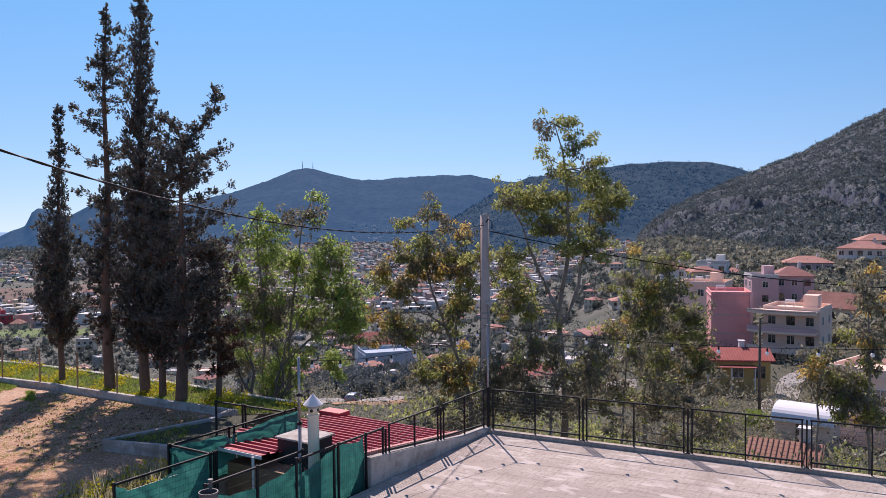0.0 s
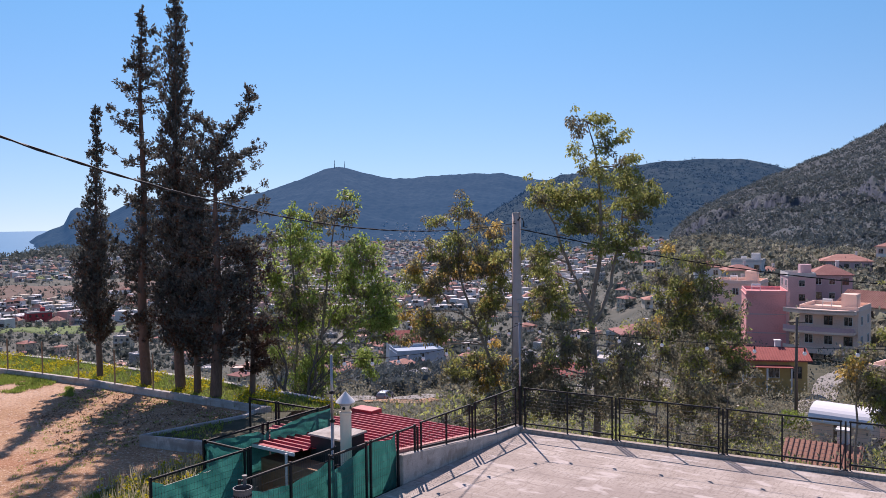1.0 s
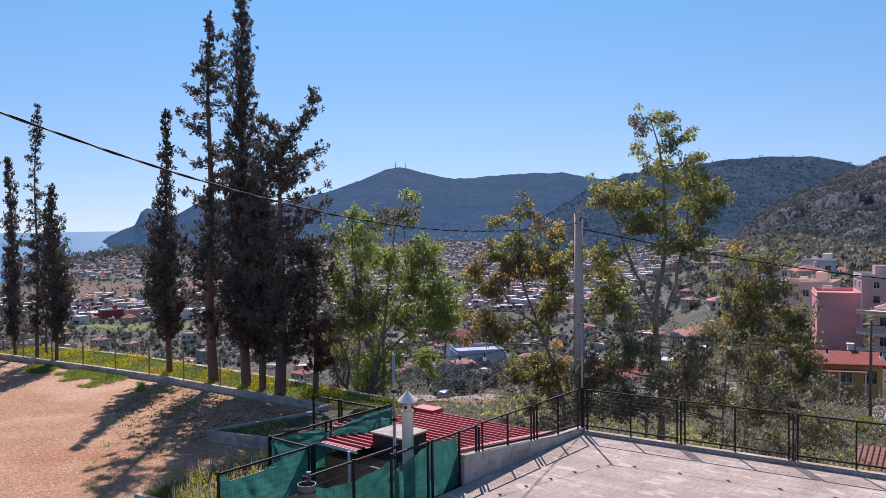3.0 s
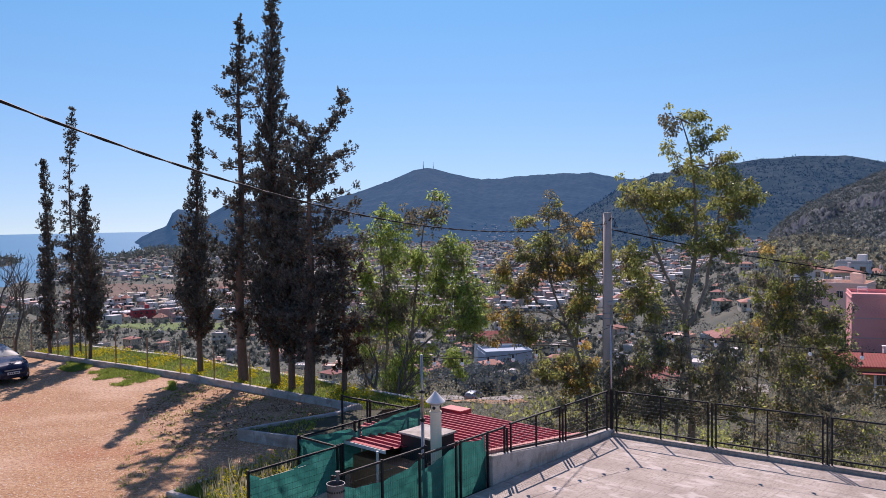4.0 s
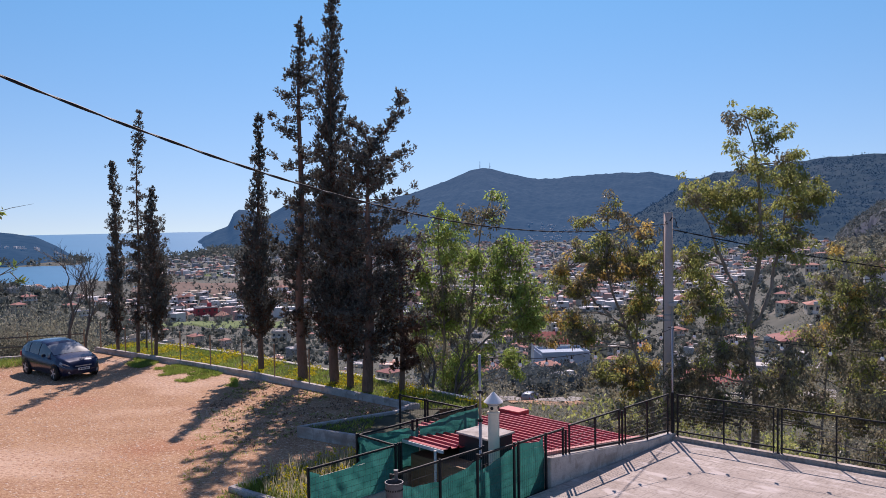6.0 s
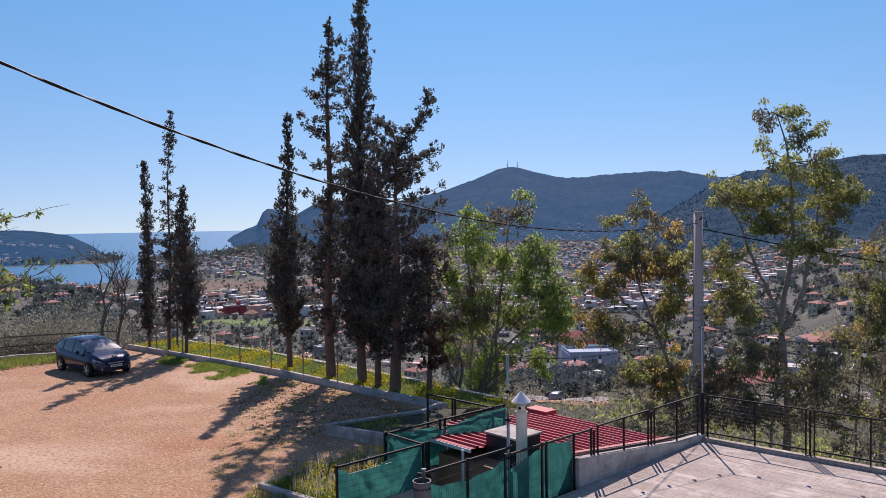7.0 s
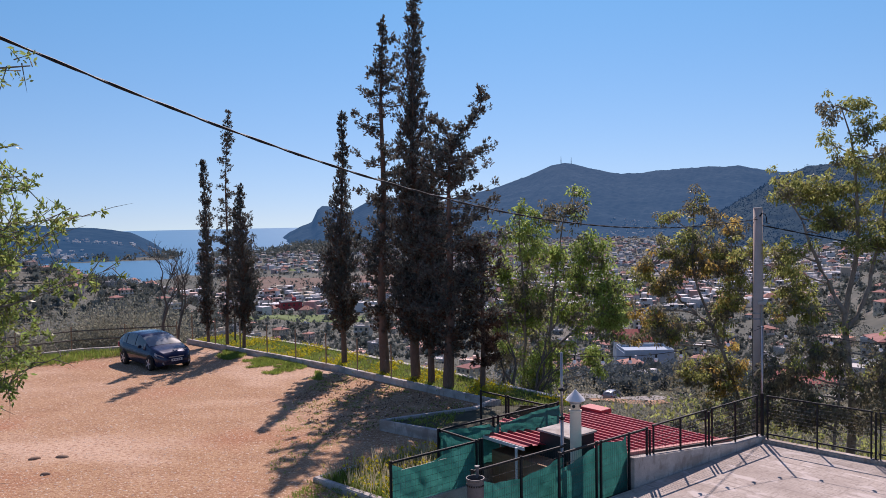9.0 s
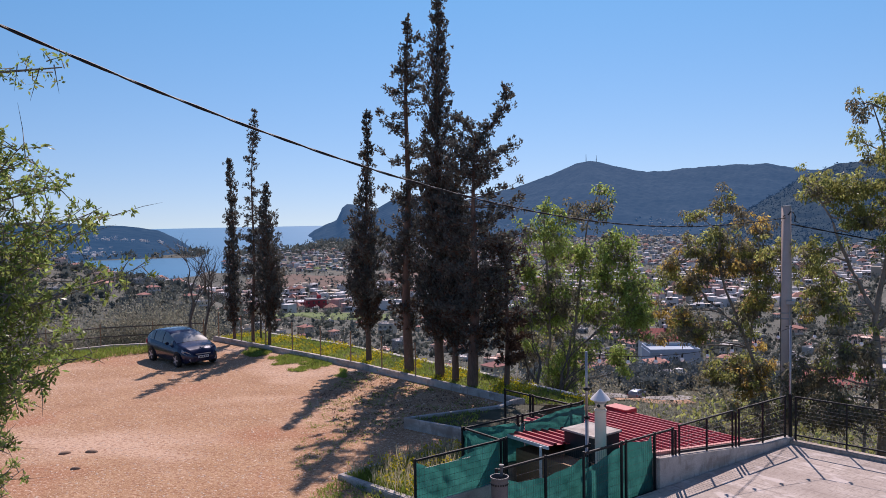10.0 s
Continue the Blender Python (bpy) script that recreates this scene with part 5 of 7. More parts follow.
def hip(w, d, z, rise, over=0.45, gable=False):
    a, b = w / 2 + over, d / 2 + over
    t = 0.14
    if gable:
        v = [(-a, -b, z), (a, -b, z), (a, b, z), (-a, b, z), (-a, 0, z + rise), (a, 0, z + rise)]
        v += [(x, y, q - t) for x, y, q in v]
        return Shape().add(v, [(0, 1, 5, 4), (2, 3, 4, 5), (0, 4, 10, 6), (4, 3, 9, 10), (1, 7, 11, 5), (5, 11, 8, 2), (6, 10, 11, 7), (8, 11, 10, 9), (0, 6, 7, 1), (2, 8, 9, 3)])
    r = max(0.2, a - b)
    v = [(-a, -b, z), (a, -b, z), (a, b, z), (-a, b, z), (-r, 0, z + rise), (r, 0, z + rise), (-a, -b, z - t), (a, -b, z - t), (a, b, z - t), (-a, b, z - t)]
    return Shape().add(v, [(0, 1, 5, 4), (1, 2, 5), (2, 3, 4, 5), (3, 0, 4), (0, 6, 7, 1), (1, 7, 8, 2), (2, 8, 9, 3), (3, 9, 6, 0), (6, 9, 8, 7)])


def tile_rows(w, d, z, rise, over=0.45, step=0.3):
    """Raised tile courses running down both main slopes of a gable roof."""
    s, a, b = Shape(), w / 2 + over, d / 2 + over
    x = -a + step / 2
    while x < a:
        for sg in (-1, 1):
            s.tube([(x, sg * b, z + 0.02), (x, 0, z + rise + 0.02)], 0.062, 5, False)
        x += step
    return s


def window(root, x, y, z, w, h, turn, full=True, mat="frame"):
    m = pose(x, y, z, rz=turn)
    fr = Shape()
    if full:
        for x0, x1, z0, z1 in ((-w / 2 - 0.07, -w / 2, -0.07, h + 0.07), (w / 2, w / 2 + 0.07, -0.07, h + 0.07), (-w / 2, w / 2, h, h + 0.07), (-w / 2, w / 2, -0.07, 0), (-0.03, 0.03, 0, h)):
            fr.box(x0, x1, -0.06, 0.05, z0, z1)
        f = part("window", fr, H[mat], root)
        f.matrix_local = m
        part("pane", Shape().box(-w / 2, w / 2, -0.015, 0.04, 0, h), H["pane"], f)
    else:
        f = part("window", fr.box(-w / 2, w / 2, -0.04, 0.05, 0, h), H["pane"], root)
        f.matrix_local = m


def house(m, w, d, storeys, wall, roof, label, rise=1.5, balcony=False, full=True, tank=True, sides=True, group="village houses", cols=None, gable=False, head=True):
    root = thing("house", m, label, "house", group)
    h = 3.0 * storeys
    part("wall", Shape().box(-w / 2, w / 2, -d / 2, d / 2, -3.5, h), H[wall], root)
    if roof in ("tile", "redtile", "orangetile"):
        part("roof", hip(w, d, h, rise, gable=gable), H[roof], root)
        if gable:
            part("tile_layer", tile_rows(w, d, h, rise), H[roof], root)
        part("chimney", Shape().box(w * 0.2, w * 0.2 + 0.6, 0.3, 0.9, h, h + rise + 0.7).box(w * 0.2 - 0.08, w * 0.2 + 0.68, 0.22, 0.98, h + rise + 0.7, h + rise + 0.8), H["white"], root)
    else:
        s = Shape().box(-w / 2 - 0.15, w / 2 + 0.15, -d / 2 - 0.15, d / 2 + 0.15, h, h + 0.18)
        for x0, x1, y0, y1 in ((-w / 2, w / 2, -d / 2, -d / 2 + 0.15), (-w / 2, w / 2, d / 2 - 0.15, d / 2), (-w / 2, -w / 2 + 0.15, -d / 2 + 0.15, d / 2 - 0.15), (w / 2 - 0.15, w / 2, -d / 2 + 0.15, d / 2 - 0.15)):
            s.box(x0, x1, y0, y1, h + 0.18, h + 0.75)
        part("roof", s, H[wall if "pink" in wall or wall == "blue" else "slab"], root)
        if head:
            part("stair_head", Shape().box(w * 0.1, w * 0.1 + 2.2, 0, 2.4, h + 0.18, h + 2.3), H[wall], root)
        if tank:
            tk = part("solar_heater", Shape().tube([(-1.9, 0.2, h + 1.2), (-0.5, 0.2, h + 1.2)], 0.26, 10).box(-1.9, -1.8, -0.1, 0.1, h + 0.18, h + 1.0).box(-0.6, -0.5, -0.1, 0.1, h + 0.18, h + 1.0), H["frame"], root, "white solar water heater tank")
    n = cols or max(2, int(w / 2.6))
    for k in range(storeys):
        for i in range(n):
            x = -w / 2 + (i + 0.5) * w / n
            tall = balcony and (i % 2 == 0)
            window(root, x, -d / 2, 3 * k + (0.15 if tall else 0.95), 1.3 if tall else 1.1, 2.1 if tall else 1.25, 0, full, "frame" if (i + k) % 3 else "shutter")
        if sides:
            for i in range(2):
                y = -d / 2 + (i + 0.5) * d / 2
                window(root, -w / 2, y, 3 * k + 0.95, 1.0, 1.25, -90, full)
                window(root, w / 2, y, 3 * k + 0.95, 1.0, 1.25, 90, full)
        if balcony and k:
            bal = part("balcony", Shape().box(-w / 2 + 0.3, w / 2 - 0.3, -d / 2 - 1.5, -d / 2, 3 * k - 0.18, 3 * k), H["slab"], root)
            part("balustrade", Shape().box(-w / 2 + 0.3, w / 2 - 0.3, -d / 2 - 1.5, -d / 2 - 1.42, 3 * k, 3 * k + 0.9), H["white"], bal)
    return root


def facing(x, y, z, turn=0.0):
    return pose(x, y, z, rz=-math.degrees(math.atan2(x, y)) + turn)


# houses that stand out on the slope to the right
house(facing(47.6, 134.8, -19.6, 6), 6.2, 9, 4, "pink", "flat", "dusty pink four-storey block with a blank gable wall", sides=False, cols=-1, head=False)
pk = [o for o in bpy.data.objects if o.name == "house"][0]
for z in (3.0, 6.0, 9.0):
    part("string_course", Shape().box(-3.16, 3.16, -4.56, -4.5, z - 0.09, z + 0.09), H["mauve"], pk, "thin darker band across the blank wall")
part("edge_pier", Shape().box(2.8, 3.3, -4.7, -4.2, -3, 12.6), H["mauve"], pk, "darker corner pier")
b = house(facing(56.3, 128.2, -18.5, -14), 8.4, 8, 3, "palepink", "flat", "pale pink apartment house with wide curved balconies")
for k, wd in ((3.0, 1.0), (6.0, 1.0), (9.0, 1.1)):
    n = 14
    arc = [(-6.2, -4.0), (-6.2, -5.6)] + [(-6.2 + 10.2 * i / n, -5.6 - 1.2 * math.sin(math.pi * i / n) ** 0.6) for i in range(1, n)] + [(4.0, -5.6), (4.0, -4.0)]
    sl = part("balcony", Shape().prism(arc, k - 0.25, k + (0.25 if k > 8 else 0.1)), H["palepink"], b)
    part("balustrade", Shape().prism([(x, y) for x, y in arc[1:-1]] + [(x, y + 0.12) for x, y in arc[1:-1]][::-1], k + 0.1, k + (0.4 if k > 8 else 0.75)), H["mauve"] if k == 6 else H["palepink"], sl)
house(facing(77.0, 157.2, -18.3, -28), 11, 9, 2, "cream", "tile", "cream house under a broad red tiled roof", 2.6, gable=True)
house(facing(69.6, 176.8, -14.0, 12), 5.5, 8, 2, "mauve", "flat", "mauve narrow house with a plain wall and one small window", 1.6, cols=1, tank=False)
house(facing(76.6, 178.0, -13.8, 12), 8, 7, 2, "mauve", "tile", "house with a broad salmon-coloured tiled roof", 2.0)
house(facing(56.0, 176.0, -15.6, 12), 7, 7, 2, "white", "tile", "small white house with faded tiles among trees", 1.2)
y = house(facing(33.4, 96.3, -14.2, 10), 9.6, 5.5, 1, "ochre", "redtile", "low ochre house with a bright red tiled roof", 1.0, cols=4, gable=True)
porch = part("porch_roof", Shape().add(*strip(-2.6, 3.0, 2.35, 2.35, 0.9, 0.08)), H["redtile"], y, "sloping red porch roof")
porch.matrix_local = pose(0, -3.5, 0)
for x in (-2.4, 0.2, 2.8):
    part("porch_post", Shape().box(x - 0.07, x + 0.07, -4.3, -4.16, -0.5, 2.3), H["frame"], y)
house(facing(107.0, 237.6, -14.5, 5), 13, 9, 2, "mauve", "tile", "tiled house among dark trees on the slope", 1.8)
house(facing(129.0, 248.0, -11.0, -10), 13, 10, 2, "palepink", "tile", "large pale pink villa with stepped tiled roofs", 2.2, balcony=True)
house(facing(140.0, 262.0, -9.0, 14), 11, 9, 2, "white", "tile", "white villa with red tiled roof on the slope", 2.0)
house(facing(76.2, 228.0, -14.0, -8), 8, 7, 2, "white", "flat", "white flat-roofed house above the pink block", balcony=True)
house(facing(66.0, 205.0, -14.6, 16), 7, 6, 2, "cream", "tile", "cream house with a faded tiled roof among the bushes", 1.3)
house(facing(62.0, 218.0, -14.6, 8), 7, 6, 2, "white", "tile", "white house with pale tiled roof", 1.5, balcony=True)
house(facing(52.5, 161.8, -14.2, -12), 9, 8, 2, "palepink", "flat", "pale flat-roofed house with solar heaters")
house(facing(83.0, 232.0, -14.0, 20), 7, 6, 1, "grey", "tile", "grey house with faded tiles below the mountain", 1.4)
house(facing(-12.6, 171.6, -29.0, 14), 10.0, 8, 2, "blue", "flat", "pale blue-grey house with a plain shaded wall", sides=False, cols=1, tank=False, head=False)
house(facing(-16.3, 184.0, -28.6, 8), 7.5, 7, 2, "white", "redtile", "white house with a raised red tiled roof", 2.2, gable=True)
house(facing(-28.0, 168.0, -29.0, -10), 9, 7, 1, "white", "tile", "low white house behind the eucalyptus", 1.4)
house(facing(22.0, 120.0, -19.0, -8), 9, 7, 1, "white", "flat", "white low house half hidden by leaves")
house(facing(30.0, 150.0, -19.0, 18), 8, 7, 1, "cream", "tile", "low cream house among trees", 1.4)
house(facing(12.0, 118.0, -20.0, 5), 8, 7, 1, "red", "redtile", "small house with a red tiled roof in the trees", 1.5)
house(facing(-232.0, 420.0, -49.0, 8), 12, 10, 2, "red", "flat", "deep red block standing out in the plain", full=False)
house(facing(-272.0, 560.0, -54.0, 8), 12, 10, 2, "pink", "flat", "dusty pink house in the plain", full=False)

# shed with a barrel roof
sh = thing("shed", facing(27.0, 59.6, -11.0, -14), "small shed with a rounded white metal roof", "shed")
part("wall", Shape().box(-1.9, 1.9, -1.5, 1.5, -2.0, 1.55), H["palepink"], sh)
arc = [(1.75 * math.cos(a), 1.55 + 1.0 * math.sin(a)) for a in np.linspace(0, math.pi, 15)]
v = [(x, yy, zz) for x in (-2.15, 2.15) for yy, zz in arc]
part("roof", Shape().add(v, [(i, i + 1, 16 + i, 15 + i) for i in range(14)] + [tuple(range(15)), tuple(range(29, 14, -1)), (0, 15, 29, 14)]), H["ribbed"], sh, "rounded white ribbed roof", smooth=False)
part("eave", Shape().box(-2.2, 2.2, -1.85, -1.7, 1.42, 1.56).box(-2.2, 2.2, 1.7, 1.85, 1.42, 1.56), H["frame"], sh)
part("door", Shape().box(-0.45, 0.45, -1.56, -1.5, -0.6, 1.4), H["shutter"], sh)
house(facing(36.0, 64.0, -10.2, -20), 8, 6, 1, "palepink", "flat", "low white flat-roofed house beyond the railing", tank=False)
house(facing(20.4, 47.85, -11.85, -8), 3.3, 3.0, 1, "cream", "orangetile", "small outhouse with orange roof tiles", 1.0, cols=1, gable=True)

# repeated village houses
rng = np.random.default_rng(7)
KINDS = [("white", "tile", 2, False), ("cream", "flat", 2, True), ("palepink", "tile", 2, True), ("grey", "flat", 2, False), ("cream", "tile", 1, False), ("palepink", "flat", 2, True), ("cream", "tile", 2, False), ("grey", "flat", 1, False), ("white", "flat", 1, False)]
protos = {}
placed = [(46, 135), (57, 128), (108, 237), (129, 248), (140, 262), (66, 214), (62, 170), (83, 232), (75, 158), (71, 178), (34, 96), (-15, 175), (27, 60), (-232, 420)]
count = 0
tries = 0
while count < 250 and tries < 9000:
    tries += 1
    az = rng.uniform(-52, 31)
    r = 150 * (900 / 150) ** rng.uniform(0, 1) ** 0.75
    if az > 14 or (az < -34 and (r > 430 or r < 230)) or r < 290 or (az < -22 and 380 < r < 450) or (az < -20 and 640 < r < 850):
        continue
    x, y = r * math.sin(radians(az)), r * math.cos(radians(az))
    gap = 10 + r * 0.006
    if any((x - a) ** 2 + (y - c) ** 2 < gap * gap for a, c in placed):
        continue
    placed.append((x, y))
    k = int(rng.integers(len(KINDS)))
    near = r < 330
    key = (k, near)
    m = facing(x, y, float(ground_z(x, y)) + 0.2, float(rng.choice([-20, 0, 15, 40, 70, -55, 90])) + rng.uniform(-8, 8)) @ Matrix.Scale(rng.uniform(0.52, 0.72), 4)
    if key not in protos:
        wl, rf, st, bal = KINDS[k]
        words = {"white": "whitewashed", "cream": "cream-coloured", "grey": "bare concrete", "palepink": "pale pink"}[wl]
        protos[key] = house(m, 8 + k % 3, 8, st, wl, rf, f"{words} {'tile-roofed' if rf == 'tile' else 'flat-roofed'} village house on the hillside", 1.5, bal, near, sides=near or k % 2 == 0)
    else:
        copy_thing(protos[key], m)
    count += 1

tiled = [ob for (k, near), ob in protos.items() if KINDS[k][1] == "tile"]
low = [ob for (k, near), ob in protos.items() if KINDS[k][2] < 3]
# houses close below the cypress strip
got = 0
for _ in range(900):
    az, r = rng.uniform(-34, -9), rng.uniform(140, 265)
    x, y = r * math.sin(radians(az)), r * math.cos(radians(az))
    if got >= 34 or any((x - a) ** 2 + (y - c) ** 2 < 150 for a, c in placed):
        continue
    got += 1
    placed.append((x, y))
    copy_thing(low[int(rng.integers(len(low)))], facing(x, y, float(ground_z(x, y)) - 0.6, rng.uniform(-60, 60)) @ Matrix.Scale(rng.uniform(0.66, 0.85), 4))

# houses behind the eucalyptus
got = 0
for _ in range(900):
    az, r = rng.uniform(-9, 14), rng.uniform(135, 285)
    x, y = r * math.sin(radians(az)), r * math.cos(radians(az))
    if got >= 34 or any((x - a) ** 2 + (y - c) ** 2 < 170 for a, c in placed):
        continue
    got += 1
    placed.append((x, y))
    copy_thing(low[int(rng.integers(len(low)))], facing(x, y, float(ground_z(x, y)) - 0.4, rng.uniform(-50, 50)) @ Matrix.Scale(rng.uniform(0.68, 0.9), 4))

# houses on the wooded spur above the bay
for _ in range(3000):
    az, r = rng.uniform(-57, -34.5), rng.uniform(255, 430)
    x, y = r * math.sin(radians(az)), r * math.cos(radians(az))
    if len(placed) > 465 or any((x - a) ** 2 + (y - c) ** 2 < 324 for a, c in placed):
        continue
    placed.append((x, y))
    m = facing(x, y, float(ground_z(x, y)) + 0.2, rng.uniform(-50, 50)) @ Matrix.Scale(rng.uniform(0.68, 0.86), 4)
    pool = tiled if rng.uniform() < 0.5 else low
    copy_thing(pool[int(rng.integers(len(pool)))], m)
    if sum(1 for a, c in placed if math.atan2(a, c) < radians(-34.5)) > 92:
        break

# the far town: too many to count
n = 5600
az, r = rng.uniform(-50, 13, n), 430 * (1850 / 430) ** rng.uniform(0, 1, n) ** 0.75
ok = ~((az < -35) & (r > 560)) & ~((az < -20) & (r > 640) & (r < 850)) & ~((az < -22) & (r > 385) & (r < 440)) & ~((az < -26) & (r > 1350)) & (waves(r * np.sin(np.radians(az)), r * np.cos(np.radians(az)), 420, 77) > -0.7)
az, r = az[ok], r[ok]
x, y = r * np.sin(np.radians(az)), r * np.cos(np.radians(az))
ok = np.array([all((p - a) ** 2 + (q - c) ** 2 > 90 for a, c in placed) for p, q in zip(x, y)])
x, y = x[ok], y[ok]
z = ground_z(x, y)


def blocks(x, y, z, w, d, h, a, roof):
    """Boxes, or hipped roofs, as an array of loose quads."""
    c, s = np.cos(a), np.sin(a)

    def at(u, v, q):
        return np.stack([x + (u * w * c - v * d * s) / 2, y + (u * w * s + v * d * c) / 2, z + q], -1)
    quads = []
    ring = [(-1, -1), (1, -1), (1, 1), (-1, 1)]
    if roof:
        for i in range(4):
            (u0, v0), (u1, v1) = ring[i], ring[(i + 1) % 4]
            quads.append(np.stack([at(u0 * 1.1, v0 * 1.1, 0), at(u1 * 1.1, v1 * 1.1, 0), at(u1 * 0.3, v1 * 0.05, h), at(u0 * 0.3, v0 * 0.05, h)], 1))
    else:
        for i in range(4):
            (u0, v0), (u1, v1) = ring[i], ring[(i + 1) % 4]
            quads.append(np.stack([at(u0, v0, -4), at(u1, v1, -4), at(u1, v1, h), at(u0, v0, h)], 1))
        quads.append(np.stack([at(u, v, h) for u, v in ring], 1))
    return np.stack(quads, 1).reshape(-1, 3)


w, d, h, a = rng.uniform(3.6, 7.4, len(x)), rng.uniform(3.6, 6.4, len(x)), rng.choice([2.4, 2.8, 3.0, 4.6, 5.2], len(x)), rng.uniform(0, 3.14, len(x))
far_wall = material("far_town_walls", [(0.6, 0.59, 0.58), (0.76, 0.75, 0.74)], 0.9, 0.02, 0.2, 0.0, island=0.08)
tint_of = rng.choice(4, len(x), p=[0.5, 0.24, 0.14, 0.12])
for i, (word, mat) in enumerate((("white", far_wall), ("cream", material("far_cream_walls", [(0.5, 0.43, 0.34), (0.64, 0.56, 0.45)], 0.9, 0.02, 0.2, 0.0, island=0.1)),
                                 ("pink", material("far_pink_walls", [(0.52, 0.34, 0.3), (0.66, 0.46, 0.41)], 0.9, 0.02, 0.2, 0.0, island=0.1)), ("grey", material("far_grey_walls", [(0.3, 0.3, 0.31), (0.42, 0.42, 0.43)], 0.9, 0.02, 0.2, 0.0, island=0.1)))):
    k = tint_of == i
    tagged(new("far_houses", quad_mesh("far_houses", blocks(x[k], y[k], z[k], w[k], d[k], h[k], a[k], False), mat)), f"countless small {word} houses spread over the plain", "town", kind="stuff")
sel = rng.uniform(size=len(x)) < 0.13
tagged(new("far_roofs", quad_mesh("far_roofs", blocks(x[sel], y[sel], z[sel] + h[sel] + 0.05, w[sel], d[sel], 2.0, a[sel], True), H["tile"])), "terracotta roofs scattered over the plain", "town", kind="stuff")
q = []
# windows sit on the wall that the block turns to the camera
c, s = np.cos(a), np.sin(a)
for sg in (-1, 1):
    for fx in (-0.5, 0.0, 0.5):
        for lv in (0, 1):
            k = (h > 4.5 * lv + 0.5 * lv) & (rng.uniform(size=len(x)) < 0.7)
            u0, v0 = fx * w / 2, sg * (d / 2 + 0.05)
            px, py = x + u0 * c - v0 * s, y + u0 * s + v0 * c
            zz = z + 0.9 + 3 * lv
            ww = 0.75
            quad = np.stack([np.stack([px - ww * c, py - ww * s, zz], -1), np.stack([px + ww * c, py + ww * s, zz], -1), np.stack([px + ww * c, py + ww * s, zz + 1.5], -1), np.stack([px - ww * c, py - ww * s, zz + 1.5], -1)], 1)
            q.append(quad[k])
tagged(new("far_windows", quad_mesh("far_windows", np.concatenate(q).reshape(-1, 3), H["pane"])), "dark window openings of the far houses", "town", kind="stuff")


# ---- far and middle vegetation ----
def clumps(name, x, y, z, size, per, blade, mat, label, seed, squash=0.8, parent=None, core=0):
    """Bushes and far trees: per leaf faces scattered in a lumpy ball round each place."""
    rng = np.random.default_rng(seed)
    n = len(x)
    u = rng.normal(0, 1, (n, per, 3))
    u /= np.linalg.norm(u, axis=2)[:, :, None]
    u *= rng.uniform(0.45, 1.0, (n, per, 1)) ** 0.5
    u *= 1 + 0.25 * np.sin(u[:, :, :1] * 7 + np.arange(n)[:, None, None])
    sz = np.asarray(size)[:, None]
    c = np.stack([x[:, None] + u[:, :, 0] * sz, y[:, None] + u[:, :, 1] * sz, z[:, None] + (u[:, :, 2] * squash + squash * 0.8) * sz], -1).reshape(-1, 3)
    d = u.reshape(-1, 3) + [0, 0, 0.3]
    k = np.repeat(np.asarray(size), per)[:, None]
    v = leaves(c, d, 1.0, 0.55, rng, 0.6).reshape(-1, 4, 3)
    v = c[:, None] + (v - c[:, None]) * (blade * k)[:, None]
    if core:
        q = c.reshape(n, per, 3)[:, :core]
        mid = np.stack([x, y, z + squash * 0.8 * np.asarray(size)], -1)[:, None]
        q = (mid + (q - mid) * 0.4).reshape(-1, 3)
        big = leaves(q, rng.normal(0, 1, q.shape), 1.0, 0.9, rng, 0.6).reshape(-1, 4, 3)
        kc = np.repeat(np.asarray(size), core)[:, None, None]
        off = big - q[:, None]
        v = np.concatenate([v, q[:, None] + (off - off.mean(1, keepdims=True)) * kc * 0.85])
    ob = new(name, quad_mesh(name, v.reshape(-1, 3), mat))
    if parent:
        ob.parent = parent
        return ob
    return tagged(ob, label, "vegetation", kind="stuff")


n = 11000
az, r = rng.uniform(-52, 30, n), 130 * (1900 / 130) ** rng.uniform(0, 1, n) ** 0.75
ok = ~(r < 210) & ~((az < -35) & (r > 830)) & ~((az < -26) & (r > 1350)) & ~((az > 12) & (r > 420))
az, r = az[ok], r[ok]
x, y = r * np.sin(np.radians(az)), r * np.cos(np.radians(az))
near = r < 430
for nm, sel, per, blade in (("village_trees", near, 22, 0.34), ("town_trees", ~near, 9, 0.5)):
    clumps(nm, x[sel], y[sel], ground_z(x[sel], y[sel]) - 0.5, rng.uniform(0.8, 2.2, sel.sum()) * (1 + r[sel] / 1600), per, blade, M["farwood"], "dark trees and shrubs between the village houses", 5, 1.0, core=6 if nm == "village_trees" else 3)


def on_slope(grid, n, low, high, seed):
    rng = np.random.default_rng(seed)
    X, Y, Z = grid
    i, j = rng.integers(int(low * (len(X) - 2)), int(high * (len(X) - 2)), n), rng.integers(1, X.shape[1] - 2, n)
    f, g = rng.uniform(size=n), rng.uniform(size=n)
    lerp = lambda Q: (Q[i, j] * (1 - f) + Q[i + 1, j] * f) * (1 - g) + (Q[i, j + 1] * (1 - f) + Q[i + 1, j + 1] * f) * g
    rise = np.abs(Z[i + 1, j] - Z[i, j]) / np.hypot(X[i + 1, j] - X[i, j], Y[i + 1, j] - Y[i, j])
    keep = (rise < 0.75) | (rng.uniform(size=n) < 0.22)
    return lerp(X)[keep], lerp(Y)[keep], lerp(Z)[keep]


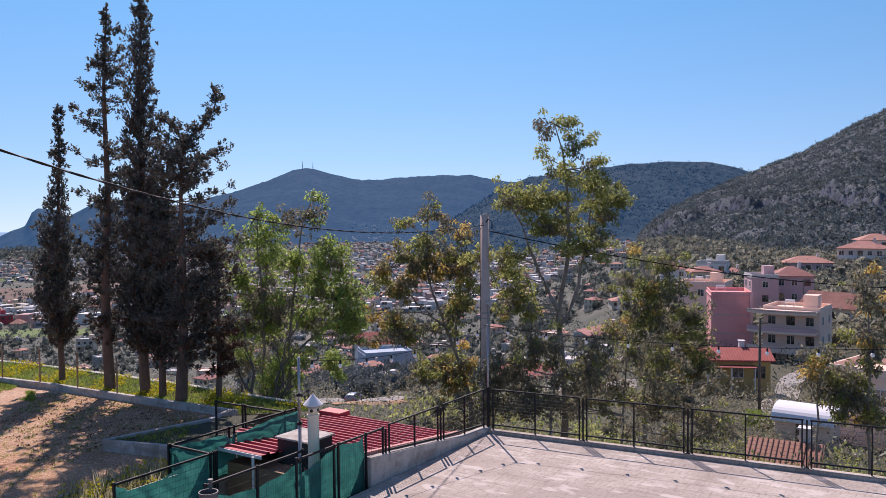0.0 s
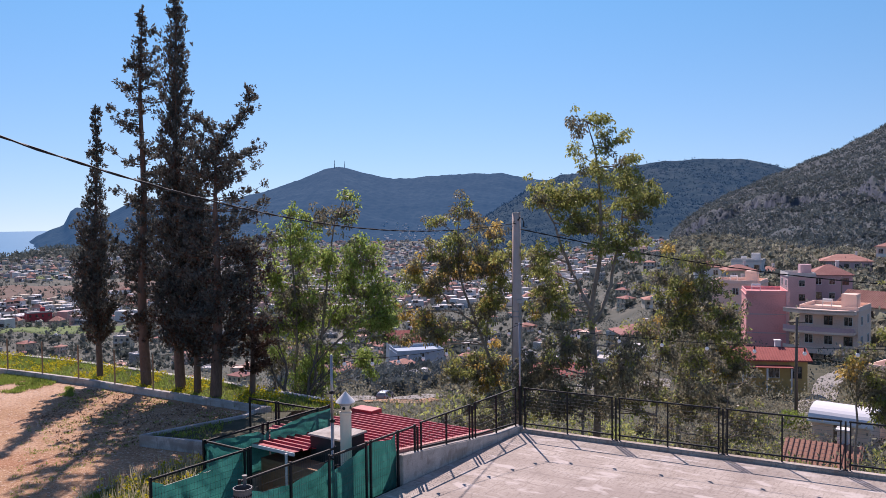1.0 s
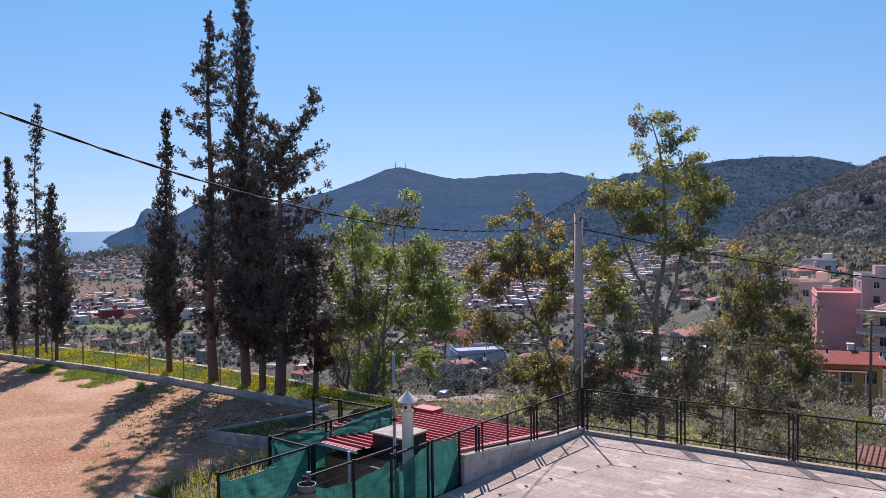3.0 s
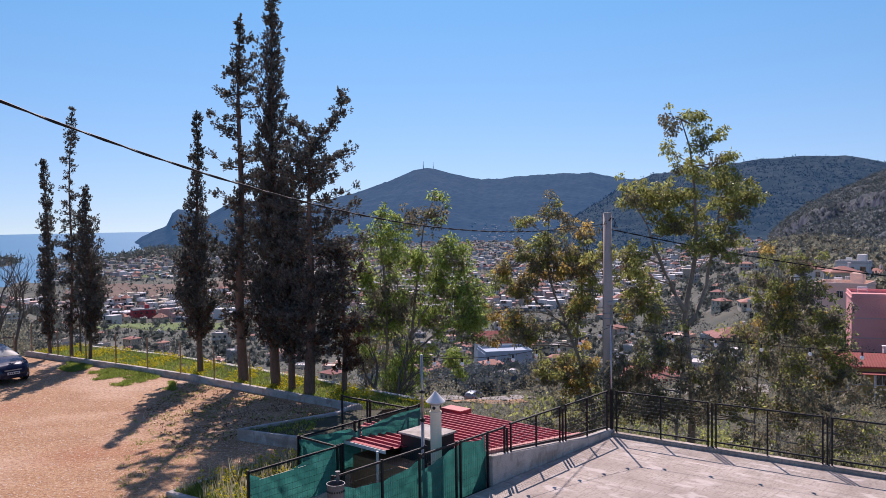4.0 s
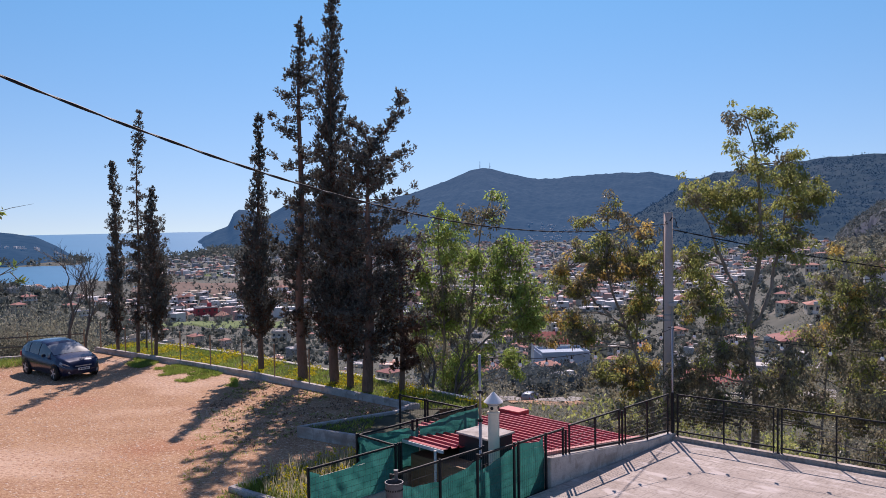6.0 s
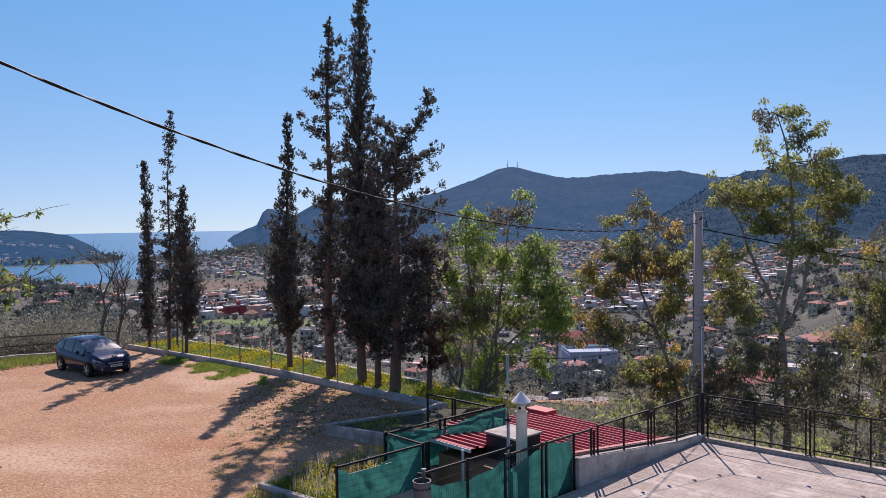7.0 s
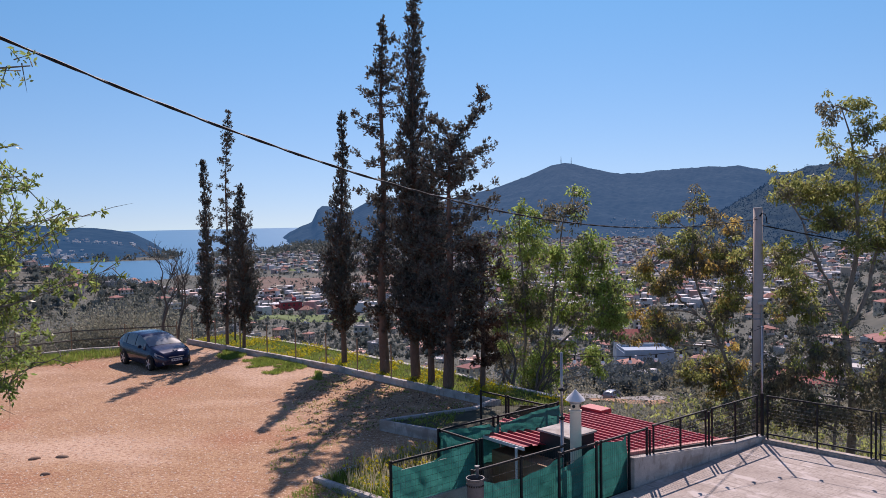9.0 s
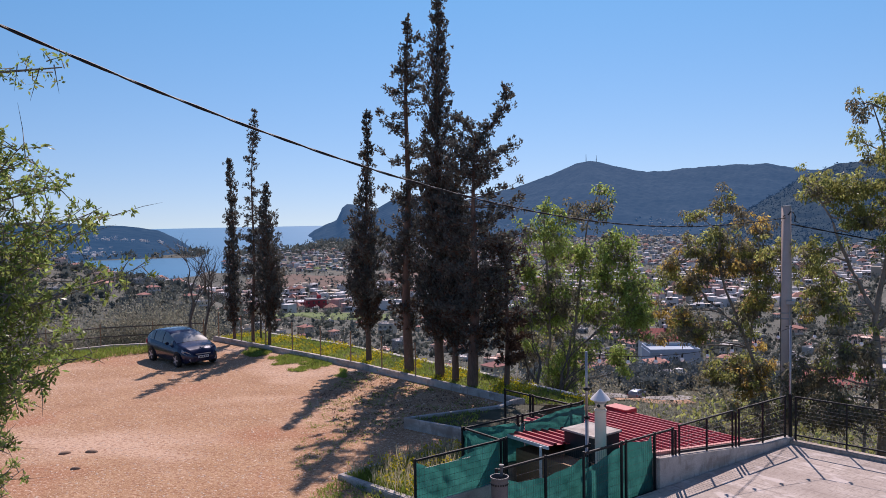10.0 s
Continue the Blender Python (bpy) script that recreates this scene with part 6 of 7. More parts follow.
x, y, z = on_slope(SLOPE, 62000, 0.0, 1.0, 8)
az = np.degrees(np.arctan2(x, y))
ok = (az < 34) & (waves(x, y, 70, 9) + 0.4 * waves(x, z * 3, 25, 10) > -0.9)
x, y, z = x[ok], y[ok], z[ok]
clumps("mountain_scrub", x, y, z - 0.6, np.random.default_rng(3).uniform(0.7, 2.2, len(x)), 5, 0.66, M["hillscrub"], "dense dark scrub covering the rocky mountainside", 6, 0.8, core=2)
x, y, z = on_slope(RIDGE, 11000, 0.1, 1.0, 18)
# the scrub glows faintly blue too, so that it carries the ridge's haze
clumps("ridge_scrub", x, y, z - 0.8, np.random.default_rng(4).uniform(1.6, 4.6, len(x)), 5, 0.8, material("hazed_ridge_foliage", [(0.016, 0.028, 0.026), (0.036, 0.05, 0.044)], 0.95, 0.05, 0.5, 0.0, island=0.4, spec=0.02, haze_glow=((0.06, 0.22, 0.52), 0.125)), "scrub and low pines over the terraced ridge", 16, 0.6)

def specks(name, grid, n, low, high, seed, label):
    x, y, z = on_slope(grid, n, low, high, seed)
    rg = np.random.default_rng(seed)
    k = waves(x, y, 300, seed + 1, 2) > 0.05
    x, y, z = x[k], y[k], z[k]
    tagged(new(name, quad_mesh(name, blocks(x, y, z, rg.uniform(3, 7, len(x)), rg.uniform(3, 6, len(x)), rg.uniform(2, 3.5, len(x)), rg.uniform(0, 3, len(x)), False), far_wall)), label, "town", kind="stuff")


specks("cape_houses", CAPE, 800, 0.02, 0.6, 61, "scattered white houses on the promontory")
specks("foothill_houses", PEAK, 1100, 0.0, 0.22, 62, "white houses climbing the foot of the mountain")
n = 3000
az, r = rng.uniform(13, 33, n), rng.uniform(150, 480, n)
x, y = r * np.sin(np.radians(az)), r * np.cos(np.radians(az))
ok = np.array([all((p - a) ** 2 + (q - c) ** 2 > 60 for a, c in placed) for p, q in zip(x, y)])
x, y = x[ok], y[ok]
clumps("hillside_bushes", x, y, ground_z(x, y) - 0.4, rng.uniform(0.9, 2.6, len(x)), 24, 0.28, M["olive"], "thick bushes and trees on the slope behind the houses", 27, 0.9, core=10)


def field(name, az0, az1, r0, r1, mat, label):
    A, R = np.meshgrid(np.radians(np.linspace(az0, az1, 30)), np.linspace(r0, r1, 16))
    R = R + 9 * waves(np.degrees(A), 0 * A, 3, 5)
    X, Y = R * np.sin(A), R * np.cos(A)
    Z = ground_z(X, Y) + 0.5
    Z[0], Z[-1], Z[:, 0], Z[:, -1] = Z[0] - 1.5, Z[-1] - 1.5, Z[:, 0] - 1.5, Z[:, -1] - 1.5
    tagged(sheet(name, X, Y, Z, mat), label, "field", kind="structure")


field("field", -32.5, -23.5, 392, 432, M["field"], "bright green field between the houses")
field("fallow_field", -34.0, -16.0, 660, 800, M["earth"], "brown fallow land across the plain")
field("far_field", -30.0, -20.0, 905, 940, M["field"], "narrow green field far out on the plain")
x, y = rng.uniform(24.2, 26.6, 12), rng.uniform(64.6, 66.0, 12)
clumps("hedge", x, y, 0 * x - 11.6, rng.uniform(0.6, 0.8, 12), 500, 0.16, M["grass"], "clipped bright green hedge beside the shed", 47, 0.9)
n = 650
az, r = rng.uniform(-60, -33, n), rng.uniform(190, 430, n)
x, y = r * np.sin(np.radians(az)), r * np.cos(np.radians(az))
ok = np.array([all((p - a) ** 2 + (q - c) ** 2 > 50 for a, c in placed) for p, q in zip(x, y)])
x, y = x[ok], y[ok]
clumps("spur_pines", x, y, ground_z(x, y) - 0.4, rng.uniform(0.9, 2.8, len(x)), 34, 0.28, M["farwood"], "dark pines and olives on the spur above the bay", 49, 1.0, core=10)
az, r = rng.uniform(-50, -22, 3200), rng.uniform(1230, 2050, 3200)
x, y = r * np.sin(np.radians(az)), r * np.cos(np.radians(az))
z = ground_z(x, y)
ok = z > SEA + 0.3
clumps("shore_trees", x[ok], y[ok], z[ok] - 1.0, rng.uniform(4, 9, ok.sum()), 7, 0.5, M["farwood"], "dark trees along the far shore", 51, 0.6, core=2)


# ---- cars ----
def car(m, paint, label):
    """A five-door hatchback, nose towards +x, standing on z = 0."""
    root = thing("car", m, label, "car")
    top = lambda x: float(np.interp(x, [-2.15, -2.11, -2.02, -1.72, -1.2, -0.45, 0.1, 0.7, 1.15, 1.4, 1.75, 2.02, 2.13, 2.18],
                                    [0.78, 1.02, 1.22, 1.42, 1.52, 1.56, 1.51, 1.28, 1.07, 1.0, 0.93, 0.82, 0.68, 0.55]))
    half = lambda x: float(np.interp(x, [-2.15, -2.0, -1.5, 0, 1.4, 1.9, 2.1, 2.18], [0.74, 0.84, 0.9, 0.91, 0.89, 0.8, 0.66, 0.5]))
    low = lambda x: float(np.interp(x, [-2.15, -1.9, 1.9, 2.18], [0.38, 0.22, 0.2, 0.3]))
    belt = lambda x: min(0.96 - 0.05 * x, top(x) - 0.03)

    def ring(x, grow=0.0):
        h, t, b, l = half(x), top(x), belt(x), low(x)
        cab = max(0.0, t - b)
        r = h - 0.05 - 0.34 * cab
        pts = [(h * 0.9, l), (h, l + 0.12), (h + 0.005, (l + b) / 2), (h - 0.02, b - 0.02), (h - 0.05, b), (h - 0.05 - 0.15 * cab, b + cab * 0.5), (r, b + cab * 0.88), (r * 0.82, t - 0.01), (r * 0.4, t + 0.006), (0, t + 0.01)]
        n = [Vector((y, z)) for y, z in pts]
        return [(x, p.x + (grow * 0.7 if p.x else 0), p.y + grow * 0.7) for p in n]
    xs = list(np.linspace(-2.15, 2.18, 64))
    s = Shape()
    rings = [ring(x) for x in xs]
    full = [r + [(x, -y, z) for x, y, z in r[-2::-1]] for r in rings]
    k = len(full[0])
    s.add([p for r in full for p in r], [(i * k + j, i * k + j + 1, (i + 1) * k + j + 1, (i + 1) * k + j) for i in range(63) for j in range(k - 1)] + [tuple(range(k)), tuple(range(63 * k, 64 * k))[::-1]])
    s.add([(x, sg * half(x) * 0.9, low(x)) for x in (xs[0], xs[-1]) for sg in (-1, 1)], [(0, 1, 3, 2)])
    part("body", s, paint, root, smooth=True)

    def patch(name, x0, x1, j0, j1, mat, sides=(1, -1), grow=0.012, parent=root, lab=""):
        q = Shape()
        for sg in sides:
            cols = np.linspace(x0, x1, 12)
            v = [(p[0], sg * p[1], p[2]) for x in cols for p in ring(x, grow)[j0:j1 + 1]]
            w = j1 - j0 + 1
            q.add(v, [(i * w + j, i * w + j + 1, (i + 1) * w + j + 1, (i + 1) * w + j) for i in range(11) for j in range(w - 1)])
        return part(name, q, mat, parent, lab, smooth=True)
    glass = H["carglass"]
    patch("windscreen", 0.32, 1.14, 6, 9, H["screen"], lab="raked glass windscreen")
    patch("rear_window", -2.03, -1.6, 6, 9, glass)
    for sg in (1, -1):
        for nm, a, b in (("front_window", -0.15, 0.82), ("rear_door_window", -1.08, -0.23), ("quarter_window", -1.6, -1.18)):
            patch(nm, a, b, 4, 6, glass, (sg,))
        mir = part("mirror", Shape().box(0.5, 0.62, sg * 0.9, sg * 1.06, 0.95, 1.09), paint, root, bevel=0.03)
        lamp = Shape().add([(1.72, sg * 0.83, 0.84), (2.0, sg * 0.74, 0.76), (2.13, sg * 0.6, 0.66), (2.1, sg * 0.62, 0.58), (1.95, sg * 0.79, 0.62), (1.75, sg * 0.87, 0.72)], [(0, 1, 2, 3, 4, 5)])
        part("headlight", lamp, M["galv"], root, "clear headlight")
        part("tail_light", Shape().box(-2.14, -1.98, sg * 0.66, sg * 0.84, 0.75, 0.98), H["red"], root, "red tail light", bevel=0.02)
        fog = part("fog_light", Shape().lathe([(0.06, 0), (0.06, 0.02)], 12), M["galv"], root)
        fog.matrix_local = pose(2.11, sg * 0.6, 0.38, 0, 90, 0)
        for x in (1.33, -1.32):
            tyre = part("wheel", Shape().lathe([(0.2, -0.1), (0.3, -0.1), (0.32, -0.07), (0.32, 0.07), (0.3, 0.1), (0.2, 0.1)], 28), M["cable"], root, "black tyre", smooth=False)
            tyre.matrix_local = pose(x, sg * (half(x) - 0.035), 0.32, 90, 0, 0)
            rim = Shape().lathe([(0.06, -0.108), (0.06, 0.108)], 12)
            for a in range(5):
                rim.box(0.04, 0.215, -0.034, 0.034, -0.106, 0.106, pose(0, 0, 0, rz=72 * a))
            part("rim", rim, M.get("alloy") or M.setdefault("alloy", car_paint("alloy_rim", (0.5, 0.5, 0.52), 0.4, 0.2)), tyre, "five-spoke alloy rim")
            arch = part("wheel_arch", Shape().lathe([(0.37, 0), (0.37, 0.02)], 24), M["cable"], root)
            arch.matrix_local = pose(x, sg * (half(x) - (0.012 if sg < 0 else -0.008)), 0.34, 90, 0, 0)
    part("grille", Shape().box(2.08, 2.17, -0.42, 0.42, 0.27, 0.42), M["cable"], root, bevel=0.02)
    part("upper_grille", Shape().box(2.1, 2.175, -0.36, 0.36, 0.6, 0.64), M["galv"], root)
    plate = part("number_plate", Shape().box(2.165, 2.2, -0.26, 0.26, 0.44, 0.55), H["frame"], root, "white number plate")
    for i, yy in enumerate((-0.17, -0.09, -0.01, 0.09, 0.17)):
        part("bar", Shape().box(2.2, 2.203, yy - 0.025, yy + 0.025, 0.465, 0.525), M["cable"], plate)
    part("aerial", Shape().tube([(-1.1, 0, 1.45), (-1.35, 0, 1.66)], 0.008, 5), M["cable"], root)
    return root


def car_paint(name, c, rough=0.28, metal=0.3):
    m = material(name, [tuple(v * 0.9 for v in c), c], rough, 1.0, 30.0, 0.0, metal=metal, spec=0.5)
    m.node_tree.nodes["Principled BSDF"].inputs["Coat Weight"].default_value = 0.3
    m.node_tree.nodes["Principled BSDF"].inputs["Coat Roughness"].default_value = 0.04
    return m


car(pose(-20.98, 26.78, 0.0, rz=-27) @ Matrix.Scale(0.84, 4), car_paint("navy_metallic_paint", (0.012, 0.018, 0.055), 0.25, 0.3), "dark navy hatchback parked on the dirt lot")
car(facing(-11.2, 99.0, float(ground_z(-11.2, 99.0)) + 0.14, 68) @ Matrix.Scale(0.74, 4), car_paint("silver_paint", (0.3, 0.31, 0.33)), "silver hatchback parked by the road below")

# road and clearing on the slope
def draped(name, line, half, mat, label):
    n = 60
    P = np.array(line, float)
    seg = np.concatenate([[0], np.cumsum(np.linalg.norm(np.diff(P, axis=0), axis=1))])
    q = np.linspace(0, seg[-1], n)
    c = np.stack([np.interp(q, seg, P[:, i]) for i in range(2)], 1)
    d = np.gradient(c, axis=0)
    d /= np.linalg.norm(d, axis=1)[:, None]
    nrm = np.stack([-d[:, 1], d[:, 0]], 1)
    u = np.linspace(-half, half, 7)
    X = c[:, 0][:, None] + nrm[:, 0][:, None] * u
    Y = c[:, 1][:, None] + nrm[:, 1][:, None] * u
    tagged(sheet(name, X, Y, ground_z(X, Y) + 0.12, mat), label, "road", kind="structure")


draped("road", [(-24, 99), (-12, 101.5), (-2, 103), (10, 104), (24, 100)], 2.6, M["asphalt"], "pale asphalt road crossing the slope")
draped("road_lane", [(30, 72), (34, 84), (39, 92), (45, 104), (52, 114)], 1.4, M["asphalt"], "pale lane between the houses")
draped("dirt_track", [(-13, 95), (-9, 96.5), (-5, 98)], 2.2, M["dirt"], "bare earth verge beside the road")

# wooden poles in the village
pw = thing("street_pole", pose(27.4, 69.8, -12.5), "weathered wooden power pole among the houses", "pole", "village poles")
part("shaft", Shape().tube([(0, 0, -1), (0, 0, 9.2)], [0.16, 0.11], 10), M["greybark"], pw, smooth=True)
part("crossarm", Shape().box(-0.7, 0.7, -0.05, 0.05, 8.7, 8.82), M["greybark"], pw)
copy_thing(pw, pose(75, 168, -17, rz=40))
copy_thing(pw, pose(58, 110, -16, rz=20))


# ---- nearer shrubs, olives, bare tree ----
rng = np.random.default_rng(19)


def shrub_field(name, az0, az1, r0, r1, n, size, per, blade, mat, label, seed):
    rg = np.random.default_rng(seed)
    az, r = rg.uniform(az0, az1, n), rg.uniform(r0 ** 2, r1 ** 2, n) ** 0.5
    ok = ~((az > -10.5) & (az < -2.5) & (r > 38) & (r < 97))
    az, r = az[ok], r[ok]
    x, y = r * np.sin(np.radians(az)), r * np.cos(np.radians(az))
    clumps(name, x, y, ground_z(x, y) - 0.3, rg.uniform(size[0], size[1], len(x)), per, blade, mat, label, seed, 0.85)


shrub_field("slope_shrubs", -16, 32, 26, 48, 400, (0.4, 1.0), 110, 0.15, M["olive"], "grey-green shrubs crowding the slope below", 71)
shrub_field("slope_thicket", -14, 32, 24, 60, 380, (0.6, 1.5), 125, 0.16, M["euc"], "yellowish thicket under the eucalyptus", 72)
shrub_field("slope_wood", -42, 32, 45, 190, 900, (0.8, 2.0), 80, 0.18, M["olive"], "olive trees and scrub down the slope", 73)
shrub_field("slope_green", -40, 32, 40, 110, 250, (0.9, 2.4), 190, 0.12, M["dusky"], "green bushes down the slope", 74)
shrub_field("left_olives", -60, -37.5, 43.5, 50, 46, (2.2, 3.1), 1900, 0.038, M["olive"], "dense grey olive grove falling away behind the lot", 75)
shrub_field("left_olive_cores", -60, -37.5, 43.5, 50, 46, (1.8, 2.7), 900, 0.062, M["olive"], "inner boughs of the olive grove", 75)
shrub_field("left_scrub", -45, -33, 44, 70, 50, (0.8, 1.4), 420, 0.07, M["olive"], "grey scrub on the brow behind the lot", 175)
shrub_field("village_shrubs", -14, 32, 100, 260, 900, (0.8, 2.0), 50, 0.24, M["farwood"], "dark bushes between the houses on the slope", 178)
shrub_field("lane_shrubs", 13, 30, 50, 92, 170, (0.8, 1.7), 170, 0.12, M["dusky"], "dusky bushes between the lane and the houses", 177)
shrub_field("railing_shrubs", 2, 26, 25, 35, 130, (0.6, 1.2), 300, 0.088, M["dusky"], "dusky fine-leaved shrubs pressing on the railing", 176)

shrub_field("verge_scrub", -13, 6, 37.9, 37.95, 60, (0.5, 0.9), 220, 0.12, M["olive"], "grey scrub at the slope's brow", 76)
rv = np.random.default_rng(78)
az, r = rv.uniform(-12, -1, 900), rv.uniform(36, 92, 900)
x, y = r * np.sin(np.radians(az)), r * np.cos(np.radians(az))
clumps("verge_weeds", x, y, ground_z(x, y) - 0.1, rv.uniform(0.35, 0.7, 900), 32, 0.22, M["olive"], "low grey-green weeds on the open slope", 79, 0.7)
az, r = rv.uniform(-14, 4, 170), rv.uniform(106, 160, 170)
x, y = r * np.sin(np.radians(az)), r * np.cos(np.radians(az))
clumps("road_hedge", x, y, ground_z(x, y) - 0.4, rv.uniform(1.3, 2.6, 170), 120, 0.17, M["hillscrub"], "olive hedge beyond the road", 77, 0.9, core=10)
for i, (x, y, w) in enumerate(((-34.5, 33.0, 2.0), (-31.0, 35.4, 2.1), (-28.0, 37.0, 1.9), (-37.5, 30.5, 2.2), (-25.5, 37.8, 1.5))):
    z = float(ground_z(x, y))
    tree("olive_tree", (x, y, z), [(0, 2.4 - 0 * z, w * 0.7, 0.8), (-w * 0.6, 1.9, w * 0.5, 0.8), (w * 0.6, 1.9, w * 0.5, 0.8), (0, 1.4, w * 0.8, 0.8)], "grey-leaved olive tree behind the parked car", ("olive",), 80 + i, leaf=(0.1, 0.034), per=90, bark="greybark", trunk=0.14, droop=0.4, cover=12, clump=(0.22, 0.4), sat=0)


def bare_tree(base, height, seed):
    """Leafless: forks again and again from two leaning stems."""
    rg = random.Random(seed)
    root = thing("bare_tree", pose(*base), "leafless grey tree with forked stems and fine twigs", "tree")
    s = Shape()

    def grow(p, d, length, r, level):
        mid = p + d * length * 0.5 + Vector((rg.uniform(-1, 1), rg.uniform(-1, 1), rg.uniform(-0.3, 0.6))) * length * 0.09
        end = p + d * length + Vector((rg.uniform(-1, 1), rg.uniform(-1, 1), 0)) * length * 0.07
        s.tube([p, mid, end], [r, r * 0.85, r * 0.66], 6 if level < 3 else 4, False)
        if level < 6:
            for _ in range(2 if level < 1 else rg.choice((2, 3))):
                nd = (d + Vector((rg.uniform(-1, 1), rg.uniform(-1, 1), rg.uniform(-0.25, 0.6))) * (0.32 if level == 0 else 0.62)).normalized()
                grow(end if rg.random() < 0.6 else mid, nd, length * rg.uniform(0.6, 0.82), r * 0.62, level + 1)
    grow(Vector((0, 0, -1.2)), Vector((-0.06, 0, 1)), height * 0.46, 0.11, 0)
    grow(Vector((0.35, 0, -1.2)), Vector((0.12, 0, 1)), height * 0.42, 0.09, 0)
    tagged(part("branchwork", s, M["greybark"], root, smooth=True), kind="stuff")


bare_tree((-24.0, 31.7, 0.0), 4.5, 4)
bare_tree((-6.2, 26.3, -0.8), 3.2, 9)


# ---- thorny tree close to the camera ----
def thorn_tree(base, seed):
    rg = np.random.default_rng(seed)
    root = thing("thorn_tree", pose(*base), "thorny tree with small glossy leaf tufts and long spines", "tree")
    trunk = [Vector((-0.5, -0.3, -0.2)), Vector((-0.45, -0.25, 1.6)), Vector((-0.25, -0.1, 3.2)), Vector((-0.1, 0, 5.0)), Vector((0, 0, 6.4))]
    part("trunk", Shape().tube(trunk, [0.13, 0.11, 0.085, 0.05, 0.02], 10), M["greybark"], root, smooth=True)
    wood, spine, pts, dirs = Shape(), Shape(), [], []
    for i in range(420):
        z = 2.4 + 3.95 * rg.uniform() ** 0.62
        a = rg.uniform(0, 2 * math.pi)
        reach = float(np.interp(z, [2.4, 3.4, 4.2, 4.8, 5.3, 5.7, 6.0, 6.4], [0.62, 0.66, 0.66, 0.68, 0.82, 0.84, 0.72, 0.45])) * rg.uniform(0.45, 1.05)
        p = np.array([np.interp(z - 0.4, [v.z for v in trunk], [v[k] for v in trunk]) for k in range(2)] + [z - 0.4])
        d = np.array([math.cos(a), math.sin(a), rg.uniform(-0.1, 0.7)])
        line = [p]
        for _ in range(4):
            d = d + rg.normal(0, 0.17, 3)
            line.append(line[-1] + d * reach / 4)
        wood.tube([tuple(q) for q in line], [0.011, 0.008, 0.006, 0.004, 0.002], 4, False)
        L = np.array(line)
        for _ in range(16):
            t = 0.8 + 3.2 * rg.uniform() ** 0.8
            k = min(3, int(t))
            b = L[k] * (1 - t + k) + L[k + 1] * (t - k)
            sd = rg.normal(0, 1, 3)
            sd /= np.linalg.norm(sd)
            tw = b + sd * rg.uniform(0.06, 0.2)
            wood.tube([tuple(b), tuple(tw)], [0.004, 0.002], 3, False)
            if rg.uniform() < 0.3:
                e = tw + sd * rg.uniform(0.05, 0.16) + rg.normal(0, 0.01, 3)
                spine.tube([tuple(tw), tuple(e)], [0.0022, 0.0006], 3, False)
            for _ in range(2):
                u = rg.uniform(0.3, 1.0)
                m = int(rg.integers(6, 11))
                pts.append(b * (1 - u) + tw * u + rg.normal(0, 0.011, (m, 3)))
                dirs.append(sd * 0.4 + rg.normal(0, 0.8, (m, 3)))
    # one long branch reaching out high, with tufts all along it
    p0, p2 = np.array([-0.25, -0.1, 6.58]), np.array([0.48, 0.48, 6.62])
    wood.tube([tuple(p0), tuple((p0 + p2) / 2 + [0, 0, -0.04]), tuple(p2)], [0.014, 0.01, 0.004], 5, False)
    for i in range(26):
        b = p0 + (p2 - p0) * (0.3 + 0.7 * i / 25) + rg.normal(0, 0.015, 3)
        sd = rg.normal(0, 1, 3)
        tw = b + sd / np.linalg.norm(sd) * rg.uniform(0.04, 0.11)
        wood.tube([tuple(b), tuple(tw)], [0.005, 0.002], 3, False)
        spine.tube([tuple(tw), tuple(tw + (tw - b) * 0.9)], [0.003, 0.0006], 3, False)
        pts.append(tw + rg.normal(0, 0.02, (11, 3)))
        dirs.append(rg.normal(0, 0.9, (11, 3)))
    part("branchwork", wood, M["palebark"], root, smooth=True)
    part("spine_growth", spine, M["greybark"], root)
    ob = new("crown", quad_mesh("crown", leaves(np.concatenate(pts), np.concatenate(dirs), 0.036, 0.0145, rg, 0.3), M["thornleaf"]))
    ob.parent = root
    return root


thorn_tree((-4.31, 3.28, 0), 5)


# ---- fence along the lot wall ----
for line, gap, high, name in ((WALL[:-1], 1.95, 1.15, "lot wall"), ([(-36, 13), (-31, 21), (-27.9, 26), (-26.2, 28.6), (-22.8, 30.75)], 2.2, 0.95, "kerb")):
    P = np.array(line, float)
    seg = np.concatenate([[0], np.cumsum(np.linalg.norm(np.diff(P, axis=0), axis=1))])
    spots = [(float(np.interp(q, seg, P[:, 0])), float(np.interp(q, seg, P[:, 1]))) for q in np.arange(0.4, seg[-1], gap)]
    fence = thing("wire_fence", pose(*spots[0], 0.0), f"thin rusty post-and-wire fence along the {name}", "fence")
    ox, oy = spots[0]
    for x, y in spots:
        part("post", Shape().box(x - ox - 0.019, x - ox + 0.019, y - oy - 0.019, y - oy + 0.019, 0.1, 0.2 + high), M["brown"], fence)
    for h in ((0.75, 1.25) if name == "lot wall" else (0.55, 0.95)):
        rad = 0.004 if name == "lot wall" else 0.03
        for a, b in zip(spots, spots[1:]):
            part("wire" if rad < 0.01 else "rail", Shape().tube([(a[0] - ox, a[1] - oy, h), (b[0] - ox, b[1] - oy, h)], rad, 5), M["wire"] if rad < 0.01 else M["greybark"], fence)


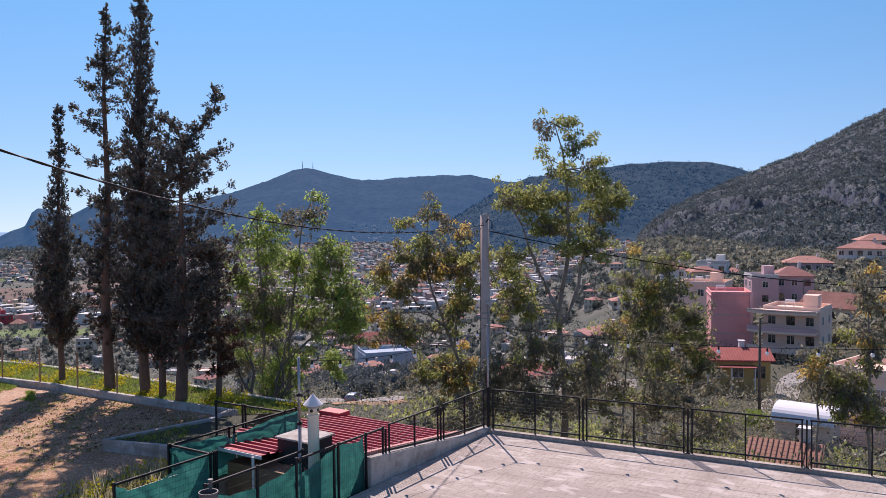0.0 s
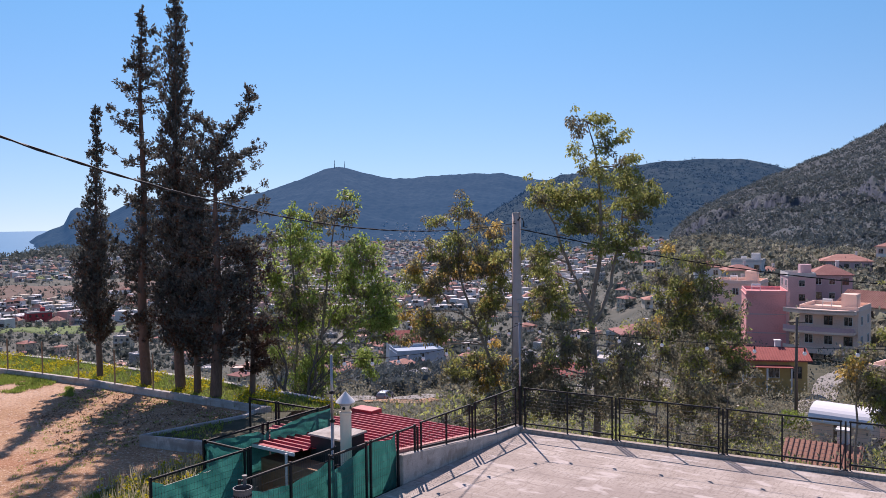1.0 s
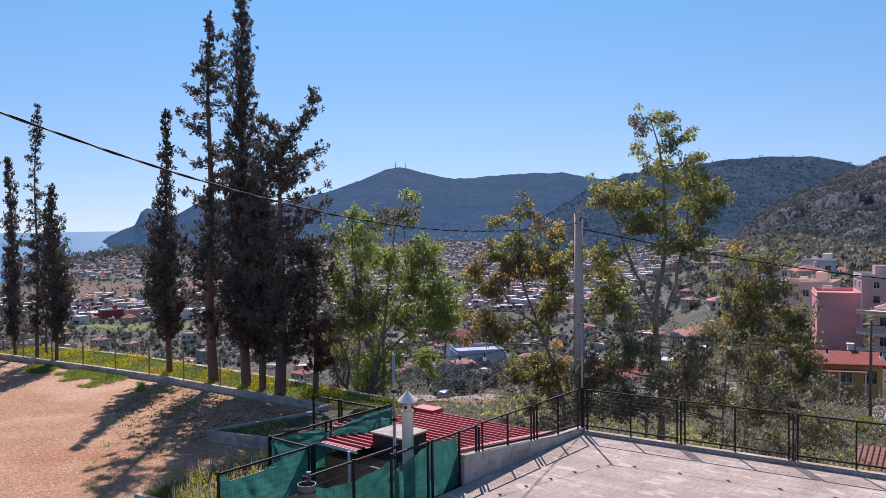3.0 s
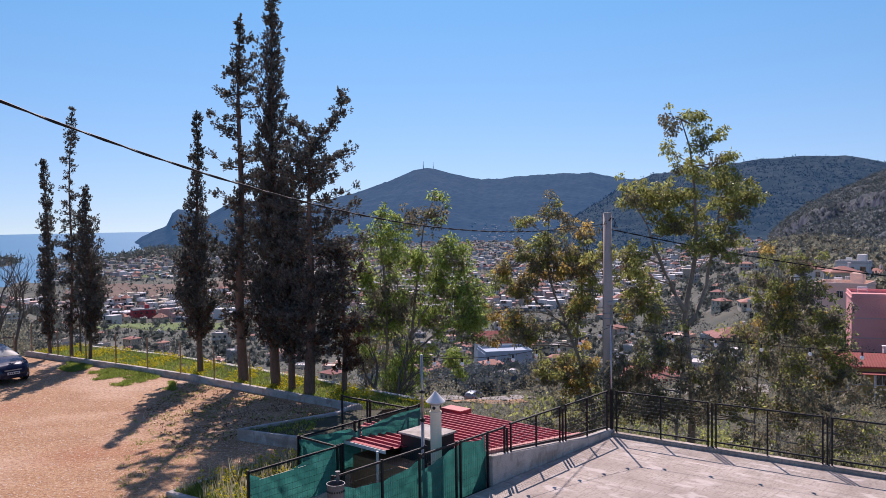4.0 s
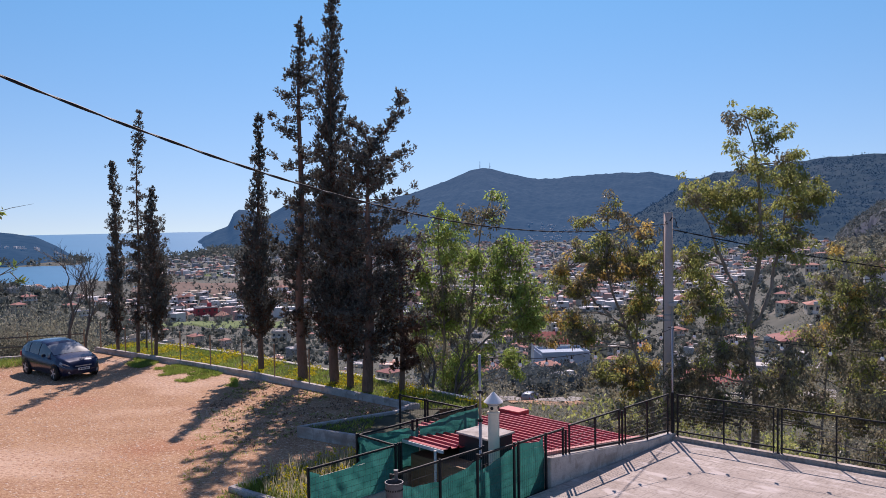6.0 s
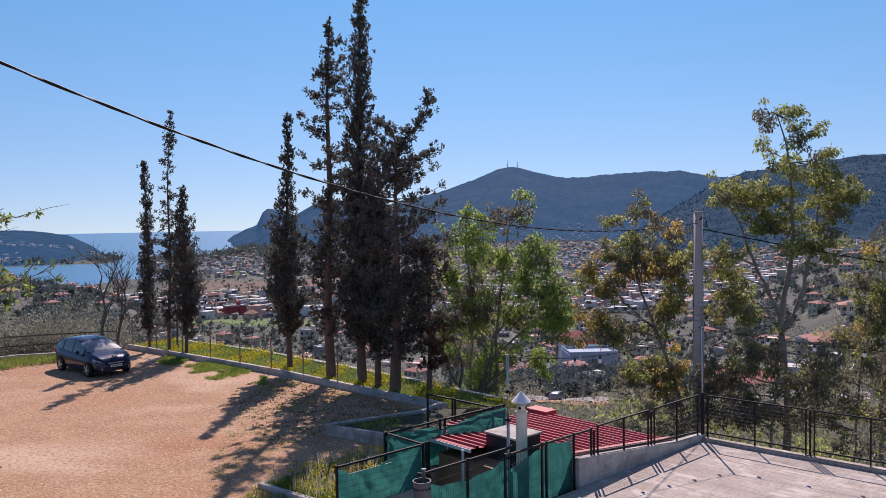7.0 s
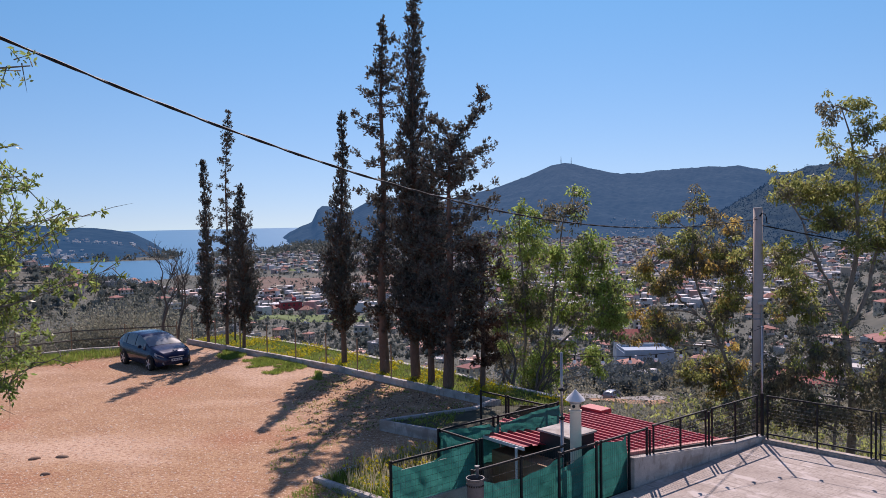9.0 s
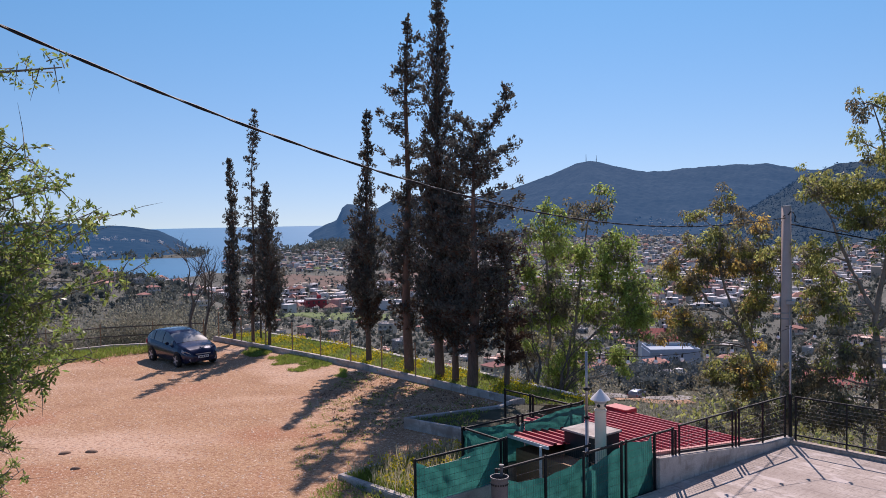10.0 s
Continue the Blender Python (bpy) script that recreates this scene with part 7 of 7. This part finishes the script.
# ---- grass and flowers ----
def blades(name, poly, n, length, width, mat, label, seed, z=0.0, up_only=1.0, patch=None, per=5):
    """Tufts of blades scattered inside a plan polygon."""
    rg = np.random.default_rng(seed)
    P = np.array(poly)
    got = []
    while sum(len(g) for g in got) < n:
        q = rg.uniform(P.min(0), P.max(0), (n * 3, 2))
        ok = inside(q[:, 0], q[:, 1], poly)
        if patch:
            ok &= waves(q[:, 0], q[:, 1], patch[0], seed + 1, 3) > patch[1]
        got.append(q[ok])
    q = np.concatenate(got)[:n]
    q = np.repeat(q, per, 0) + rg.normal(0, 0.04, (n * per, 2))
    c = np.column_stack([q, np.full(len(q), z) if np.isscalar(z) else z(q[:, 0], q[:, 1])])
    d = rg.normal(0, 0.45, (len(c), 3)) + [0, 0, up_only]
    tagged(new(name, quad_mesh(name, leaves(c, d, length, width, rg, 0.15), mat)), label, "grass", kind="stuff")


def flowers(name, poly, n, height, mat, label, seed, z=0.0, patch=(1.6, 0.0)):
    rg = np.random.default_rng(seed)
    P = np.array(poly)
    q = rg.uniform(P.min(0), P.max(0), (n * 6, 2))
    q = q[inside(q[:, 0], q[:, 1], poly) & (waves(q[:, 0], q[:, 1], patch[0], seed + 1, 3) > patch[1])][:n]
    c = np.column_stack([q, z + height * rg.uniform(0.5, 1.2, len(q))])
    c = np.repeat(c, 4, 0) + rg.normal(0, 0.015, (len(c) * 4, 3))
    tagged(new(name, quad_mesh(name, leaves(c, rg.normal(0, 1, c.shape), 0.05, 0.04, rg, 0.2), mat)), label, "flowers", kind="stuff")


STRIP = [*WALL, (-3.6, 23.6), *OUTER[::-1]]
blades("strip_grass", STRIP, 5500, 0.12, 0.02, M["grass"], "lush spring grass between the walls", 91, 0.05)
flowers("strip_flowers", STRIP, 3400, 0.15, M["yellow"], "yellow wild flowers in the grass strip", 92, 0.05, (2.6, 0.0))
BED = [(-7.25, 17.4), (-8.1, 15.7), (-6.6, 14.9), (-5.6, 14.4), (-5.75, 16.4), (-6.4, 18.4)]
blades("bed_grass", BED, 2600, 0.16, 0.02, M["grass"], "tall weeds in the kerbed bed", 93)
blades("bed_seedheads", BED, 260, 0.36, 0.018, M["drygrass"], "pale seeding grass in the bed", 94, 0.05, 2.0, None, 3)
flowers("bed_flowers", BED, 300, 0.3, M["yellow"], "small yellow flowers in the bed", 95, 0.0, (1.5, -0.2))
EDGE_A = [(-20.3, 31.0), (-16.4, 29.2), (-13.6, 26.6), (-13.0, 25.4), (-16.4, 26.2), (-19.6, 28.9)]
blades("lot_edge_grass", EDGE_A, 3000, 0.09, 0.018, M["grass"], "fresh grass patch at the foot of the wall", 96, 0.0, 1.0, (2.4, 0.05))
EDGE_B = [(WALL[4][0], WALL[4][1] - 0.2), (WALL[7][0] - 0.3, WALL[7][1] - 0.3), (-8.6, 19.8), (-9.3, 17.0), (-9.0, 15.0), (-10.4, 17.5), (-12.5, 22.0)]
blades("lot_shade_grass", EDGE_B, 800, 0.05, 0.016, M["grass"], "thin grass in the cypress shade", 97, 0.0, 1.0, (2.0, -0.1))
EDGE_C = [(-27.7, 26.0), (-26.0, 28.4), (-23.5, 30.0), (-23.6, 28.3), (-25.5, 24.6), (-28.8, 18.2), (-33.5, 10), (-36, 13), (-31, 21)]
blades("kerb_grass", EDGE_C, 6000, 0.2, 0.02, M["grass"], "bright green grass along the kerb", 98, 0.0)
BACK = [(-22.8, 30.9), (-26.4, 28.8), (-28.2, 26.1), (-31.3, 21), (-36.3, 13), (-39, 14), (-33, 23.5), (-30, 29), (-25, 33)]
blades("back_grass", BACK, 4000, 0.3, 0.022, M["grass"], "tall grass behind the kerb", 99, lambda x, y: ground_z(x, y))
FRONT = [(-8.3, 15.5), (-6.6, 14.75), (-5.4, 14.2), (-5.0, 11.5), (-6.4, 11.5), (-8.2, 14.0)]
blades("front_grass", FRONT, 800, 0.09, 0.018, M["grass"], "grass in front of the kerbed bed", 100)
PLANT = [(-6.5, 21.6), (-8.2, 19.9), (-6.6, 19.4)]
blades("planter_grass", PLANT, 130, 0.09, 0.018, M["grass"], "weeds in the walled planter", 101, 0.23)

# stones and gravel on the lot
rg = np.random.default_rng(23)
q = rg.uniform((-30, 10), (-5.5, 30), (32000, 2))
q = q[inside(q[:, 0], q[:, 1], lot_poly)]
k = 0.009 + 0.018 * rg.uniform(size=len(q)) ** 3
v = []
for ring, zz in ((((-1, -1), (1, -1), (1, 1), (-1, 1)), 0.0),):
    base = [np.column_stack([q[:, 0] + a * k * 1.1, q[:, 1] + b * k * 0.9, 0 * k + 0.001]) for a, b in ring]
    tip = np.column_stack([q, k * 0.45])
    for i in range(4):
        v.append(np.stack([base[i], base[(i + 1) % 4], tip, tip], 1)[:, :3])
gravel = material("pale_gravel", [(0.52, 0.36, 0.25), (0.74, 0.6, 0.47)], 0.95, 3.0, 30.0, 0.0, island=0.3)
tagged(new("gravel", quad_mesh("gravel", np.concatenate(v).reshape(-1, 3), gravel, 3)), "loose pale gravel scattered over the dirt", "gravel", kind="stuff")

litter = [(WALL[4][0], WALL[4][1] - 0.3), (WALL[7][0] - 0.35, WALL[7][1] - 0.35), (-8.7, 19.9), (-9.2, 18.4), (-10.2, 19.4), (-12.6, 22.6)]
blades("leaf_litter", litter, 700, 0.05, 0.03, M["duff"], "brown needle litter under the cypresses", 103, 0.004, 0.12, (1.4, -0.45))


# flat stones bedded in the dirt
flat_stone = material("dusty_brown_stone", [(0.2, 0.13, 0.09), (0.32, 0.22, 0.155)], 0.95, 3.0, 30.0, 0.3)
rs = random.Random(12)
for x, y in ((-15.6, 15.3), (-15.05, 15.6), (-14.4, 14.4)):
    st = Shape().lathe([(0.0, 0.055), (0.5, 0.05), (0.85, 0.03), (1.0, 0.0), (0.9, -0.03)], 9)
    k = rs.uniform(0.12, 0.2)
    ob = part("stone", st, flat_stone, None, smooth=True)
    ob.matrix_world = pose(x, y, 0.0, rz=rs.uniform(0, 90)) @ Matrix.Diagonal((k, k * 0.6, 1, 1))
    tagged(ob, "flat dusty brown stone bedded in the dirt", "stone", "lot stones")
